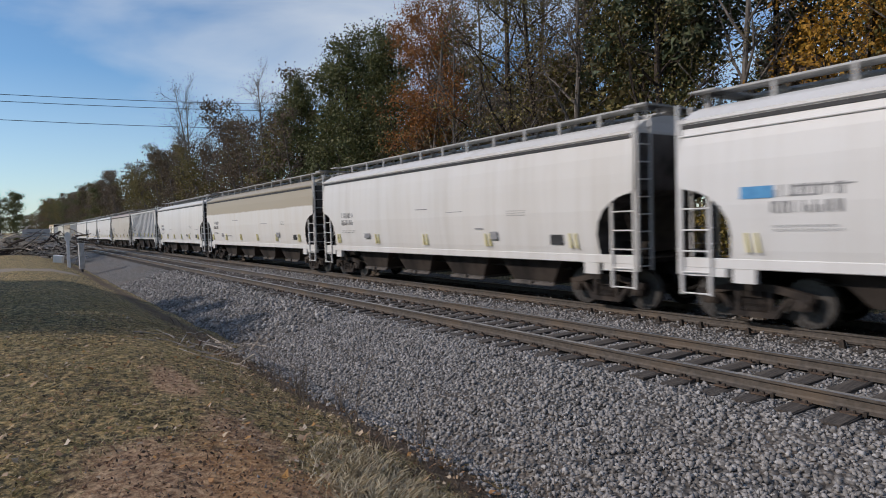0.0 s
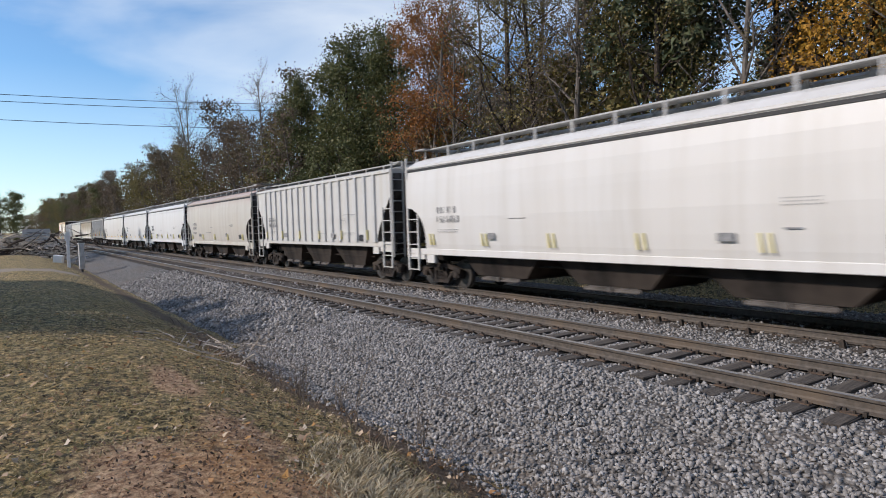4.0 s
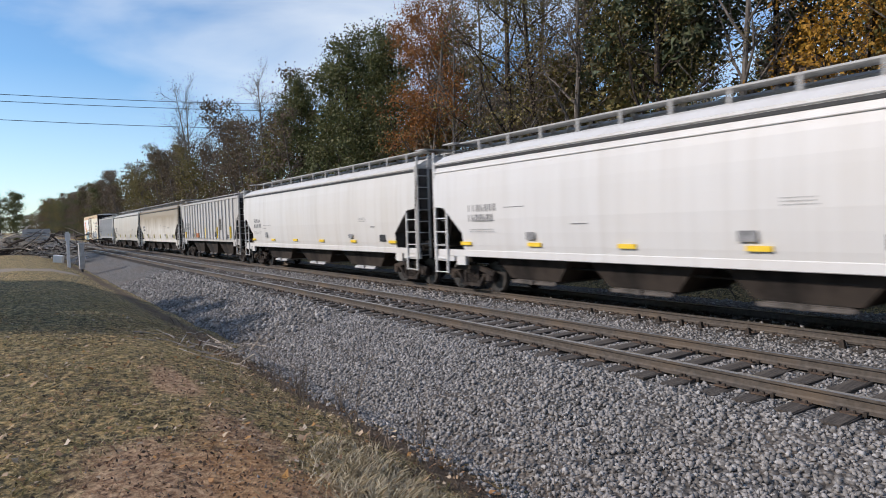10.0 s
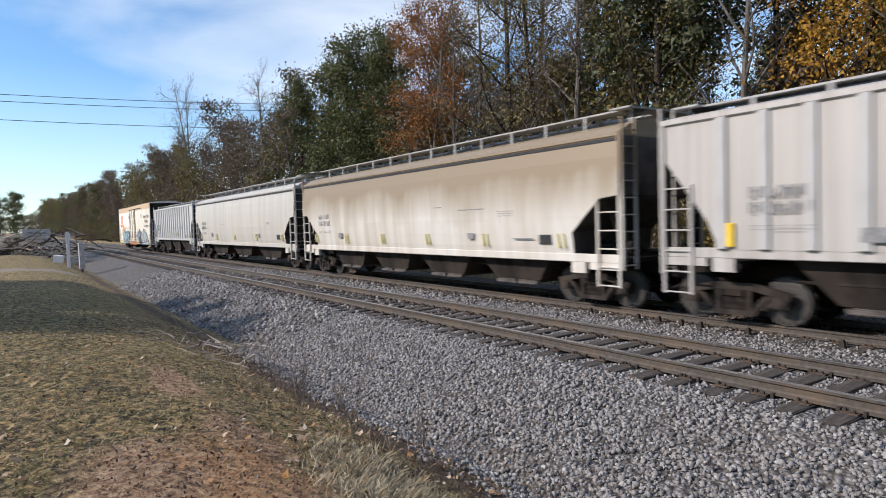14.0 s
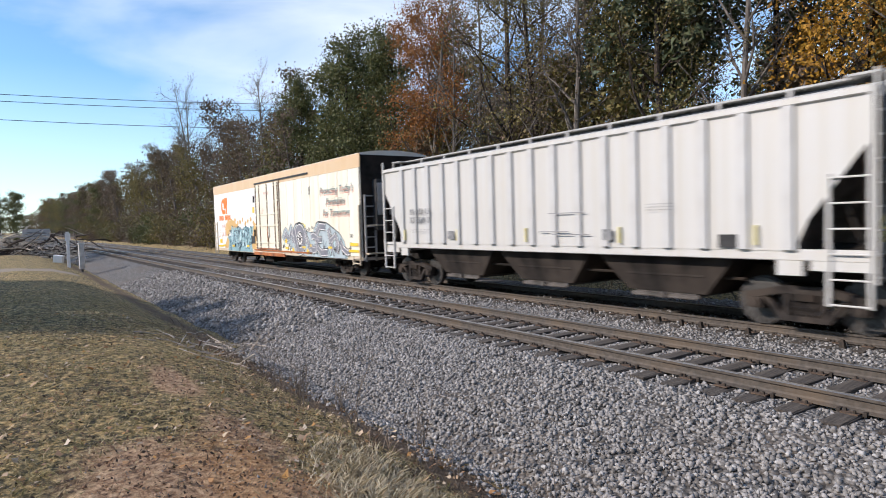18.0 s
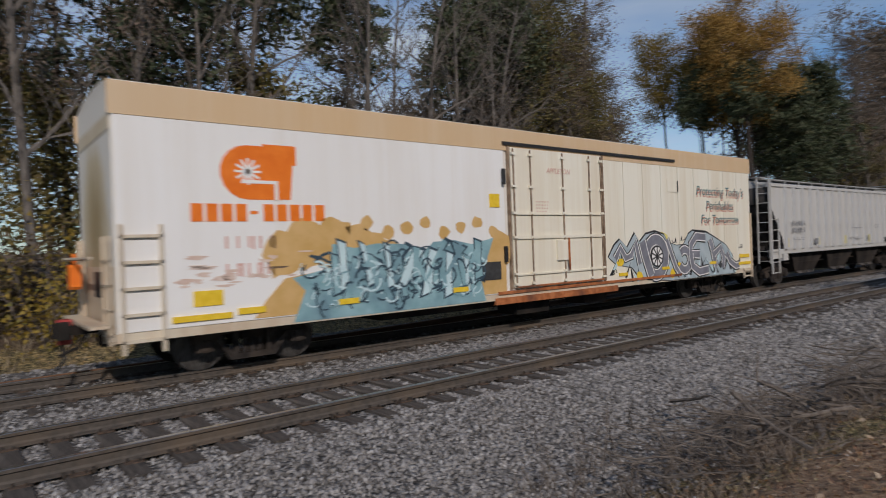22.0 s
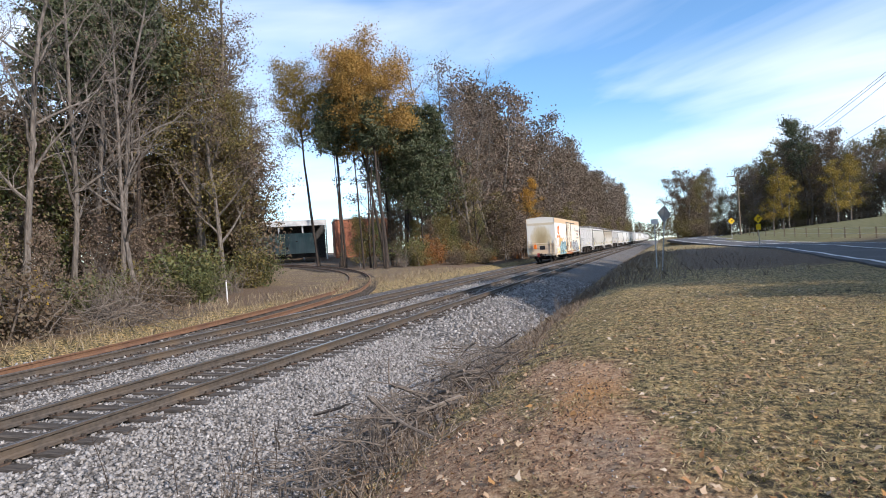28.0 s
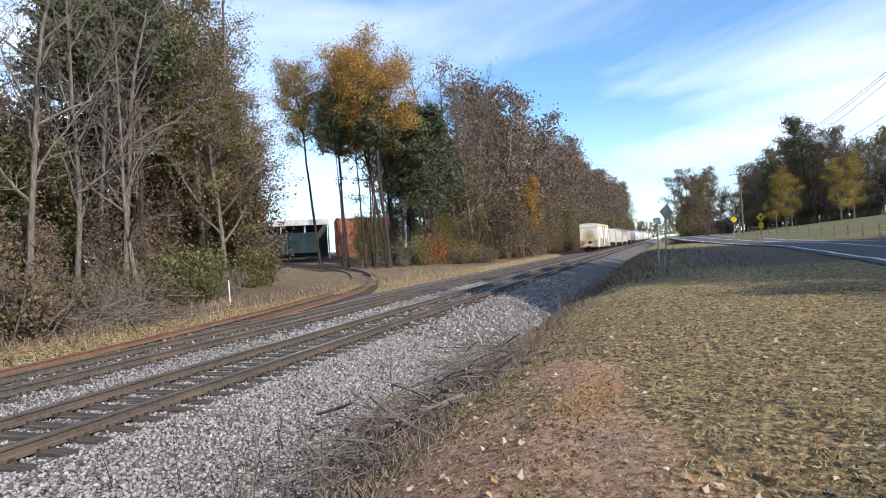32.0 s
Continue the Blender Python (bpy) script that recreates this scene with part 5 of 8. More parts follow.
# forward piece: big grey rings and wedges, black outlines, pale fills
plate("overspray", blob(15.1, 2.1, 0.55, 0.22), grained("yellow_spray", (0.72, 0.62, 0.12), (0.78, 0.7, 0.25), 3, 0.6, bumps=0), 0.001)
OUTER = [(12.64, 1.61), (12.93, 1.94), (13.2, 2.1), (13.54, 1.86), (13.93, 2.26), (14.17, 2.0), (14.5, 2.23), (15.0, 2.3), (15.49, 2.2), (15.67, 1.96), (16.18, 1.85), (16.58, 1.86), (16.9, 2.2), (17.15, 2.3), (17.98, 2.25),
         (18.42, 2.11), (19.3, 1.8), (19.75, 1.45), (19.95, 0.78), (17.4, 0.76), (15.8, 0.77), (14.6, 0.88), (14.03, 1.03), (13.75, 1.27), (13.0, 1.39)]
plate("graffiti_outline", [(16.5 + (a - 16.5) * 1.012, max(0.75, 1.5 + (b - 1.5) * 1.07)) for a, b in OUTER], M["black"], 0.003)
plate("graffiti_fill", OUTER, grained("pale_grey_spray", (0.34, 0.42, 0.46), (0.46, 0.53, 0.56), 3, 0.6, bumps=0), 0.005, "pale grey-blue ground of the graffiti letters")


def letter(points, w, lift):
    """A sprayed letter stroke: black edge, white line inside it, purple-grey body."""
    plate("letter_edge", stroke(points, w + 0.15), M["black"], lift)
    plate("letter_line", stroke(points, w + 0.07), P_WHITE, lift + 0.0012)
    plate("letter_stroke", stroke(points, w), GREYG, lift + 0.0024)


# dark gaps and yellow flecks between the letters
for k in range(46):
    cu_, cz_ = 12.9 + k * 0.165, GR.uniform(0.95, 1.75) - 0.35 * max(0, k * 0.165 - 6.2) / 2
    w_, h_, sl = GR.uniform(0.03, 0.09), GR.uniform(0.10, 0.28), GR.uniform(-0.22, 0.22)
    plate("graffiti_wedge", [(cu_ - w_ - sl, max(0.80, cz_ - h_)), (cu_ + w_ - sl, max(0.82, cz_ - h_)), (cu_ + sl, cz_ + h_)], (M["black"], LIGHTG, DARKG, LIGHTG, M["black"])[k % 5], 0.0065 + 0.0003 * (k % 5))
for cu_, cz_ in ((14.1, 1.0), (15.9, 0.98), (16.3, 1.2), (13.2, 1.45)):
    plate("yellow_fleck", blob(cu_, cz_, 0.17, 0.13, 8), M["yellow_mark"], 0.0085)
letter([(12.95, 1.55), (13.2, 1.86), (13.45, 1.55), (13.72, 1.62), (13.95, 2.0), (14.15, 1.35)], 0.17, 0.010)
letter(arc(15.0, 1.52, 0.52, -1.9, 2.9, 16, 1.05), 0.30, 0.0125)
letter([(14.28, 2.02), (14.45, 1.55), (14.72, 0.98)], 0.30, 0.014)
letter([(15.62, 2.05), (15.85, 1.60), (16.1, 1.15), (16.35, 0.92)], 0.14, 0.0125)
letter(arc(16.62, 1.38, 0.33, -2.6, 2.3, 12, 1.0), 0.22, 0.0145)
letter([(17.95, 2.08), (17.35, 2.12), (17.02, 1.85), (17.0, 1.55), (17.55, 1.52)], 0.22, 0.0165)
letter([(17.0, 1.55), (17.1, 1.15), (17.5, 0.95), (18.1, 1.0)], 0.22, 0.0185)
letter([(18.25, 2.0), (18.45, 1.55), (18.6, 1.05)], 0.20, 0.0145)
letter([(18.5, 1.5), (18.95, 1.72), (19.15, 1.35), (19.05, 1.0)], 0.18, 0.0165)
letter([(19.35, 1.5), (19.6, 1.2), (20.0, 1.02), (20.25, 1.05)], 0.17, 0.0145)
plate("graffiti_ring", blob(15.05, 1.55, 0.34, 0.34, 18, 0.02), M["black"], 0.020)
plate("graffiti_ring", blob(15.05, 1.55, 0.29, 0.29, 18, 0.02), P_WHITE, 0.0212)
for k in range(5):
    a = 0.3 + k * math.pi / 5
    plate("graffiti_line", stroke([(15.05 - 0.29 * math.cos(a), 1.55 - 0.29 * math.sin(a)), (15.05, 1.55), (15.05 + 0.29 * math.cos(a), 1.55 + 0.29 * math.sin(a))], 0.045), M["black"], 0.0225)
plate("graffiti_tag", blob(18.9, 1.12, 0.12, 0.12, 4, 0.0), M["dark_steel"], 0.024)
for uu, z in ((16.0, 2.02), (16.45, 2.08), (12.75, 1.18), (20.3, 1.72)):
    for k in range(3):
        a0 = GR.uniform(0, TAU)
        plate("signature_stroke", stroke(arc(uu + 0.09 * k, z, 0.07, a0, a0 + 2.6, 6), 0.018), M["black"], 0.009)
# scuffed and rust-bled paint low on the rear half
P_SCUFF = grained("scuffed_red_primer", (0.60, 0.42, 0.34), (0.74, 0.62, 0.54), 5, 0.7, bumps=0)
for k in range(26):
    plate("paint_scuff", blob(1.1 + GR.uniform(0, 1) ** 1.4 * 2.2, GR.uniform(1.5, 2.1), GR.uniform(0.05, 0.22), GR.uniform(0.015, 0.05), 9, 0.5), P_SCUFF, 0.0004 * (k % 4))
CARS.append((reefer, RL / 2, RL / 2 - 2.45))
# more lines over both pieces: jagged strokes, fills and highlights
for k in range(22):
    cu_, cz_ = 3.95 + k * 0.178, 1.62 + 0.18 * math.sin(k * 1.9)
    w_, h_, sl = GR.uniform(0.08, 0.16), GR.uniform(0.30, 0.52), GR.uniform(-0.26, 0.26)
    ring = [(cu_ - w_ - sl, max(0.95, cz_ - h_)), (cu_ + w_ * 0.6 - sl, max(0.95, cz_ - h_ * 0.85)), (cu_ + w_ * 0.5, cz_), (cu_ + w_ + sl, cz_ + h_ * 0.85), (cu_ - w_ * 0.4 + sl, cz_ + h_), (cu_ - w_ * 0.6, cz_ + 0.05)]
    mid_u, mid_z = sum(p[0] for p in ring) / 6, sum(p[1] for p in ring) / 6
    plate("spray_outline", [(mid_u + (p - mid_u) * 1.3, max(0.92, mid_z + (q - mid_z) * 1.1)) for p, q in ring], DARKG, 0.0145 + 0.0002 * (k % 5))
    plate("spray_letter", ring, (TEALG, LIGHTG, TEALG)[k % 3], 0.0165 + 0.0003 * (k % 4))
for k in range(12):
    uu, z, a0 = 4.1 + k * 0.33, GR.uniform(1.2, 1.9), GR.uniform(0, TAU)
    plate("spray_line", stroke(arc(uu, z, GR.uniform(0.12, 0.24), a0, a0 + GR.uniform(1.5, 3.0), 7, 1.1), 0.045), DARKG if k % 2 else LIGHTG, 0.0185 + 0.0003 * (k % 3))
for k in range(70):
    cu_, cz_, a0 = GR.uniform(3.3, 7.8), GR.uniform(0.95, 2.0), GR.uniform(0, TAU)
    plate("spray_line", stroke(arc(cu_, cz_, GR.uniform(0.07, 0.22), a0, a0 + GR.uniform(1.2, 3.2), 7, GR.uniform(0.7, 1.3)), GR.uniform(0.02, 0.05)), (DARKG, LIGHTG, DARKG, TEALG)[k % 4], 0.0200 + 0.0003 * (k % 6))
# ---- trees ----
def leaf_cards(rng, centres, spread, size, per, flat=0.0, long=1.0):
    """Small leaves round each centre: triangles turned every way."""
    size, per = size * 0.80, max(1, int(per * 1.35))
    c = np.repeat(np.asarray(centres), per, axis=0)
    n = len(c)
    c = c + rng.normal(0, 1, (n, 3)) * np.asarray(spread)
    a = rng.normal(0, 1, (n, 3))
    a /= np.linalg.norm(a, axis=1)[:, None]
    b = rng.normal(0, 1, (n, 3))
    b[:, 2] *= 1 - flat
    b -= (b * a).sum(1)[:, None] * a
    b /= np.linalg.norm(b, axis=1)[:, None] + 1e-9
    s = size * rng.uniform(0.55, 1.3, (n, 1))
    a, b = a * s * long, b * s * 0.66
    return np.stack([c - a, c + 0.7 * a + b, c + 0.5 * a - b], 1).reshape(-1, 3)


def bend_path(rng, p, d, length, segs, wander, lift=0.0):
    pts = [np.array(p, float)]
    d = np.array(d, float)
    for _ in range(segs):
        d = d + rng.normal(0, wander, 3) + np.array((0, 0, lift))
        d /= np.linalg.norm(d)
        pts.append(pts[-1] + d * length / segs)
    return np.array(pts), d


def skeleton_tree(rng, height, girth, first, limbs, twigs, spread, up, lean=0.03, fine=2, domed=False, lite=False):
    """Trunk, limbs and twigs of a broad-leaved tree; returns the wood mesh and the twig ends."""
    m = Mesh()
    trunk, _ = bend_path(rng, (0, 0, -0.3), (rng.normal(0, lean), rng.normal(0, lean), 1), height, 9, 0.045)
    rad = girth * (1 - np.linspace(0, 1, 10)) ** 0.8 + 0.015
    rad[0] *= 1.35
    m.tube(trunk, rad, 6 if lite else 8, 0, False)
    ends = []
    for k in range(limbs):
        f = first + (1 - first) * (k + rng.uniform(0, 0.8)) / limbs
        f = min(f, 0.97)
        i = f * 9
        p = trunk[int(i)] + (trunk[min(9, int(i) + 1)] - trunk[int(i)]) * (i % 1)
        az = k * 2.4 + rng.uniform(-0.5, 0.5)
        u = (f - first) / (1 - first)
        ln = spread * height * (0.45 + 0.75 * math.sin(math.pi * min(1, u * 0.8 + 0.12)) if domed else 1.08 - 0.75 * u) * rng.uniform(0.7, 1.15)
        d = (math.cos(az), math.sin(az), up * rng.uniform(0.6, 1.5))
        pts, dd = bend_path(rng, p, np.array(d) / np.linalg.norm(d), ln, 5, 0.13, 0.05)
        r0 = girth * (1 - f) * 0.6 + 0.02
        if lite:
            m.tube(pts[[0, 2, 5]], [r0, r0 * 0.6, 0.012], 3, 0, False)
        else:
            m.tube(pts, np.linspace(r0, 0.012, 6), 5, 0, False)
        ends.append(pts[-1])
        for j in range(twigs):
            q = pts[1 + int(rng.integers(0, 5))]
            t = dd + rng.normal(0, 0.75, 3)
            t[2] += 0.25
            tw, td = bend_path(rng, q, t / np.linalg.norm(t), ln * rng.uniform(0.25, 0.55), 3, 0.18, 0.04)
            if lite:
                m.tube(tw[[0, 3]], [r0 * 0.28 + 0.006, 0.005], 3, 0, False)
            else:
                m.tube(tw, np.linspace(r0 * 0.28 + 0.006, 0.005, 4), 3, 0, False)
            ends += [tw[-1], tw[-2]]
            for _ in range(fine):
                t2 = td + rng.normal(0, 0.7, 3)
                t2[2] += 0.2
                fw, _ = bend_path(rng, tw[1 + int(rng.integers(0, 3))], t2 / np.linalg.norm(t2), ln * rng.uniform(0.12, 0.3), 2, 0.2)
                m.tube(fw[[0, 2]] if lite else fw, [0.008, 0.003] if lite else [0.008, 0.006, 0.003], 3, 0, False)
                ends.append(fw[-1])
    return m, np.array(ends)


def broadleaf(name, label, seed, height, girth, bark, leaf, first=0.22, limbs=15, twigs=5, spread=0.30, up=0.7, per=9, size=0.16, keep=1.0, puff=0.45, fine=2, domed=False, lite=False):
    rng = np.random.default_rng(seed)
    wood, ends = skeleton_tree(rng, height, girth, first, limbs, twigs, spread, up, fine=fine, domed=domed, lite=lite)
    tree = thing(name, label, "tree", group="trees along the tracks")
    part("trunk", wood, M[bark], tree)
    if leaf:
        ends = ends[rng.uniform(0, 1, len(ends)) < keep]
        part("crown", soup("crown", leaf_cards(rng, ends, (puff * 0.85, puff * 0.85, puff * 0.6), size, per), 3, M[leaf]), None, tree)
    return tree


def pine(name, label, seed, height, girth, first=0.5, whorls=11, per=4, leaf="leaf_pine", spread=0.23):
    rng = np.random.default_rng(seed)
    m = Mesh()
    trunk, _ = bend_path(rng, (0, 0, -0.3), (rng.normal(0, 0.03), rng.normal(0, 0.03), 1), height, 9, 0.02)
    m.tube(trunk, girth * (1 - np.linspace(0, 0.93, 10)), 8, 0, False)
    ends = []
    for k in range(whorls):
        f = first + (0.99 - first) * (k + 0.3) / whorls
        i = f * 9
        p0 = trunk[int(i)] + (trunk[min(9, int(i) + 1)] - trunk[int(i)]) * (i % 1)
        for j in range(5):
            az = j * TAU / 5 + k * 0.7 + rng.uniform(-0.4, 0.4)
            ln = spread * height * (1.15 - 0.8 * (f - first) / (1 - first)) * rng.uniform(0.5, 1.1)
            pts, dd = bend_path(rng, p0, (math.cos(az), math.sin(az), rng.uniform(-0.1, 0.5)), ln, 4, 0.12, 0.08)
            m.tube(pts, np.linspace(girth * 0.28 * (1 - f) + 0.02, 0.01, 5), 4, 0, False)
            for q in pts[2:]:
                ends.append(q)
                for _ in range(2):
                    e = q + rng.normal(0, 0.16, 3) * ln
                    m.tube([q, e], [0.012, 0.006], 3, 0, False)
                    ends.append(e)
    for k in range(5):
        z = rng.uniform(0.2, first) * height
        az = rng.uniform(0, TAU)
        m.tube([(0, 0, z), (math.cos(az) * 0.9, math.sin(az) * 0.9, z + 0.1)], [0.03, 0.01], 4, 0, False)
    tree = thing(name, label, "tree", group="trees along the tracks")
    part("trunk", m, M["bark_dark"], tree)
    part("crown", soup("crown", leaf_cards(rng, ends, (0.26, 0.26, 0.16), 0.17, per * 2, long=1.7), 3, M[leaf]), None, tree)
    return tree


def shrub(name, label, seed, height, leaf, stems=9, per=9, size=0.11, keep=1.0, wood="twig"):
    rng = np.random.default_rng(seed)
    m = Mesh()
    ends = []
    for k in range(stems):
        az = rng.uniform(0, TAU)
        d = np.array((math.cos(az) * rng.uniform(0.2, 0.8), math.sin(az) * rng.uniform(0.2, 0.8), 1.0))
        pts, dd = bend_path(rng, (rng.normal(0, 0.25), rng.normal(0, 0.25), -0.1), d / np.linalg.norm(d), height * rng.uniform(0.6, 1.1), 5, 0.16)
        m.tube(pts, np.linspace(0.03, 0.006, 6), 4, 0, False)
        for q in pts[1:]:
            ends.append(q)
            for _ in range(3):
                e = q + rng.normal(0, 0.2, 3) * height * 0.6
                e[2] = max(0.05, e[2])
                m.tube([q, e], [0.008, 0.003], 3, 0, False)
                ends.append(e)
    ob = thing(name, label, "shrub", group="undergrowth")
    part("stem", m, M[wood], ob)
    ends = np.array(ends)
    if leaf:
        ends = ends[rng.uniform(0, 1, len(ends)) < keep]
        part("foliage", soup("foliage", leaf_cards(rng, ends, (0.25, 0.25, 0.22), size, per), 3, M[leaf]), None, ob)
    return ob


PROTO = {
    "orange": broadleaf("maple_tree", "tall maple with thinning orange-brown leaves", 1, 19, 0.26, "bark_grey", "leaf_orange", 0.18, 18, 6, 0.27, 0.8, 26, 0.11, 1.0),
    "gold": broadleaf("hickory_tree", "tall hickory with golden autumn leaves", 2, 20, 0.28, "bark_dark", "leaf_gold", 0.24, 18, 6, 0.26, 0.8, 26, 0.11),
    "crest": broadleaf("hickory_tree", "tall hickory with a round golden crown high up", 14, 20, 0.16, "bark_dark", "leaf_bronze", 0.58, 24, 6, 0.165, 0.75, 52, 0.11, puff=0.5, domed=True),
    "amber": broadleaf("tulip_tree", "tall tree with a small amber-yellow crown", 13, 19, 0.15, "bark_dark", "leaf_amber", 0.62, 17, 6, 0.12, 0.8, 42, 0.10, 0.9, puff=0.55, domed=True),
    "yellow": broadleaf("poplar_tree", "poplar with olive-yellow leaves and grey trunk", 3, 18, 0.22, "bark_grey", "leaf_olive", 0.15, 18, 6, 0.22, 1.0, 24, 0.10, 1.0, fine=3),
    "olive": broadleaf("oak_tree", "oak with dull olive-brown leaves", 4, 18, 0.26, "bark_dark", "leaf_olive", 0.15, 18, 6, 0.28, 0.7, 20, 0.10, 0.62),
    "brown": broadleaf("red_oak_tree", "oak holding dry brown leaves", 5, 19, 0.26, "bark_dark", "leaf_brown", 0.15, 18, 6, 0.27, 0.7, 20, 0.10, 0.85),
    "russet": broadleaf("beech_tree", "thin tree with dry russet leaves", 6, 18, 0.20, "bark_grey", "leaf_dry", 0.2, 17, 6, 0.24, 0.9, 12, 0.085, 0.8, fine=3),
    "bare": broadleaf("bare_tree", "nearly leafless grey tree with many fine twigs", 7, 19, 0.14, "bark_grey", "leaf_dry", 0.25, 18, 8, 0.25, 1.0, 3, 0.07, 0.3, fine=4),
    "bare_b": broadleaf("bare_tree", "nearly leafless tree with pale upright branches", 8, 17, 0.12, "bark_grey", "leaf_dry", 0.2, 17, 8, 0.26, 1.2, 3, 0.07, 0.3, fine=4),
    "green": broadleaf("evergreen_oak", "dense dark green evergreen tree", 9, 17, 0.28, "bark_dark", "leaf_green", 0.08, 24, 6, 0.24, 0.6, 26, 0.14, puff=0.55, fine=2),
    "pine": pine("pine_tree", "tall pine with dark needles high on its trunk", 10, 22, 0.24, 0.50, 12, 7),
    "pine_b": pine("pine_tree", "tall slender pine with a high dark crown", 11, 20, 0.19, 0.38, 13, 7),
    "pine_d": pine("pine_tree", "tall pine with a rounded crown above a bare trunk", 15, 20, 0.2, 0.66, 9, 7, spread=0.17),
    "pine_c": pine("pine_tree", "pine with long bare trunk and open crown", 12, 23, 0.15, 0.70, 8, 6, spread=0.12),
}
for key, leaf, bark, hgt, per, keep, name, label in (
        ("f_brown", "leaf_brown", "bark_grey", 19, 17, 0.9, "distant_oak", "distant tree with dry brown leaves"), ("f_russet", "leaf_dry", "bark_grey", 18, 12, 0.8, "distant_beech", "distant tree with thin russet leaves"),
        ("f_olive", "leaf_olive", "bark_grey", 18, 17, 0.85, "distant_oak", "distant tree with olive leaves"), ("f_green", "leaf_green", "bark_dark", 17, 26, 1.0, "distant_evergreen", "distant dark green tree crown"),
        ("f_gold", "leaf_gold", "bark_dark", 19, 20, 1.0, "distant_hickory", "distant tree with golden leaves"), ("f_yellow", "leaf_yellow", "bark_grey", 18, 18, 0.9, "distant_poplar", "distant tree with yellow leaves"), ("f_orange", "leaf_orange", "bark_grey", 18, 16, 0.9, "distant_maple", "distant tree with orange-brown leaves"),
        ("f_pine", "leaf_pine", "bark_dark", 21, 24, 1.0, "distant_pine", "distant dark pine with high crown")):
    PROTO[key] = broadleaf(name, label, len(PROTO) + 31, hgt, 0.22, bark, leaf, 0.5 if key == "f_pine" else 0.12, 12, 5, 0.19 if key == "f_pine" else 0.25, 0.7, int(per * 1.3), 0.23, keep, puff=0.72, fine=0, lite=True)
PROTO["f_bare"] = broadleaf("distant_bare_tree", "distant nearly leafless grey tree", 61, 19, 0.2, "bark_grey", "leaf_dry", 0.12, 16, 6, 0.24, 1.0, 8, 0.17, 0.8, puff=0.6, fine=1, lite=True)
for key, leaf, per, seed in (("low_brown", "leaf_brown", 17, 71), ("low_olive", "leaf_olive", 17, 72), ("low_grey", "leaf_dry", 13, 73), ("low_green", "leaf_green", 16, 74)):
    PROTO[key] = broadleaf("understory_tree", {"low_brown": "low dense tree of dry brown leaves", "low_olive": "low dense tree with olive leaves", "low_grey": "low twiggy tree with faded leaves", "low_green": "low dense dark green tree"}[key], seed, 8, 0.07, "bark_grey", leaf, 0.03, 16, 4, 0.30, 0.9, per, 0.14, puff=0.5, fine=1, lite=True)
BUSH = {
    "green": shrub("green_bush", "dark green bush at the edge of the woods", 21, 2.2, "leaf_green", 10, 12, 0.10),
    "olive": shrub("olive_bush", "tangled olive bush at the edge of the woods", 22, 2.6, "leaf_olive", 9, 10, 0.095),
    "yellow": shrub("yellow_bush", "bush with yellow autumn leaves", 23, 2.4, "leaf_yellow", 9, 12, 0.08, keep=0.6),
    "brown": shrub("brown_bush", "bush of dry brown leaves and twigs", 24, 2.0, "leaf_brown", 11, 8, 0.09),
    "bare": shrub("bare_thicket", "leafless grey thicket of thin stems", 25, 2.6, None, 16),
    "red": shrub("russet_bush", "small bush with rust-red leaves", 26, 1.8, "leaf_orange", 9, 14, 0.08),
}
USED = set()


def plant(table, key, x, y, scale=1.0, turn=None, dz=0.0):
    src = table[key]
    turn = (x * 37.7 + y * 91.3) % 360 if turn is None else turn
    m = pose(x, y, float(gz(x, y)) + dz, 0, 0, turn) @ Matrix.Scale(scale, 4)
    if (id(table), key) not in USED:
        USED.add((id(table), key))
        src.matrix_basis = m
        return src
    c = copy_thing(src, Matrix.Identity(4))
    c.matrix_basis = m
    return c


def along(px_side, x, back):
    return float(ty(x)) + back


TR = random.Random(11)
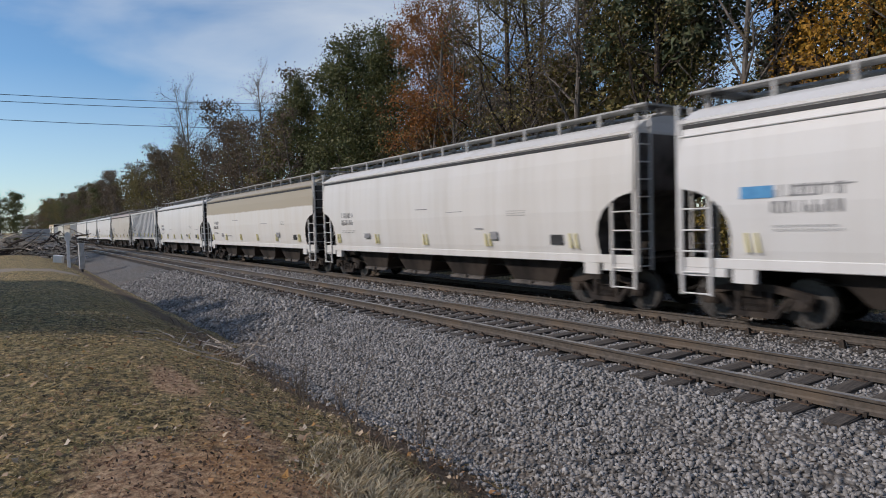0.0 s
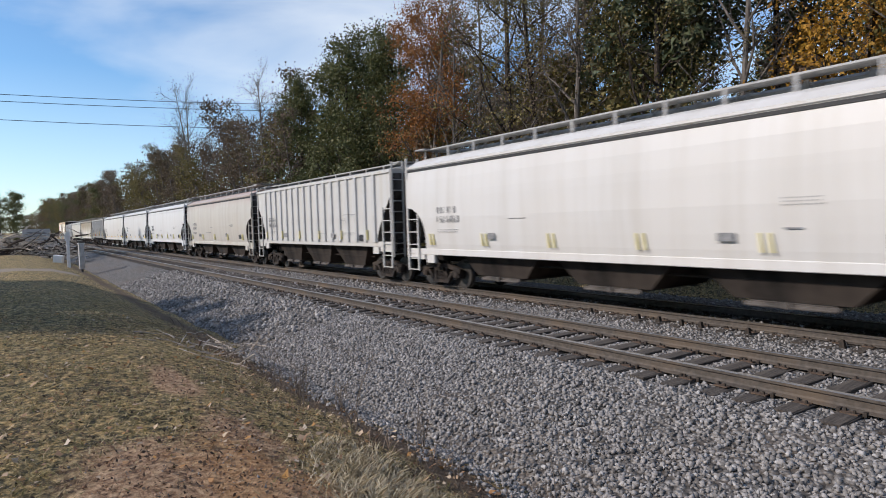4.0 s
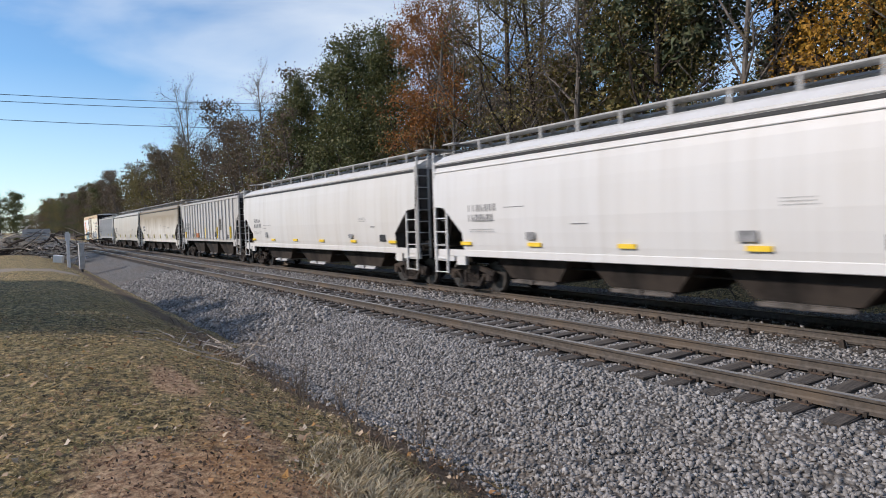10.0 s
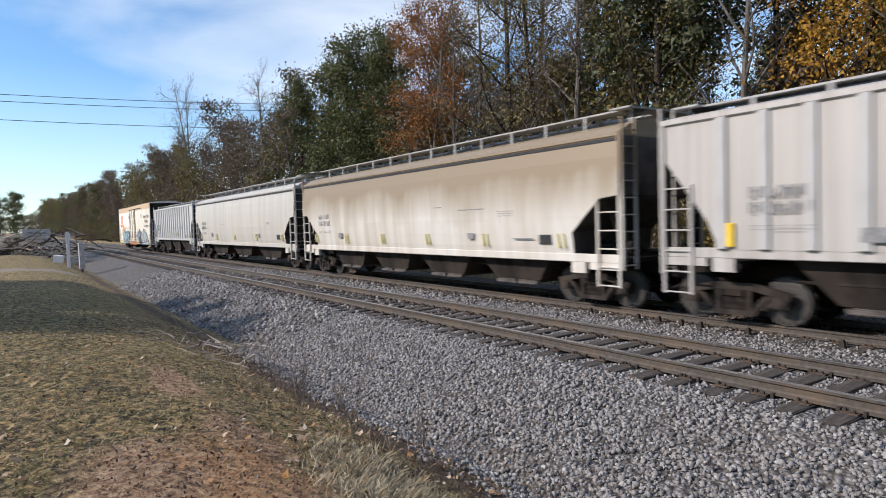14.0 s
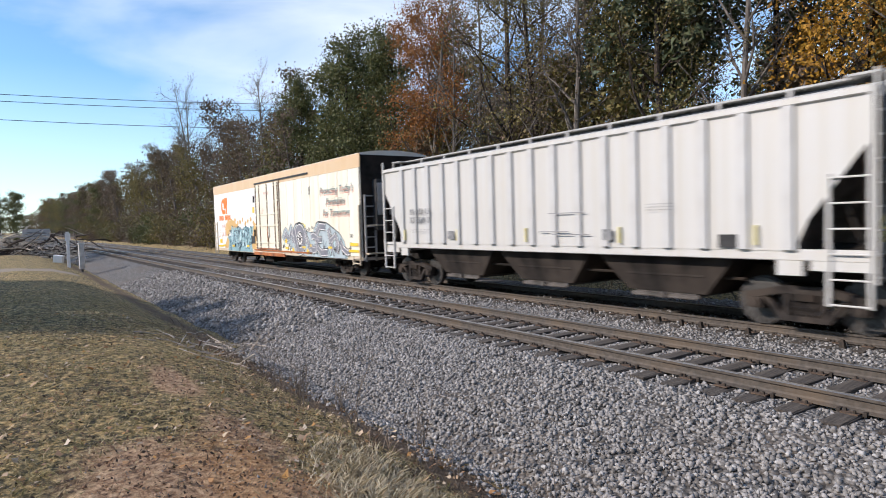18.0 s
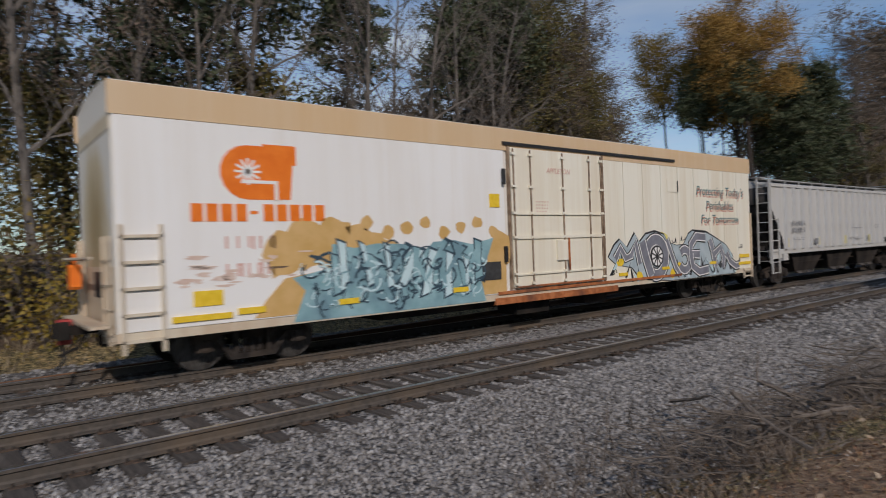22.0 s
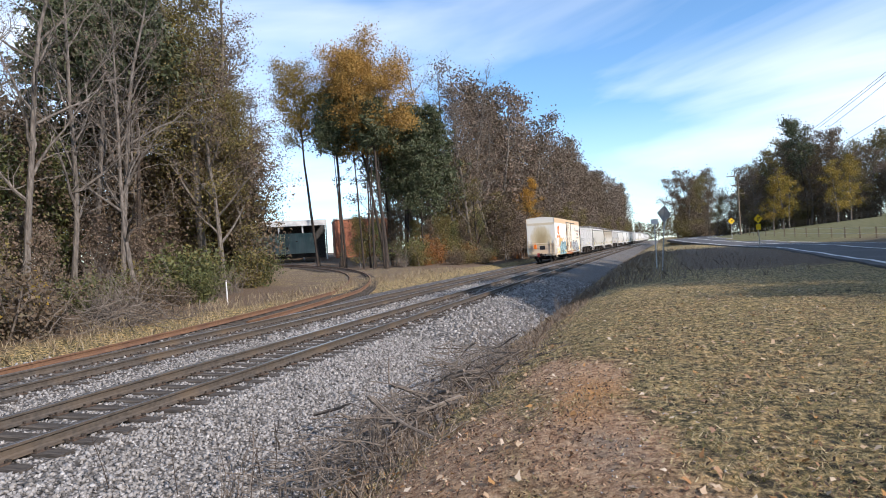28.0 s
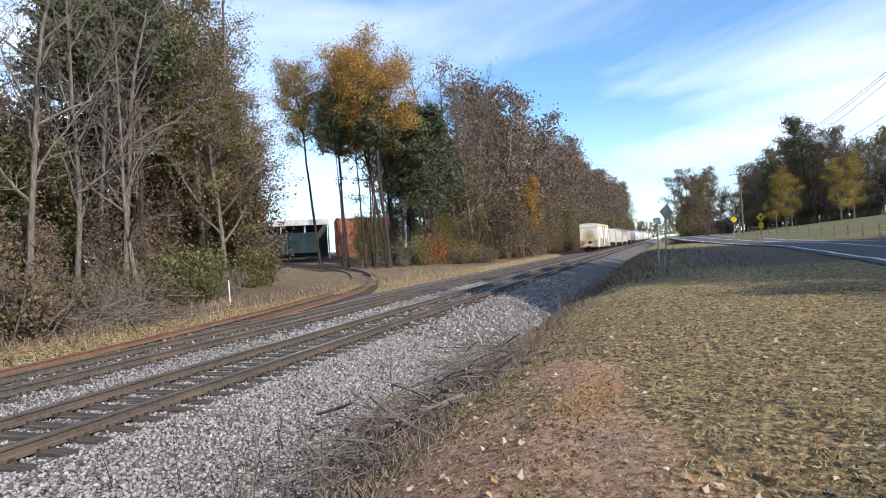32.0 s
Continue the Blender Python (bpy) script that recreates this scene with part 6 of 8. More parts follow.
# the woods beyond the tracks, first those that stand out, then the rest in rows
SOLO = [
    # behind the passing cars, seen past the roofs
    ("green", -58.5, 16.5, 0.93), ("green", -53.5, 17.0, 0.98), ("green", -48.0, 17.0, 1.02), ("green", -43.8, 17.5, 1.0), ("green", -51, 21, 1.0), ("bare", -108, 17, 1.36), ("bare_b", -102, 16, 1.4), ("bare", -70.5, 17, 1.02), ("bare_b", -66, 16.0, 1.08), ("bare", -75, 18, 1.0),
    ("orange", -35.5, 16.0, 0.98), ("orange", -38, 19, 0.9), ("russet", -31, 17, 1.0), ("bare_b", -33, 15.5, 1.0), ("olive", -27.5, 16.0, 1.05), ("russet", -29, 19, 1.05), ("olive", -25, 16.4, 0.95), ("olive", -23, 18.5, 1.0),
    ("pine", -20.5, 19.5, 0.95), ("russet", -21.5, 15.2, 0.95), ("pine_b", -17.8, 18.0, 1.0), ("olive", -17.0, 15.5, 0.85), ("pine", -14.5, 21.0, 1.0), ("bare", -13.5, 16, 1.0),
    ("gold", -10.8, 17.5, 0.95), ("gold", -8.0, 19.5, 1.0), ("yellow", -6.2, 16.0, 0.95), ("bare_b", -4.2, 15.5, 1.05), ("pine_b", -3.0, 20, 1.0), ("brown", -1.5, 17.5, 1.0), ("pine", 0.8, 21, 1.0),
    ("bare", 2.0, 15.0, 1.05), ("pine_c", 3.6, 19, 0.95), ("russet", 4.6, 16.2, 0.95), ("pine_b", 6.4, 20, 1.0), ("bare_b", 7.8, 15.5, 1.0), ("bare", 9.4, 17.5, 1.1), ("pine", 10.5, 21.5, 1.02),
    # left of the spur
    ("bare_b", 13.2, 15.6, 0.95), ("pine_d", 16.5, 20.5, 0.8), ("bare", 15.3, 16.2, 1.0), ("bare", 18.5, 17.4, 0.98), ("bare", 19.5, 21.5, 1.0), ("bare_b", 22.0, 19.0, 1.05), ("bare", 24.5, 18.6, 0.98), ("bare_b", 23.4, 16.6, 0.9),
    ("pine_d", 27.8, 21.0, 0.86), ("bare", 26.0, 22.0, 1.12), ("pine_d", 25.8, 23.0, 0.84), ("bare_b", 29.5, 22.5, 0.98), ("pine_d", 30.0, 23.2, 0.9), ("pine_b", 28.5, 27.0, 0.95), ("bare_b", 31.5, 25.0, 0.95), ("yellow", 33.2, 20.8, 1.22), ("russet", 36.2, 22.2, 1.25), ("olive", 34.8, 24.2, 1.05), ("russet", 37.8, 24.6, 1.12), ("pine_b", 31.2, 26.2, 1.0), ("bare_b", 39.6, 26.2, 1.05), ("pine", 35.8, 29.0, 1.0), ("yellow", 35.8, 19.6, 0.72), ("russet", 32.0, 18.2, 0.8), ("russet", 36.0, 20.0, 0.95), ("russet", 38.6, 21.6, 0.75), ("brown", 36.0, 22.4, 0.95),
    ("pine_c", 34.0, 27.5, 0.75), ("pine_c", 35.6, 28.5, 0.8), ("pine_c", 37.2, 27.6, 0.72), ("pine_c", 38.6, 29.4, 0.78), ("pine_c", 36.2, 31.0, 0.8), ("pine_c", 40.4, 30.6, 0.75), ("brown", 38.6, 22.6, 0.9), ("olive", 40.6, 24.2, 0.85),
    ("low_brown", 37.0, 20.8, 1.1), ("low_brown", 36.2, 19.4, 1.2), ("low_grey", 38.6, 22.6, 1.0), ("low_olive", 35.0, 22.4, 1.4), ("low_brown", 36.6, 25.6, 1.3), ("low_green", 39.0, 26.4, 1.3), ("low_brown", 41.2, 27.4, 1.25), ("low_grey", 33.4, 24.8, 1.3),
    # beyond the spur
    ("crest", 60.3, 20.0, 1.2), ("crest", 66.0, 22.5, 1.08), ("amber", 63.6, 30.2, 1.19), ("amber", 65.5, 28.4, 1.12), ("pine_c", 64.5, 24.8, 0.92), ("pine_c", 62.5, 22.4, 0.86), ("pine_c", 67.0, 25.2, 0.95), ("pine_c", 66.2, 28.0, 0.95), ("pine_c", 62.1, 25.8, 0.88), ("pine_c", 60.0, 21.4, 0.82), ("pine_c", 64.0, 22.0, 0.85), ("pine_c", 62.0, 26.0, 0.8),
    ("pine_b", 70.0, 21.5, 1.0), ("pine_b", 74.0, 20.0, 1.02), ("pine_b", 77.5, 21.0, 1.0), ("pine_b", 68.0, 18.8, 0.72), ("pine", 72.0, 24.5, 0.98),
    ("bare", 80.0, 21.0, 1.55), ("bare_b", 84.5, 20.0, 1.6), ("bare", 75.0, 26.0, 1.55), ("bare", 90.0, 18.5, 1.45), ("russet", 83.0, 17.2, 1.2), ("russet", 88.0, 19.5, 1.40), ("russet", 94.0, 18.2, 1.3), ("gold", 94.0, 12.4, 0.60), ("gold", 98.5, 13.0, 0.5), ("olive", 80.0, 15.5, 0.6), ("bare_b", 100.0, 17.5, 1.55),
]
for key, x, y, s in SOLO:
    plant(PROTO, key, x, y + float(ty(x)) * 0.3, s)
for row, (back, step) in enumerate(((24.5, 4.6), (31, 4.8), (40, 5.2))):
    x = -62.0 + row
    while x < 33 - row * 1.5:
        plant(PROTO, TR.choice(["f_bare", "f_russet", "f_bare", "f_olive"] if x > 13 else ["pine_b", "f_bare", "f_pine", "f_olive", "f_russet", "f_pine", "f_bare"] if row < 2 else ["f_pine", "f_olive", "f_brown", "f_bare"]), x, back + TR.uniform(-1.5, 1.5), TR.uniform(0.72, 0.95) * (0.6 if x > 13 else 0.74 if x > -38 else 0.9))
        x += step * TR.uniform(0.75, 1.25)
# receding line to the west
x = -57.0
while x > -420:
    for back in (15.0, 20.0):
        low = 0.84 + 0.16 * min(1.0, max(0.0, (-x - 60) / 70))
        key = TR.choice(["f_bare", "f_russet", "f_brown", "f_olive", "f_bare", "f_brown", "f_olive"])
        plant(PROTO, key, x + TR.uniform(-1.5, 1.5), float(ty(x)) + back + TR.uniform(-1, 1.5), low * TR.uniform(0.8, 1.05) * (1.08 if back > 15 else 0.9))
    x -= 4.0 + max(0, (-x - 60) * 0.022)
for k in range(44):
    x = -185 - k * 9.5
    plant(PROTO, ["f_olive", "f_brown", "f_green", "f_olive"][k % 4], x, float(ty(x)) + 12.5 + TR.uniform(0, 5), np.interp(x, [-600, -400, -185], [1.35, 1.1, 0.82]) * TR.uniform(0.9, 1.08))
for k in range(30):
    plant(PROTO, TR.choice(["f_brown", "f_olive", "f_bare"]), -425 - k * 13, 17 - k * 0.65 + TR.uniform(-1.5, 1.5), TR.uniform(0.95, 1.2))
# receding line to the east
x = 90.0
while x < 420:
    for back in (13.2, 17.2, 20.5):
        key = TR.choice(["f_bare", "f_russet", "f_brown", "f_bare", "f_russet", "f_bare", "f_brown"] if back > 15 else ["f_olive", "f_russet", "f_brown", "f_bare", "f_olive"])
        plant(PROTO, key, x + TR.uniform(-1.5, 1.5), float(ty(x)) + back + TR.uniform(-1, 1.5), TR.uniform(0.95, 1.15) * (0.55 if back < 15 else 1.38))
    x += 4.0 + max(0, (x - 82) * 0.014)
for k in range(34):
    plant(PROTO, ["f_brown", "f_olive", "f_bare"][k % 3], 665 + 12 * (k % 3), 16 - k * 1.8, TR.uniform(0.95, 1.15))
# tall trees behind the corner of the spur
for k in range(10):
    plant(PROTO, TR.choice(["f_pine", "f_russet", "f_bare", "f_bare", "f_brown"]), 93 + k * 2.0 + TR.uniform(-1, 1), 33 - k * 0.25 + TR.uniform(-2.5, 6), TR.uniform(1.0, 1.25))
# beyond the road, to the south-east: height of the woods by bearing
BEAR = [-0.55, -0.36, -0.30, -0.24, -0.209, -0.18, -0.149, -0.102, -0.085]
RISE = [0.11, 0.105, 0.110, 0.145, 0.160, 0.136, 0.116, 0.075, 0.065]


def wood(key, x, y, k=1.0):
    top = np.interp((y + 7.25) / x, BEAR, RISE) * x * k + 1.96
    plant(PROTO, key, x, y, max(0.3, (top - float(gz(x, y))) / 19.0))


for k in range(40):
    a = 0.56 * k / 39
    wood(["f_brown", "f_olive", "f_bare", "f_russet", "f_brown", "f_bare", "f_olive"][k % 7], 168 - 62 * a + TR.uniform(-5, 5), -25 - 62 * a + TR.uniform(-4, 4), TR.uniform(0.78, 1.02))
for k in range(22):
    a = 0.56 * k / 21
    wood(TR.choice(["f_brown", "f_bare", "f_bare", "f_olive"]), 182 - 60 * a + TR.uniform(-4, 4), -29 - 66 * a, TR.uniform(0.85, 1.05))
for x, y, k in ((140, -29.8, 0.72), (137, -31.0, 0.78), (134, -31.5, 0.66), (125, -37.5, 0.75)):
    wood("f_yellow", x, y, k)
wood("f_yellow", 131, -41.0, 0.85)
wood("f_pine", 150, -38.0, 1.0)
for k in range(15):
    plant(PROTO, ["f_brown", "f_olive", "f_brown", "f_brown", "f_bare"][k % 5], 205 + (k % 5) * 5, -14.5 - (k % 5) * 2.1 + TR.uniform(-1, 1) - (k // 5) * 0.8, TR.uniform(1.0, 1.15) * (1.0 - 0.07 * abs(k % 5 - 2)))
# far trees on the near side to the west
for k in range(14):
    plant(PROTO, TR.choice(["f_brown", "f_olive", "f_green"]), -150 - k * 8, -11.5 - (k % 3) * 3.0 - k * 0.15, 0.52 + 0.025 * k)
# trees on the bank behind, whose shade falls over the grass
for k in range(20):
    x = 13.5 + k * 1.5
    plant(PROTO, "f_green", x, -33.0 - 3.5 * (k % 2), 1.30 + 0.07 * math.sin(k * 1.7))
    plant(PROTO, "f_green", x + 1.0, -36.5 - 3.5 * (k % 2), 1.38 + 0.07 * math.cos(k * 1.7))
for x, y, s in ((-112.0, -7.9, 0.44), (-120.0, -7.6, 0.48), (-104.0, -9.2, 0.42), (-78.0, -19.5, 0.95), (-84.0, -20.5, 1.0), (-91.0, -21.0, 0.95)):
    plant(PROTO, "f_green", x, y, s)
for x, y, s in ((-25.0, -19.5, 0.64), (-28.5, -20.5, 0.68), (-21.5, -20.5, 0.60), (-33.0, -20.5, 0.66), (-26.8, -21.6, 0.68), (-23.2, -19.4, 0.60), (-30.6, -19.6, 0.64), (-19.6, -20.8, 0.58)):
    plant(PROTO, "green", x, y, s)
for k in range(7):
    plant(PROTO, "f_green", 3.5 + 1.5 * k, -34.0 - 2.5 * (k % 2), 0.86 + 0.05 * (k % 3))
# low trees that close the woods near the ground
LOW = ["low_brown", "low_olive", "low_grey", "low_olive", "low_grey"]
x = -60.0
while x < 12:
    plant(PROTO, TR.choice(LOW + ["low_green"]), x, 18.5 + TR.uniform(-1.5, 3.5) + float(ty(x)) * 0.3, TR.uniform(0.9, 1.4))
    x += TR.uniform(2.2, 3.4)
for k in range(26):
    x = 11 + k * 1.12
    y = np.interp(x, [11, 24, 31, 36, 40], [16.0, 18.2, 20.0, 22.0, 26.5])
    if k % 2:
        plant(PROTO, TR.choice(LOW), x, y + TR.uniform(0.8, 2.4), TR.uniform(0.35, 0.6))
    plant(PROTO, TR.choice(["low_brown", "low_green", "low_olive"]), x + 0.4, y + 5 + TR.uniform(-1, 2.5), TR.uniform(1.0, 1.25))
for k in range(18):
    x = 66 + k * 1.9
    y = np.interp(x, [66, 74, 84, 110], [24.5, 19.0, 16.6, 15.0])
    plant(PROTO, TR.choice(LOW + ["low_green"]), x, y + TR.uniform(0, 1.5), TR.uniform(0.55, 0.9))
    plant(PROTO, TR.choice(LOW + ["low_green"]), x + 11, y + 6 + TR.uniform(-1, 2), TR.uniform(1.3, 1.7) * (0.4 if k < 8 else 1.0))
x = 84.0
while x < 330:
    plant(PROTO, TR.choice(LOW + ["low_olive"]), x, 11.6 + TR.uniform(0, 1.4) + float(ty(x)), TR.uniform(0.8, 1.2))
    plant(PROTO, TR.choice(["low_brown", "low_olive", "low_green"]), x + 1, 20.0 + TR.uniform(0, 2) + float(ty(x)), TR.uniform(1.5, 1.9))
    x += 3.6 + (x - 84) * 0.05
for k in range(16):
    x = 176 - k * 3.6
    for back in (0, 9):
        plant(PROTO, TR.choice(["low_brown", "low_olive", "low_grey", "low_green"]), x + back, -26 - k * 2.6 - back * 0.6 + TR.uniform(-1, 1), TR.uniform(1.1, 1.5) * (1.0 + back * 0.06))
# tall unseen trees to the south, added to shade road and bank
for k in range(12):
    plant(PROTO, "f_green", 40 + k * 1.7, -39.0 - 3 * (k % 2), 1.35)
for k in range(9):
    plant(PROTO, TR.choice(["low_brown", "low_grey", "low_olive"]), 206 + k * 2.6, -13.5 - k * 1.1, TR.uniform(0.9, 1.3))
# undergrowth along the edge of the woods
x = -72.0
while x > -230:
    for back in (0.0, 2.5):
        plant(BUSH, TR.choice(["olive", "brown", "green", "brown", "bare"]), x + TR.uniform(-1, 1), 12.4 + back + TR.uniform(-0.6, 0.6) + float(ty(x)), TR.uniform(1.2, 2.0) * (1.0 if back < 1 else 1.4))
    x -= 3.0 + (-x - 72) * 0.02
x = -70.0
while x < 31:
    y = 12.2 + (max(0, x - 8) * 0.16 if x > 8 else 0)
    for back in (0.0, 2.4):
        key = TR.choice(["bare", "brown", "bare", "green", "brown", "olive"] if x > 8 else ["olive", "green", "bare", "brown", "brown", "bare", "olive"] if TR.random() < 0.9 else ["yellow"])
        plant(BUSH, key, x + TR.uniform(-0.8, 0.8), y + back + TR.uniform(-0.5, 0.5) + float(ty(x)), TR.uniform(0.7, 1.25) * (1.0 if back < 1 else 1.35) * (0.68 if x > 10 else 1.0))
    x += 1.9
for x, y in ((33, 17.4), (34.6, 18.0), (36.4, 19.2), (38.0, 20.6), (39.6, 22.4), (31.6, 19.5), (40.6, 24.5)):
    plant(BUSH, TR.choice(["olive", "green", "bare", "brown"]), x, y, TR.uniform(0.8, 1.2))
for k in range(46):
    a = k / 45
    plant(BUSH, TR.choice(["olive", "brown", "brown", "bare"]), 166 - 64 * a + TR.uniform(-3, 3), -25 - 62 * a + TR.uniform(-3, 3), TR.uniform(1.6, 2.6))
for k in range(14):
    plant(BUSH, TR.choice(["olive", "brown"]), 198 + (k % 7) * 4.5, -15 - (k % 7) * 1.7 - (k // 7) * 4, TR.uniform(1.6, 2.4))
x = 62.0
while x < 190:
    plant(BUSH, TR.choice(["olive", "green", "red", "bare", "brown"]), x, 13.5 + TR.uniform(-0.6, 2.5) + float(ty(x)) + max(0, 74 - x) * 0.35, TR.uniform(0.8, 1.3))
    x += 2.2
for key, x, y, s in (("green", 25.8, 15.6, 1.35), ("green", 28.6, 17.2, 1.0), ("green", 66.5, 18.8, 1.6), ("red", 70.5, 18.2, 1.8), ("brown", 14.5, 12.6, 1.3), ("bare", 11.5, 11.6, 1.2), ("bare", 19.6, 13.0, 1.0), ("bare", 17.8, 12.4, 0.9), ("yellow", 13.6, 14.2, 1.1)):
    plant(BUSH, key, x, y, s)
for table in (PROTO, BUSH):
    for key, ob in table.items():
        if (id(table), key) not in USED:
            for o in (*ob.children_recursive, ob):
                bpy.data.objects.remove(o)
# ---- the spur that curves off into the woods ----
def spur_line():
    """Points of the spur's centre line: along a turnout, then round a sharp left curve."""
    pts = []
    for x in np.arange(-6, 32.01, 2.0):
        pts.append((x, TRAIN_Y + float(ty(x)) + 5.094 * ((x + 6) / 38) ** 2))
    h = math.atan2(pts[-1][1] - pts[-2][1], 2.0)
    x, y = pts[-1]
    run = 0.0
    while run < 66:
        h += 1.5 / 52.64
        x, y = x + 1.5 * math.cos(h), y + 1.5 * math.sin(h)
        pts.append((x, y))
        run += 1.5
    return np.array(pts)


SPUR = spur_line()
SPUR_Z = np.array([float(tz(x)) + TRAIN_DZ for x, y in SPUR])
SPUR_Z = SPUR_Z + 1.83 * np.clip((np.arange(len(SPUR)) - 20) / 36.0, 0, 1.3)
# ---- rails and ties ----
RAIL = [(-0.075, -0.171), (0.075, -0.171), (0.075, -0.160), (0.022, -0.142), (0.009, -0.12), (0.009, -0.052), (0.034, -0.040), (0.036, -0.006), (0.030, 0.0), (-0.030, 0.0), (-0.036, -0.006), (-0.034, -0.040), (-0.009, -0.052), (-0.009, -0.12), (-0.022, -0.142), (-0.075, -0.160)]


def rail_mesh(name, pts, mats):
    """The rail's section run along points."""
    pts = np.asarray(pts, float)
    d = np.gradient(pts[:, :2], axis=0)
    d /= np.linalg.norm(d, axis=1)[:, None]
    n = np.stack([-d[:, 1], d[:, 0]], 1)
    k = len(RAIL)
    v = []
    for p, s in zip(pts, n):
        v += [(p[0] + s[0] * a, p[1] + s[1] * a, p[2] + b) for a, b in RAIL]
    f, mi = [], []
    for i in range(len(pts) - 1):
        for j in range(k):
            q = (j + 1) % k
            f.append((i * k + j, i * k + q, (i + 1) * k + q, (i + 1) * k + j))
            mi.append(1 if j in (7, 8, 9) else 0)
    m = Mesh().add(v, f)
    m.mi = mi
    return m.data(name, mats)


line_x = graded([(-420, -60, 8), (-60, 80, 2), (80, 501, 8)])


def track_thing(name, label, y0, dz, mats):
    tr = thing(name, label, "railway track", kind="structure")
    for off in (0.0, GAUGE):
        pts = np.stack([line_x, ty(line_x) + y0 + off, tz(line_x) + dz], 1)
        part("rail", rail_mesh("rail", pts, mats), None, tr)
    return tr


near_track = track_thing("near_track", "railway track with brown-sided rails on dark wooden ties", 0.0, 0.0, [M["rail"], M["rail_top"]])
far_track = track_thing("far_track", "railway track that carries the freight train", 4.349, TRAIN_DZ, [M["rail"], M["rail_top"]])
spur = thing("spur_track", "rusty spur track that curves off into the woods", "railway track", kind="structure")
sd = np.gradient(SPUR, axis=0)
sd /= np.linalg.norm(sd, axis=1)[:, None]
sn = np.stack([-sd[:, 1], sd[:, 0]], 1)
for off in (-0.7525, 0.7525):
    a = 12 if off < 0 else 0
    part("rail", rail_mesh("rail", np.column_stack([SPUR + sn * off, SPUR_Z])[a:], [M["rusty_rail"], M["rusty_rail"]]), None, spur)
# ---- shed, gondola and brick wall in the gap of the woods ----
SH = math.atan2(-0.85, 0.53)
shed = thing("loading_shed", "open-sided loading shed with a pale metal roof", "shed", at=pose(86.0, 47.5, float(gz(86.0, 47.5)) + 0.2, 0, 0, math.degrees(SH)))
part("roof", Mesh().prism([(-3.5, 5.5), (4.5, 6.1), (4.5, 6.35), (-3.5, 5.75)], -10, 5, "x"), M["shed_roof"], shed)
part("fascia", Mesh().box(-10, 5, -3.6, -3.45, 4.9, 5.75), M["shed_roof"], shed)
for x in np.arange(-9.5, 5.1, 3.6):
    part("post", Mesh().box(x - 0.12, x + 0.12, -3.3, -3.06, -0.6, 5.5), M["bare_steel"], shed)
part("back_wall", Mesh().box(-10, 5, 4.0, 4.2, -0.6, 6.0), M["dark_steel"], shed)
brick_house = thing("brick_building", "red brick industrial building behind the trees", "building", at=pose(91.5, 40.5, float(gz(91.5, 40.5)), 0, 0, math.degrees(SH)))
part("wall", Mesh().box(-2.5, 7.0, -3, 6, -0.8, 5.9), M["brick_wall"], brick_house)
part("parapet", Mesh().box(-2.6, 7.1, -3.1, 6.1, 5.9, 6.15), M["shed_roof"], brick_house)
part("window", Mesh().box(0.5, 2.4, -3.06, -2.98, 1.0, 2.8), M["drab_glass"], brick_house, "dark window")
gond = thing("covered_gondola", "weathered green railcar parked beside the shed", "railcar", at=pose(79.6, 45.2, float(gz(79.6, 45.2)) + 0.35, 0, 0, math.degrees(SH)))
part("body", Mesh().box(-8.5, 4.6, -1.5, 1.5, 0.9, 3.9), M["green_paint"], gond)
for x in np.arange(-8.2, 4.6, 1.15):
    part("rib", Mesh().box(x - 0.07, x + 0.07, -1.6, -1.5, 0.95, 3.85), M["green_paint"], gond)
lad = part("ladder", Mesh().box(-0.55, -0.48, -1.66, -1.6, 0.7, 3.8).box(0.05, 0.12, -1.66, -1.6, 0.7, 3.8), M["yellow_faded"], gond)
for z in np.arange(0.9, 3.8, 0.42):
    part("rung", Mesh().box(-0.55, 0.12, -1.67, -1.62, z - 0.03, z + 0.03), M["yellow_faded"], lad)
part("underframe", Mesh().box(-8.4, 4.5, -1.2, 1.2, 0.35, 0.9), M["grime"], gond)
# a short derail marker and a leaning stake beside the spur
for x, y, h, lean in ((49.5, 30.5, 1.5, 6), (25.0, 12.6, 1.25, -4), (53.0, 33.0, 0.9, 0)):
    st = thing("marker_stake", "thin pale marker stake beside the spur", "stake", at=pose(x, y, float(gz(x, y)) - 0.05, lean, 3, 0))
    part("shaft", Mesh().box(-0.022, 0.022, -0.022, 0.022, 0, h), M["sign_white"], st)

# ---- road ----
rxs = np.arange(5, 300, 2.5)
rys = np.interp(rxs, ROAD_X, ROAD_Y)
for _ in range(6):
    rys[1:-1] = (rys[:-2] + 2 * rys[1:-1] + rys[2:]) / 4
rd = np.gradient(np.stack([rxs, rys], 1), axis=0)
rd /= np.linalg.norm(rd, axis=1)[:, None]
rn = np.stack([-rd[:, 1], rd[:, 0]], 1)
rc = np.stack([rxs, rys], 1)
road_z = np.maximum(gz(rxs, rys + 3), np.maximum(gz(rxs, rys - 3), gz(rxs, rys))) + 0.06


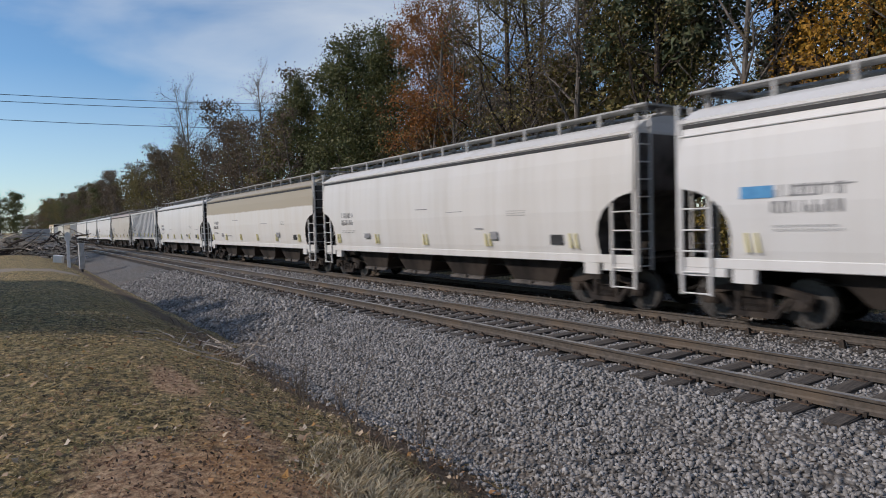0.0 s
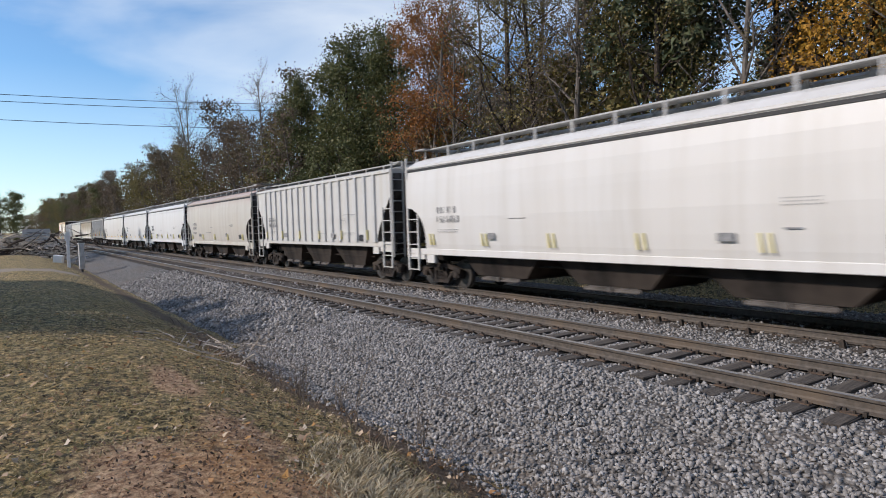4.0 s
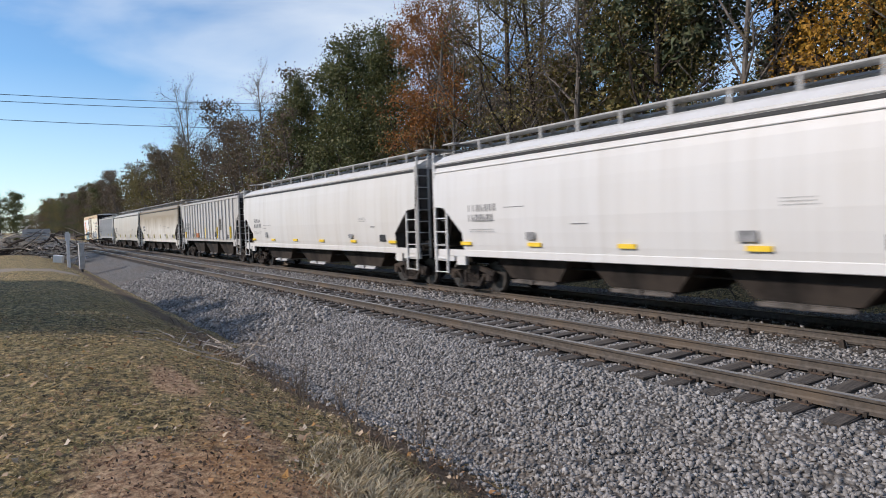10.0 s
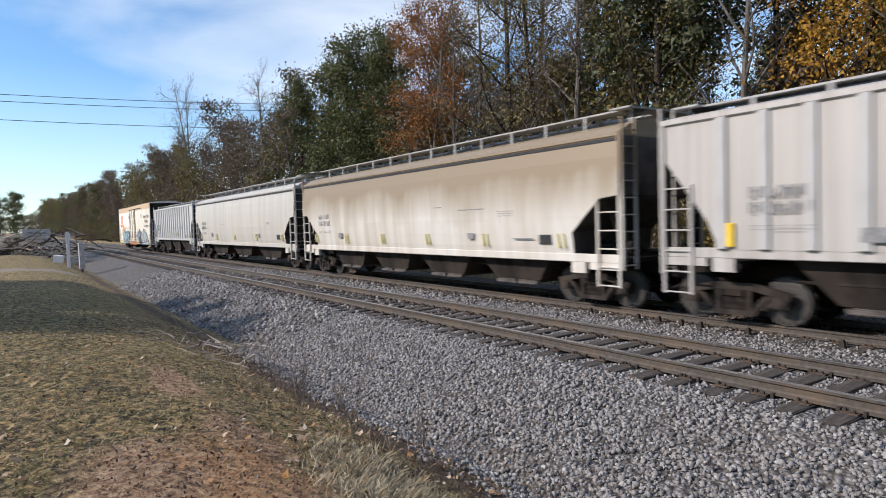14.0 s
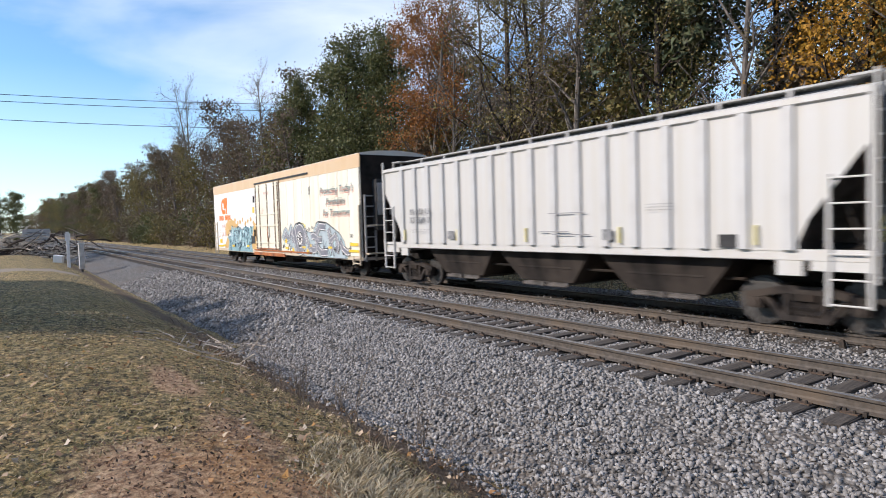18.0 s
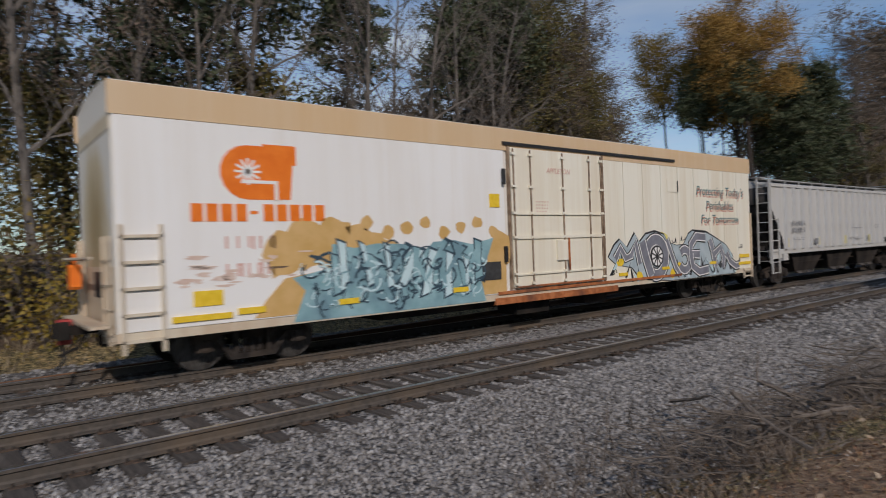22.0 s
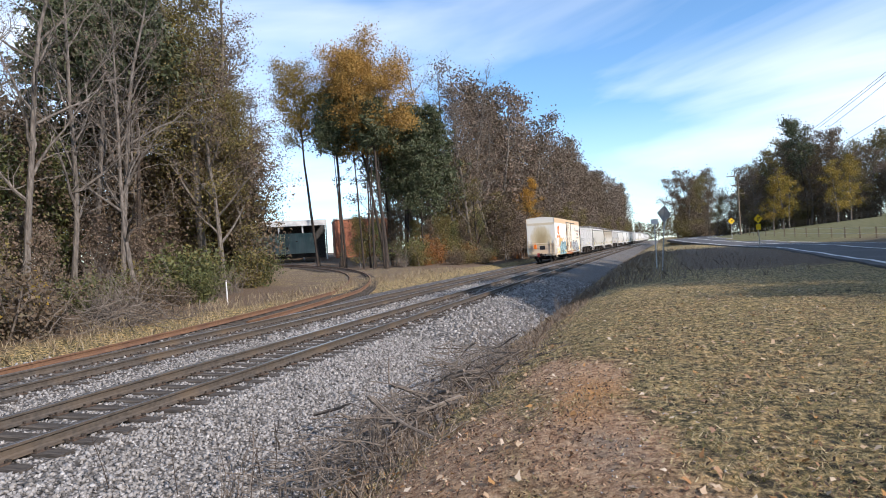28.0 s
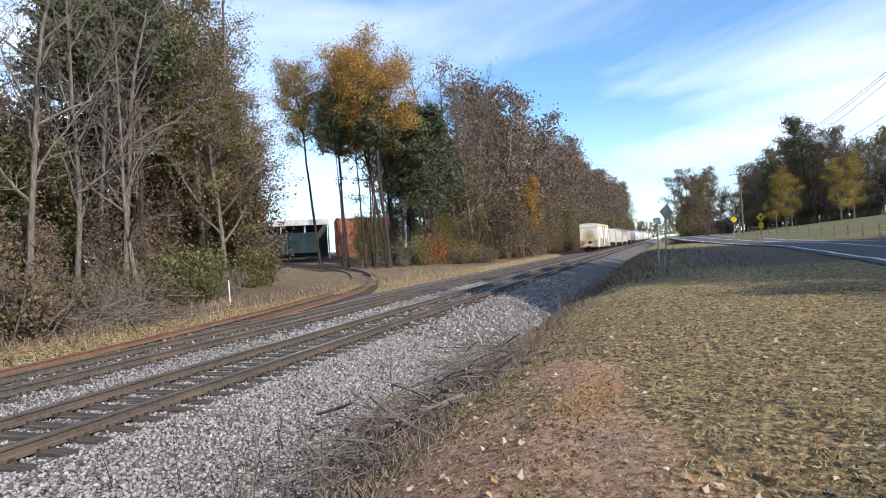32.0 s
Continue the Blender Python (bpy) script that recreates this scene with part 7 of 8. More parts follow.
def strip(a, b, lift, name, mat, parent=None, label=""):
    """A band along the road between two offsets from its middle."""
    v, f = [], []
    for p, nn, z in zip(rc, rn, road_z):
        for o in (a, b):
            q = p + nn * o
            v.append((q[0], q[1], z + lift - 0.012 * abs(o)))
    for o in (a, b):
        for p, nn, z in zip(rc, rn, road_z):
            q = p + nn * o
            v.append((q[0], q[1], z + lift - 0.012 * abs(o) - (0.35 if name == "road" else 0.003)))
    n = len(rc)
    for i in range(n - 1):
        f.append((2 * i, 2 * i + 2, 2 * i + 3, 2 * i + 1))
        f.append((2 * i, 2 * n + i, 2 * n + i + 1, 2 * i + 2))
        f.append((2 * i + 1, 2 * i + 3, 3 * n + i + 1, 3 * n + i))
    return part(name, Mesh().add(v, f), mat, parent, label)


road = strip(-3.9, 3.9, 0.0, "road", M["asphalt"])
tagged(road, "two-lane asphalt road that bends beside the tracks", "road", kind="structure")
strip(3.25, 3.45, 0.01, "edge_line", M["white_line"], road)
strip(-3.45, -3.25, 0.01, "edge_line", M["white_line"], road)
strip(-0.12, 0.12, 0.012, "centre_line", M["white_line"], road)


# ---- signs ----
def sign(name, label, x, y, h, size, shape, mat, turn, lean=0.0, plate_below=False, back=None):
    s = thing(name, label, "road sign", at=pose(x, y, float(gz(x, y)) - 0.05, 0, lean, turn))
    part("post", Mesh().prism([(-0.03, -0.03), (0.03, -0.03), (0.03, 0.0), (-0.03, 0.0)], 0, h + size * 0.4, "z"), M["galv"], s)
    r = size / 2
    ring = {"diamond": [(0, -r), (r, 0), (0, r), (-r, 0)], "square": [(-r, -r * 0.7), (r, -r * 0.7), (r, r * 0.7), (-r, r * 0.7)]}[shape]
    m = Mesh().prism([(a, h + b) for a, b in ring], -0.040, -0.034, "y")
    part("panel", m, mat, s)
    if shape == "diamond" and mat is M["sign_yellow"]:
        part("arrow", Mesh().prism([(-0.06 * size, h - 0.22 * size), (0.04 * size, h - 0.22 * size), (0.04 * size, h + 0.05 * size), (0.16 * size, h + 0.05 * size), (0.16 * size, h - 0.02 * size), (0.26 * size, h + 0.09 * size), (0.16 * size, h + 0.2 * size), (0.16 * size, h + 0.14 * size), (-0.06 * size, h + 0.14 * size)], -0.046, -0.041, "y"), M["black"], s)
    if plate_below:
        part("speed_plate", Mesh().prism([(-r * 0.5, h - r - 0.58), (r * 0.5, h - r - 0.58), (r * 0.5, h - r - 0.06), (-r * 0.5, h - r - 0.06)], -0.040, -0.034, "y"), M["sign_yellow"], s)
    return s


sign("curve_sign", "yellow diamond curve warning sign with plate below", 63.5, -16.2, 2.75, 0.85, "diamond", M["sign_yellow"], -75, plate_below=True)
sign("curve_sign", "small yellow diamond warning sign beside the road", 98.0, -17.6, 2.6, 0.95, "diamond", M["sign_yellow"], -80)
sign("warning_sign", "leaning diamond sign seen from its bare metal back", 32.0, -7.45, 2.85, 0.9, "diamond", M["sign_back"], 90 + 42, lean=-7.0)
sign("small_sign", "small white square sign on a thin post", 33.5, -7.2, 2.5, 0.36, "square", M["sign_white"], -86)


# ---- utility poles and wires ----
def pole(x, y, h, turn, arms=1, lamp=False, label="weathered wooden utility pole with crossarm"):
    p = thing("utility_pole", label, "utility pole", group="utility poles", at=pose(x, y, float(gz(x, y)) - 0.3, 0, 0, turn))
    part("shaft", Mesh().tube([(0, 0, 0), (0.02, 0, h * 0.5), (0.0, 0, h + 0.3)], [0.17, 0.14, 0.10], 10), M["pole_wood"], p)
    for k in range(arms):
        z = h - 0.25 - k * 1.5
        w = 1.7 if k == 0 else 1.1
        arm = part("crossarm", Mesh().box(-0.06, 0.06, -w, w, z - 0.06, z + 0.06), M["pole_wood"], p)
        for yy in (-w + 0.1, -0.4 * w, 0.4 * w, w - 0.1):
            part("insulator", Mesh().lathe([(0.03, z + 0.06), (0.05, z + 0.1), (0.03, z + 0.18)], 8, "z"), M["sign_back"], arm, at=pose(0, yy, 0))
    if lamp:
        part("lamp_arm", Mesh().tube([(0, 0, h - 2.6), (0, 0.9, h - 2.3), (0, 1.3, h - 2.35)], 0.03, 6), M["galv"], p)
        part("lamp_head", Mesh().lathe([(0.02, h - 2.3), (0.14, h - 2.4), (0.16, h - 2.55), (0.1, h - 2.62)], 10, "z"), M["galv"], p, at=pose(0, 1.35, 0))
    return p


POLES = [(41.5, -20.6, 10.6, 70), (114.0, -20.6, 10.5, 8), (190.0, -21.5, 10.5, 8), (228, -23, 10.0, 6)]
for i, (x, y, h, a) in enumerate(POLES):
    pole(x, y, h, a, 1 if i == 0 else 3 if i == 1 else 2, lamp=i == 0)


def wire(a, b, sag=0.8, r=0.016):
    a, b = np.array(a), np.array(b)
    k = np.linspace(0, 1, 15)[:, None]
    p = a + (b - a) * k
    p[:, 2] -= (4 * sag * k * (1 - k))[:, 0]
    ob = part("power_line", Mesh().tube(p, r, 5), M["cable"])
    return tagged(ob, "thin black overhead power line between poles", "power line", "power lines")


def tops(i, off, drop):
    x, y, h, a = POLES[i]
    c, s = math.cos(radians(a)), math.sin(radians(a))
    return (x - s * off, y + c * off, float(gz(x, y)) + h - 0.35 - drop)


for i in range(3):
    for off, drop in ((-1.2, 0), (0.5, 0), (1.2, 0), (0.1, 2.2)):
        wire(tops(i, off, drop), tops(i + 1, off, drop), 1.0)
for off, drop in ((-1.2, 0), (0.5, 0), (1.2, 0)):
    wire((-20, -48, 11.0 - drop), tops(0, off, drop), 1.2)
# lines across the tracks to the west
for z0, z1, dx in ((12.77, 14.07, 0.0), (12.33, 13.34, 0.4), (11.57, 11.57, -0.3)):
    wire((-60 + dx, -45, z0), (-60 + dx, 20, z1), 0.9, 0.025)
pole(-60, 20.3, 15.0, 90, 1)
pole(-60, -45.3, 12.6, 90, 1)

# ---- field fence beyond the road ----
fence = thing("field_fence", "low wooden post-and-wire fence round the field", "fence")
fx = np.arange(62, 112, 3.2)
fy = np.interp(fx, ROAD_X, ROAD_Y) - 7.5
for x, y in zip(fx, fy):
    part("post", Mesh().box(x - 0.05, x + 0.05, y - 0.05, y + 0.05, float(gz(x, y)) - 0.1, float(gz(x, y)) + 1.15), M["pole_wood"], fence)
for z in (0.45, 1.0):
    part("rail", Mesh().tube([(x, y, float(gz(x, y)) + z) for x, y in zip(fx, fy)], 0.012, 4), M["galv"], fence)
far_fence = thing("board_fence", "dark board fence along the foot of the woods", "fence")
fx = np.arange(96, 150, 2.4)
fy = -30 - 62 * (160 - fx) / 62 + 9
for x, y in zip(fx, fy):
    part("post", Mesh().box(x - 0.08, x + 0.08, y - 0.08, y + 0.08, float(gz(x, y)) - 0.1, float(gz(x, y)) + 1.3), M["pole_wood"], far_fence)
for z in (0.5, 0.9, 1.25):
    part("board", Mesh().tube([(x, y, float(gz(x, y)) + z) for x, y in zip(fx, fy)], 0.07, 4), M["pole_wood"], far_fence)

# ---- trackside things to the west ----
cab = thing("relay_cabinet", "grey metal relay cabinet beside the track", "cabinet", at=pose(-47.4, -4.0, float(gz(-47.4, -4.0)) + 0.1, 0, 0, 6))
part("body", Mesh().chamfer(-0.15, 0.15, -0.15, 0.15, 0.1, 1.75, 0.04), M["bare_steel"], cab)
part("roof", Mesh().box(-0.19, 0.19, -0.19, 0.19, 1.75, 1.82), M["bare_steel"], cab)
part("door", Mesh().box(0.15, 0.165, -0.12, 0.12, 0.2, 1.68), M["bare_steel"], cab)
part("leg", Mesh().box(-0.06, 0.06, -0.06, 0.06, -0.6, 0.1), M["dark_steel"], cab)
wp = thing("white_post", "white wooden milepost beside the track", "post", at=pose(-48.2, -4.7, float(gz(-48.2, -4.7)) - 0.1))
part("shaft", Mesh().chamfer(-0.09, 0.09, -0.09, 0.09, 0, 0.1, 0.02).box(-0.09, 0.09, -0.09, 0.09, 0.1, 2.5), M["sign_white"], wp)
part("plate", Mesh().box(0.09, 0.11, -0.16, 0.16, 1.9, 2.4), M["sign_white"], wp)
lp = thing("low_barrier", "low white timber barrier lying in the grass", "barrier", at=pose(-49.5, -5.25, float(gz(-49.5, -5.25)) + 0.05, 0, 8, 70))
part("beam", Mesh().chamfer(-0.28, 0.28, -0.2, 0.2, 0.05, 0.55, 0.03), M["sign_white"], lp)
board = thing("notice_board", "pale notice board on two posts by the crossing", "sign", at=pose(-72.0, -5.9, float(gz(-72.0, -5.9)) - 0.3, 0, 0, 4))
for yy in (-0.8, 0.8):
    part("post", Mesh().box(-0.05, 0.05, yy - 0.05, yy + 0.05, -0.2, 1.6), M["sign_back"], board)
part("panel", Mesh().box(0.05, 0.09, -1.15, 1.15, 1.3, 2.7), M["sign_back"], board)
for z in (1.62, 1.95, 2.28):
    part("text_bar", Mesh().box(0.09, 0.10, -0.75, 0.75, z, z + 0.14), M["ink"], board)


def brush_pile(name, label, x, y, rx_, ry_, h, n, mat, seed, thick=0.03):
    rng = np.random.default_rng(seed)
    ob = thing(name, label, "brush pile", at=pose(x, y, float(gz(x, y))))
    twigs = Mesh()
    for k in range(n):
        m = Mesh() if k < 14 else twigs
        c = np.array((rng.normal(0, rx_ / 2), rng.normal(0, ry_ / 2), rng.uniform(0.03, h) * rng.uniform(0.2, 1)))
        a = rng.uniform(0, TAU)
        ln = rng.uniform(0.4, 1.0) * (rx_ + ry_) * 0.5
        d = np.array((math.cos(a), math.sin(a), rng.normal(0, 0.25)))
        pts, _ = bend_path(rng, c - d * ln / 2, d, ln, 5, 0.16)
        pts[:, 2] = np.maximum(pts[:, 2], 0.01 + gz(x + pts[:, 0], y + pts[:, 1]) - float(gz(x, y)))
        r0 = thick * (rng.uniform(0.7, 1.1) if k < 14 else rng.uniform(0.3, 0.8))
        m.tube(pts, np.linspace(r0, r0 * 0.35, 6), 5)
        if k < 14:
            part("branch", m, mat, ob)
    if twigs.n:
        tagged(part("deadwood", twigs, mat, ob), kind="stuff")
    return ob


PALE = grained("bleached_wood", (0.34, 0.29, 0.24), (0.55, 0.49, 0.42), 8, 0.9)
brush_pile("brush_pile", "heap of bleached branches and logs near the crossing", -66, -8.0, 3.4, 4.2, 2.3, 120, PALE, 3, 0.11)
brush_pile("brush_pile", "heap of dark brown logs and limbs near the crossing", -65, -6.8, 3.0, 4.6, 1.7, 90, M["bark_dark"], 23, 0.12)
brush_pile("brush_pile", "heap of bleached branches near the crossing", -64, -5.2, 2.6, 1.8, 1.5, 60, PALE, 4, 0.09)
brush_pile("fallen_branches", "tangle of fallen grey branches at the ballast's foot", 9.4, -3.75, 2.8, 0.7, 0.6, 80, M["twig"], 5, 0.036)
brush_pile("fallen_branches", "tangle of thin dead stems at the ballast's foot", 7.0, -3.6, 2.4, 0.8, 0.5, 130, M["twig"], 15, 0.014)
brush_pile("fallen_branches", "tangle of thin dead stems beside the soil", 11.8, -4.0, 3.0, 0.9, 0.5, 130, M["twig"], 16, 0.016)
brush_pile("fallen_branches", "small heap of pale sticks on the grass", -12.2, -4.6, 1.4, 0.7, 0.25, 34, PALE, 6, 0.02)
brush_pile("fallen_branches", "tangle of bare branches at the edge of the woods", 18.5, 12.0 - 0.2, 4.2, 1.2, 1.4, 130, M["twig"], 7, 0.03)
brush_pile("fallen_branches", "dark sticks lying on the ballast", -9.6, -3.0, 0.6, 0.3, 0.12, 10, M["bark_dark"], 8, 0.03)
# ---- vegetation of the near bank ----
RG = np.random.default_rng(8)


def scatter(n, x0, x1, y0, y1, keep):
    x, y = RG.uniform(x0, x1, n), RG.uniform(y0, y1, n)
    k = RG.uniform(0, 1, n) < keep(x, y)
    return x[k], y[k]


def blades(x, y, h, w, lean):
    """Grass blades as narrow bent quads."""
    n = len(x)
    z = gz(x, y) - 0.005
    a = RG.uniform(0, TAU, n)
    hh = h * RG.uniform(0.5, 1.25, n)
    dx, dy = np.cos(a) * w, np.sin(a) * w
    b = RG.uniform(0, TAU, n)
    lx, ly = np.cos(b) * hh * lean * RG.uniform(0.3, 1.4, n), np.sin(b) * hh * lean * RG.uniform(0.3, 1.4, n)
    p = np.stack([x, y, z], 1)
    s = np.stack([dx, dy, np.zeros(n)], 1)
    mid_ = p + np.stack([lx * 0.4, ly * 0.4, hh * 0.6], 1)
    tip = p + np.stack([lx, ly, hh * 0.95], 1)
    return np.stack([p - s, p + s, mid_ + s * 0.8, tip, mid_ - s * 0.8], 1).reshape(-1, 3)


def short_blades(x, y, h, w, lean):
    """Very short blades, one narrow triangle each."""
    n = len(x)
    p = np.stack([x, y, gz(x, y) - 0.004], 1)
    a, b = RG.uniform(0, TAU, n), RG.uniform(0, TAU, n)
    hh = h * RG.uniform(0.4, 1.4, n)
    s = np.stack([np.cos(a), np.sin(a), np.zeros(n)], 1) * w
    tip = p + np.stack([np.cos(b) * hh * lean, np.sin(b) * hh * lean, hh * RG.uniform(0.3, 0.9, n)], 1)
    return np.stack([p - s, p + s, tip], 1).reshape(-1, 3)


def near_keep(x, y):
    d = np.hypot(x, y + 7.4)
    tuft = np.sin(31 * x + 3 * np.sin(13 * y)) * np.sin(27 * y + 2.5 * np.sin(17 * x)) + 0.7 * np.sin(9 * x + 2 * np.sin(5 * y)) * np.sin(8 * y + 2 * np.sin(6 * x))
    return np.clip(1.25 - bare_soil(x, y) * 1.5, 0.06, 1) * np.clip(7.0 / np.maximum(d, 3.0), 0.1, 1) * np.clip(0.45 + 0.9 * tuft, 0.03, 1)


x, y = scatter(420000, -22, 22, -14, -4.3, near_keep)
g = part("grass", soup("grass", short_blades(x, y, 0.055, 0.0075, 0.9), 3, M["grass"]))
tagged(g, "short dry grass mixed green and straw", "grass", kind="stuff")


def edge_keep(x, y):
    yy = y - ty(x)
    clump = 0.5 + 0.5 * np.sin(1.7 * x + 2.0 * np.sin(0.9 * x)) * np.cos(2.3 * y + x)
    return np.clip(1 - np.abs(yy + 4.25) / 0.85, 0, 1) * clump


x, y = scatter(62000, -20, 30, -5.4, -3.1, edge_keep)
k = (x > -1.0) | (RG.uniform(0, 1, len(x)) < 0.07)
g = part("tall_grass", soup("tall_grass", blades(x[k], y[k], 0.20, 0.0045, 0.75), 5, M["tangle"]))
tagged(g, "tangled grey-brown dead grass along the ballast's foot", "grass", kind="stuff")
x, y = scatter(9000, 10, 62, 9.6, 13.5, lambda x, y: 0.5 + 0.5 * np.sin(x * 1.1) * np.cos(y * 2))
x2, y2 = scatter(9000, -60, 10, 9.8, 12.5, lambda x, y: 0.6 + 0 * x)
x, y = np.concatenate([x, x2]), np.concatenate([y, y2])
g = part("verge_grass", soup("verge_grass", blades(x, y, 0.34, 0.012, 0.6), 5, M["straw"]))
tagged(g, "pale dry grass on the far verge", "grass", kind="stuff")
x, y = scatter(16000, 24, 75, -13, -3.4, lambda x, y: np.clip(1 - np.abs(y + 6.0 - 0.4 * np.sin(x)) / 3.2, 0.1, 1))
g = part("bank_grass", soup("bank_grass", blades(x, y, 0.30, 0.010, 0.8), 5, M["tangle"]))
tagged(g, "rank dead grass on the shaded bank", "grass", kind="stuff")


x, y = scatter(26000, -5.5, -1.0, -6.2, -4.6, lambda x, y: np.clip(1.2 - np.hypot((x + 3.0) / 2.2, (y + 5.35 + 0.12 * (x + 3)) / 0.62), 0, 1))
g = part("pale_grass", soup("pale_grass", blades(x, y, 0.085, 0.004, 1.3), 5, M["bleached"]))
tagged(g, "pale bleached grass beside the ballast", "grass", kind="stuff")


def weed(seed, h, n=5, mat="twig"):
    rng = np.random.default_rng(seed)
    m = Mesh()
    ends = []
    for k in range(n):
        d = np.array((rng.normal(0, 0.16), rng.normal(0, 0.16), 1.0))
        pts, _ = bend_path(rng, (rng.normal(0, 0.05), rng.normal(0, 0.05), -0.03), d / np.linalg.norm(d), h * rng.uniform(0.6, 1.1), 5, 0.06)
        m.tube(pts, np.linspace(0.006, 0.0025, 6), 4)
        for j in range(5):
            q = pts[2 + int(rng.integers(0, 4))]
            e = q + np.array((rng.normal(0, 0.09), rng.normal(0, 0.09), rng.uniform(0.02, 0.12))) * h * 1.4
            m.tube([q, e], [0.003, 0.0015], 3)
            ends.append(e)
    ob = thing("dead_weed", "dead brown weed with thin upright stalks", "weed", "weeds on the bank")
    part("stem", m, M[mat], ob)
    return ob


WEEDS = {k: weed(70 + k, h, n) for k, (h, n) in enumerate(((0.85, 3), (0.6, 6), (0.45, 8), (0.7, 4)))}
WEEDS[4] = weed(81, 0.85, 1, "bark_dark")
WEEDS[5] = weed(82, 0.8, 2, "bark_dark")
WR = random.Random(6)
SPOTS = [(4.9, -2.75), (5.3, -2.9), (5.55, -2.85), (4.2, -3.4), (3.9, -3.5), (6.6, -3.2), (6.9, -3.4), (7.4, -3.3), (7.9, -3.5), (8.3, -3.2), (8.9, -3.4), (5.9, -3.6), (5.0, -3.7), (7.2, -3.7)]
SPOTS += [(WR.uniform(3.2, 13), -3.75 + WR.uniform(-0.45, 0.4)) for _ in range(46)] + [(WR.uniform(-13, -2.5), -4.0 + WR.uniform(-0.5, 0.35)) for _ in range(15)]
SPOTS += [(WR.uniform(13, 30), -3.9 + WR.uniform(-0.5, 0.6)) for _ in range(40)]
NEAR_STALKS = [(6.2, -2.75, 5), (6.1, -2.3, 4), (5.4, -2.25, 4), (5.1, -1.6, 4), (6.35, -2.62, 4), (5.9, -3.3, 5), (7.2, -2.7, 4), (5.6, -3.0, 4), (4.9, -3.1, 5)]
for x, y, k in NEAR_STALKS:
    o = plant(WEEDS, k, x, y, WR.uniform(0.85, 1.2))
    o.location.z = float(bed_z(np.array(x), np.array(y))) if y > -3.3 else float(gz(x, y))
for x, y in SPOTS:
    z0 = max(float(gz(x, y)), float(bed_z(np.array(x), np.array(y))) if y > -3.3 else -9)
    k = WR.randrange(4)
    o = plant(WEEDS, k, x, y + float(ty(x)), WR.uniform(0.75, 1.2))
    o.location.z = z0

# fallen leaves
x, y = scatter(30000, -16, 20, -12, -3.6, lambda x, y: np.clip(0.42 + 0.4 * np.sin(1.3 * x + 1.7 * y) * np.sin(0.7 * x - 1.1 * y) + 0.3 * litter_and_shade(x, y), 0.05, 1) * np.clip(5.5 / np.hypot(x, y + 7.4), 0, 1))
n = len(x)
c = np.stack([x, y, gz(x, y) + 0.028], 1)
a = RG.uniform(0, TAU, n)
s = 0.013 + 0.036 * RG.uniform(0, 1, n) ** 2.5
u1 = np.stack([np.cos(a), np.sin(a), RG.normal(0, 0.35, n)], 1) * s[:, None]
v1 = np.stack([-np.sin(a), np.cos(a), RG.normal(0, 0.45, n)], 1) * (s * 0.7)[:, None]
leaf = np.stack([c - u1, c - 0.35 * u1 + 0.9 * v1, c + 0.1 * u1 + 0.45 * v1, c + 1.1 * u1, c + 0.1 * u1 - 0.45 * v1, c - 0.35 * u1 - 0.9 * v1], 1).reshape(-1, 3)
tagged(part("fallen_leaves", soup("fallen_leaves", leaf, 6, M["fallen"])), "scattered dry fallen leaves on the grass", "leaves", kind="stuff")

# ---- loose ballast stones ----
OCT = np.array([(1, 0, 0), (-1, 0, 0), (0, 1, 0), (0, -1, 0), (0, 0, 1), (0, 0, -1)], float)
OCT_F = np.array([(0, 2, 4), (2, 1, 4), (1, 3, 4), (3, 0, 4), (2, 0, 5), (1, 2, 5), (3, 1, 5), (0, 3, 5)])


def stones(x, y, z, size):
    n = len(x)
    v = OCT[None] * RG.uniform(0.6, 1.35, (n, 6, 1)) + RG.normal(0, 0.22, (n, 6, 3))
    q = RG.normal(0, 1, (n, 4))
    q /= np.linalg.norm(q, axis=1)[:, None]
    w, a, b, c = q.T
    rot = np.stack([1 - 2 * (b * b + c * c), 2 * (a * b - c * w), 2 * (a * c + b * w), 2 * (a * b + c * w), 1 - 2 * (a * a + c * c), 2 * (b * c - a * w), 2 * (a * c - b * w), 2 * (b * c + a * w), 1 - 2 * (a * a + b * b)], 1).reshape(n, 3, 3)
    v = np.einsum("nij,nkj->nki", rot, v) * (size * RG.uniform(0.6, 1.4, n))[:, None, None]
    v += np.stack([x, y, z], 1)[:, None]
    f = (OCT_F[None] + 6 * np.arange(n)[:, None, None]).reshape(-1, 3)
    return v.reshape(-1, 3), f


def tie_free(x, yy):
    """Between the ties only, where the stones lie deep."""
    k = np.abs(((x + 0.2475) % 0.495) - 0.2475)
    on_near = (yy > -0.55) & (yy < 2.05)
    return np.where(on_near & (k < 0.15), 0.0, 1.0)


X, Y, S = [], [], []
for x0, x1, y0, y1, dens, size in ((-14, 15, -3.35, -0.5, 520, 0.029), (-14, 15, -0.5, 2.1, 260, 0.028), (-14, 15, 2.0, 4.1, 210, 0.030), (-36, -14, -3.3, 4.0, 70, 0.05), (15, 40, -3.3, 4.0, 70, 0.05), (-14, 18, 4.1, 9.0, 25, 0.04)):
    n = int((x1 - x0) * (y1 - y0) * dens)
    x, yy = RG.uniform(x0, x1, n), RG.uniform(y0, y1, n)
    k = tie_free(x, yy) > 0.5
    X.append(x[k]); Y.append(yy[k]); S.append(np.full(k.sum(), size))
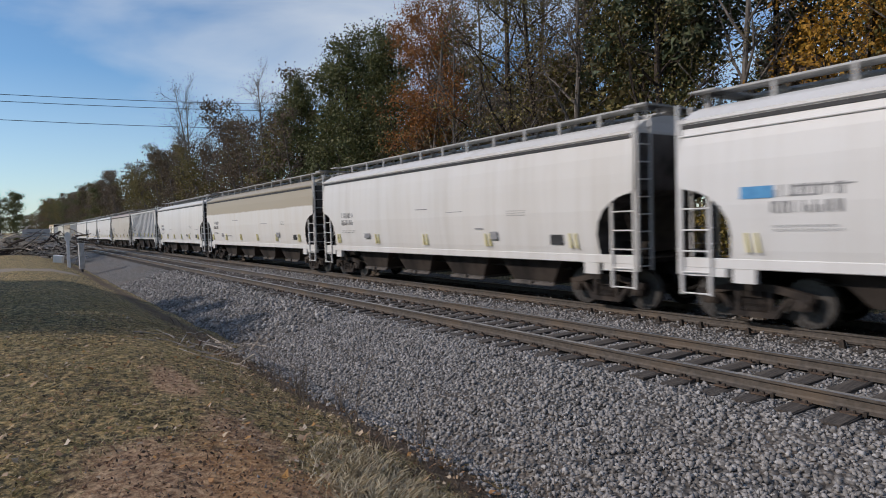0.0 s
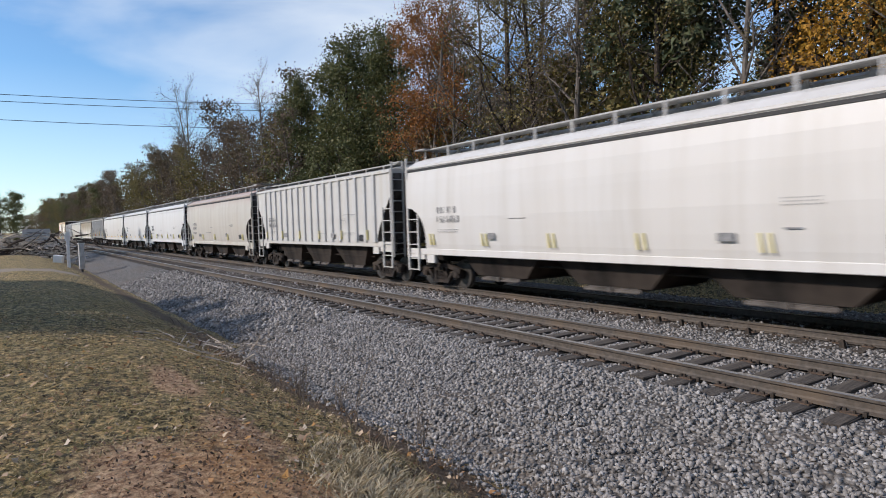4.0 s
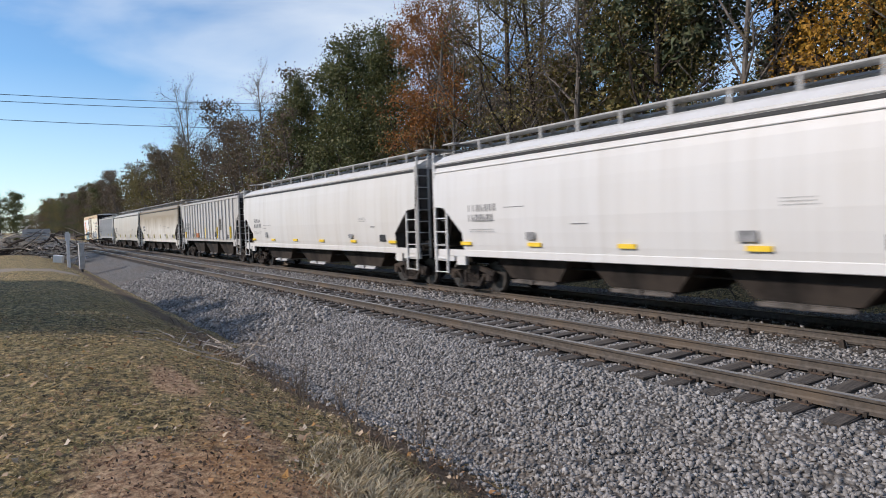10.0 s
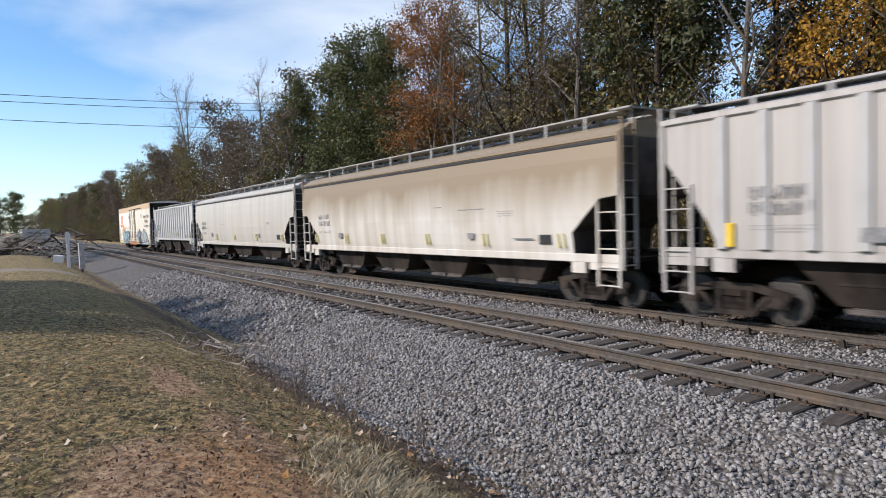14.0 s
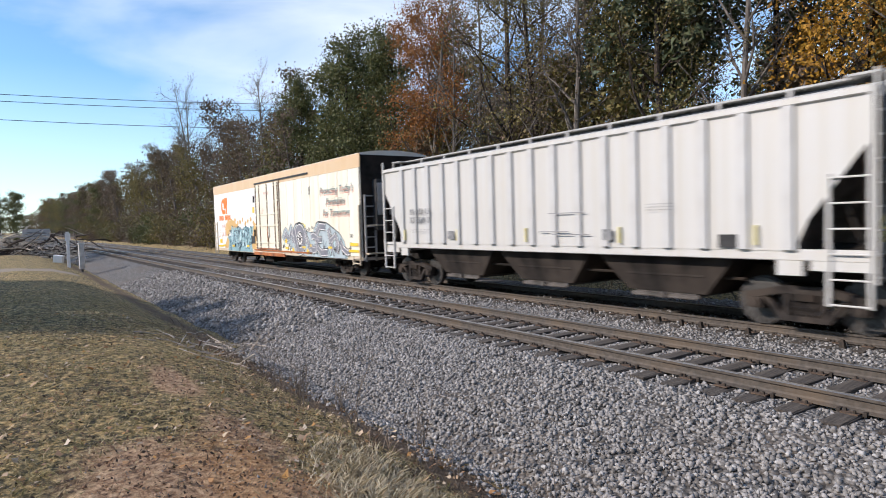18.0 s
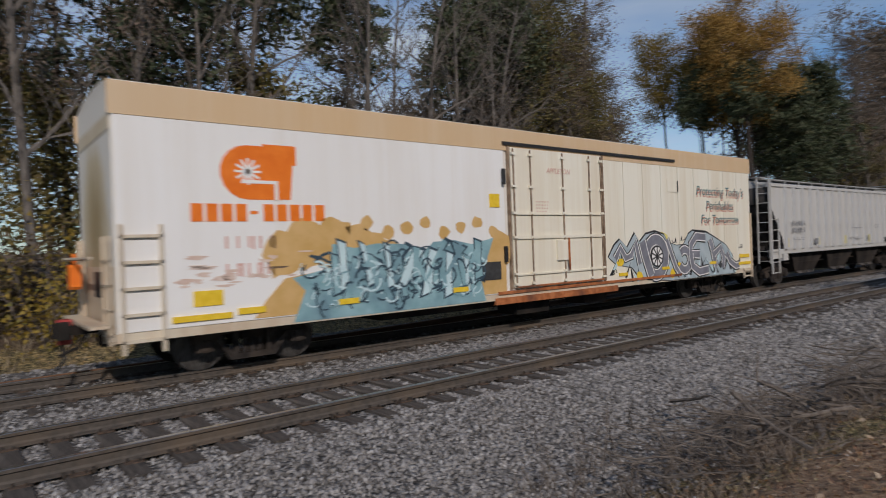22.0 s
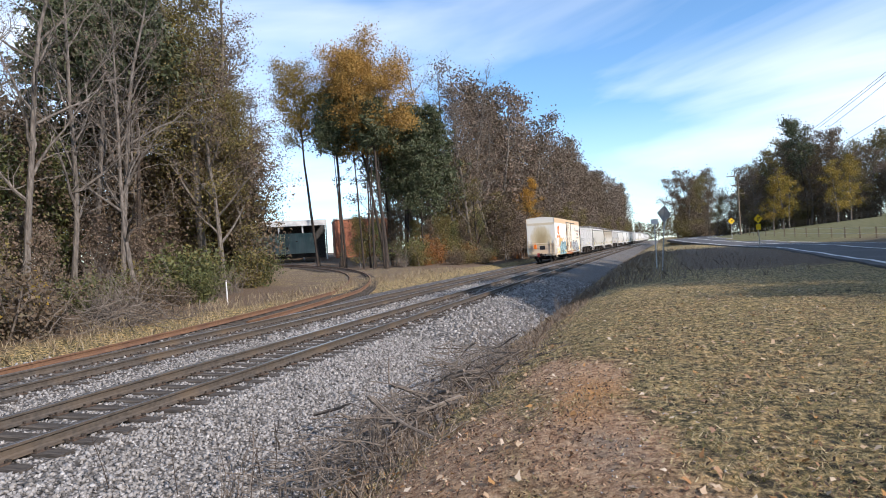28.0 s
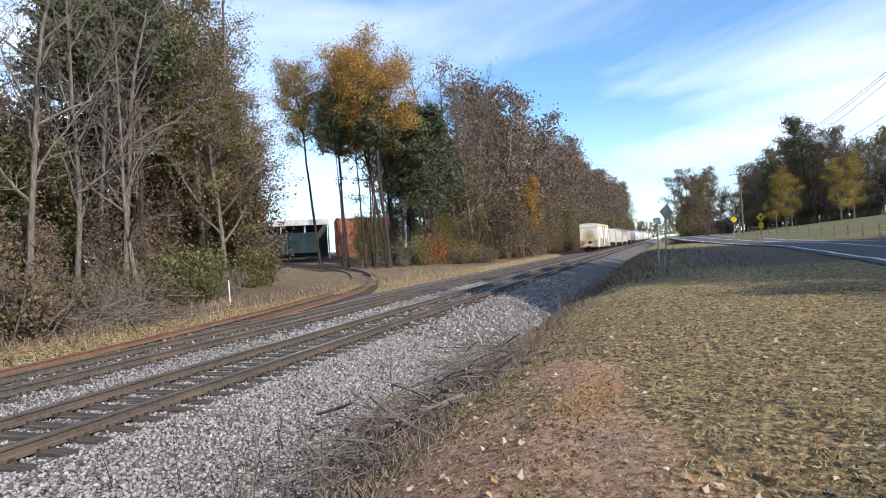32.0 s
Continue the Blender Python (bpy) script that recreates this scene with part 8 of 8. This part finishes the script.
# strays down the foot of the bed
n = 5000
X.append(np.where(RG.uniform(0, 1, n) < 0.75, RG.uniform(-14, 1, n), RG.uniform(1, 16, n))); Y.append(-3.3 - np.abs(RG.normal(0, 0.3, n))); S.append(np.full(n, 0.03))
x, yy, s = np.concatenate(X), np.concatenate(Y), np.concatenate(S)
y = yy + ty(x)
z = np.where(yy < -3.3, gz(x, y), bed_z(x, y)) + RG.uniform(-0.4, 0.5, len(x)) * s
v, f = stones(x, y, z, s)
st = part("ballast_stones", indexed("ballast_stones", v, f, M["stone"]))
tagged(st, "loose angular grey ballast stones", "stones", kind="stuff")

# clods of red earth and crumbs of dead leaf over the worn ground
x, y = RG.uniform(-14, 14, 26000), RG.uniform(-9.5, -4.2, 26000)
k = RG.uniform(0, 1, 26000) < np.clip(0.10 + 0.9 * bare_soil(x, y), 0, 1) * np.clip(6.0 / np.hypot(x, y + 7.4), 0, 1)
x, y = x[k], y[k]
s = 0.003 + 0.013 * RG.uniform(0, 1, len(x)) ** 3
v, f = stones(x, y, gz(x, y) + s * 0.2, s)
tagged(part("soil_clods", indexed("soil_clods", v, f, M["clod"])), "small clods of red clay soil", "soil", kind="stuff")
# the dark crumbs also stand in for small shadows among the blades
x, y = scatter(120000, -16, 18, -12, -3.7, lambda x, y: np.clip(0.42 + 0.5 * lumps(1.9 * x, 2.3 * y) + 0.3 * bare_soil(x, y), 0.02, 1) * np.clip(5.5 / np.hypot(x, y + 7.4), 0, 1))
n = len(x)
c = np.stack([x, y, gz(x, y) + 0.022 * RG.uniform(0.2, 1.2, n)], 1)
a = RG.uniform(0, TAU, n)
u1 = np.stack([np.cos(a), np.sin(a), RG.normal(0, 0.5, n)], 1) * RG.uniform(0.006, 0.022, (n, 1))
v1 = np.stack([-np.sin(a), np.cos(a), RG.normal(0, 0.6, n)], 1) * RG.uniform(0.004, 0.012, (n, 1))
tagged(part("leaf_crumbs", soup("leaf_crumbs", np.stack([c - u1, c + v1, c + u1, c - v1], 1).reshape(-1, 3), 4, M["crumb"])), "dark crumbled leaves and bits of bark among the grass", "leaves", kind="stuff")

# pebbles on the bare soil
x, y = RG.uniform(-7, 13, 9000), RG.uniform(-7.6, -4.4, 9000)
k = RG.uniform(0, 1, 9000) < bare_soil(x, y) * 0.5
x, y = x[k], y[k]
s = 0.003 + 0.010 * RG.uniform(0, 1, len(x)) ** 3
v, f = stones(x, y, gz(x, y) + s * 0.3, s)
tagged(part("pebbles", indexed("pebbles", v, f, M["stone"])), "small grey pebbles on bare soil", "stones", kind="stuff")

# ---- ties, plates and spikes ----
def tie_mesh(seed, length=2.6):
    r = np.random.default_rng(seed)
    m = Mesh()
    h = length / 2
    for a, b in ((-h, h),):
        ring = [(-0.112, -0.17), (0.112, -0.17), (0.115, -0.012), (0.10, 0.0), (-0.10, 0.0), (-0.115, -0.012)]
        stations = [-h, -h * 0.97, -h * 0.4, h * 0.3, h * 0.97, h]
        v = []
        for i, sx in enumerate(stations):
            k = 0.93 if i in (0, 5) else 1.0
            v += [(p * k + r.normal(0, 0.004), sx, q * (k if q < -0.1 else 1) - (0.006 if i in (0, 5) else 0) + r.normal(0, 0.003)) for p, q in ring]
        f = []
        for i in range(5):
            for j in range(6):
                q = (j + 1) % 6
                f.append((i * 6 + j, i * 6 + q, (i + 1) * 6 + q, (i + 1) * 6 + j))
        f += [tuple(range(6)), tuple(range(30, 36))[::-1]]
        m.add(v, f)
    return m.data("tie", M["tie"])


TIES = [tie_mesh(s) for s in range(5)]
TX = random.Random(3)


def lay_ties(parent, x0, x1, y_mid, dz, near0, near1, drop):
    rest = Mesh()
    k0 = math.ceil(x0 / 0.495)
    for k in range(k0, int(x1 / 0.495)):
        x = k * 0.495 + TX.uniform(-0.02, 0.02)
        y = float(ty(x)) + y_mid + TX.uniform(-0.05, 0.05)
        z = float(tz(x)) + dz - drop + TX.uniform(-0.012, 0.008)
        if near0 < x < near1:
            part("tie", TIES[TX.randrange(5)], None, parent, at=pose(x, y, z, TX.uniform(-0.4, 0.4), 0, TX.uniform(-1.2, 1.2)))
        else:
            rest.box(x - 0.112, x + 0.112, y - 1.3, y + 1.3, z - 0.1, z)
    o = part("distant_ties", rest, M["tie_far"], parent)
    tagged(o, kind="stuff")


lay_ties(near_track, -150, 200, 0.7525, 0.0, -45, 62, 0.178)
lay_ties(far_track, -120, 160, TRAIN_Y, TRAIN_DZ, -22, 48, 0.178)
for i in range(6, len(SPUR) - 1, 1):
    for k in (0.0, 0.36, 0.7):
        p = SPUR[i] * (1 - k) + SPUR[i + 1] * k
        zz = SPUR_Z[i] * (1 - k) + SPUR_Z[i + 1] * k
        part("tie", TIES[TX.randrange(5)], None, spur, at=pose(p[0], p[1], zz - 0.19, 0, 0, math.degrees(math.atan2(sd[i][1], sd[i][0])) + TX.uniform(-2, 2)))
for track, y0, dz in ((near_track, 0.0, 0.0), (far_track, 4.349, TRAIN_DZ)):
    pl, sp = Mesh(), Mesh()
    for k in range(-50, 60):
        x = k * 0.495
        for off in (0.0, GAUGE):
            y = y0 + off + float(ty(x))
            z = float(tz(x)) + dz - 0.176
            pl.box(x - 0.09, x + 0.09, y - 0.17, y + 0.17, z - 0.004, z + 0.012)
            for sx, sy in ((-0.06, -0.095), (0.06, 0.095), (-0.05, 0.13), (0.05, -0.14)):
                sp.box(x + sx - 0.012, x + sx + 0.012, y + sy - 0.014, y + sy + 0.014, z, z + 0.045)
            if k % 2 == 0:
                for e in (-0.13, 0.13):
                    sp.box(x + e - 0.02, x + e + 0.02, y - 0.10, y + 0.10, z - 0.02, z + 0.03)
    tagged(part("tie_plates", pl, M["plate"], track), kind="stuff")
    tagged(part("spikes", sp, M["spike"], track), kind="stuff")
# rail anchors left standing beside the farther track
for x in (-10.35, -8.95, -8.4, -7.85, -7.4, -6.4, -4.75):
    y, z = 4.349 - 0.36 + float(ty(x)), float(tz(x)) + TRAIN_DZ - 0.2
    part("rail_anchor", Mesh().prism([(-0.05, 0.0), (0.05, 0.0), (0.02, 0.14), (-0.03, 0.14)], y - 0.04, y + 0.04, "y"), M["spike"], far_track, at=pose(x, 0, z))
# a worn joint bar on the near rail
part("joint_bar", Mesh().box(-2.9, -2.0, 4.349 - 0.05, 4.349 - 0.012, -0.11, -0.045), M["rusty_rail"], far_track, at=pose(0, 0, TRAIN_DZ - 0.02))


def motions():
    """The train rolls by; its wheels turn while it passes near the bank."""
    times = [k * 1.0 for k in range(33)]
    for car, mid, tc in CARS:
        rows = []
        for t in times:
            x = rear_x(t) + mid
            (xa, xb) = (x - tc, x + tc)
            ya, yb = float(ty(xa)), float(ty(xb))
            za, zb = float(tz(xa)), float(tz(xb))
            yaw = math.degrees(math.atan2(yb - ya, xb - xa))
            dip = -math.degrees(math.atan2(zb - za, xb - xa))
            rows.append((t, pose(x, TRAIN_Y + (ya + yb) / 2, TRAIN_DZ + (za + zb) / 2, 0, dip, yaw)))
        walk(car, rows)
    mids = {car: mid for car, mid, _ in CARS}
    for w, car, sx in SPINS:
        # turning is keyed for the seconds in which the car is near
        z0 = 0.457
        at = [(0.0, 0.0)]
        t = 0.0
        while t < 32.0:
            t2 = min(32.0, t + 1 / 30)
            x = rear_x(t2) + mids[car]
            if abs(x) < 26:
                at.append((t2, at[-1][1] + (rear_x(t2) - rear_x(t)) / z0))
            else:
                at.append((t2, at[-1][1]))
            t = t2
        keep = [at[0]]
        for a, b, c in zip(at, at[1:], at[2:]):
            if not (a[1] == b[1] == c[1]):
                keep.append(b)
        keep.append(at[-1])
        if len(keep) > 2:
            walk(w, [(t, pose(sx, 0, z0, 0, math.degrees(a) % 360, 0)) for t, a in keep])


motions()
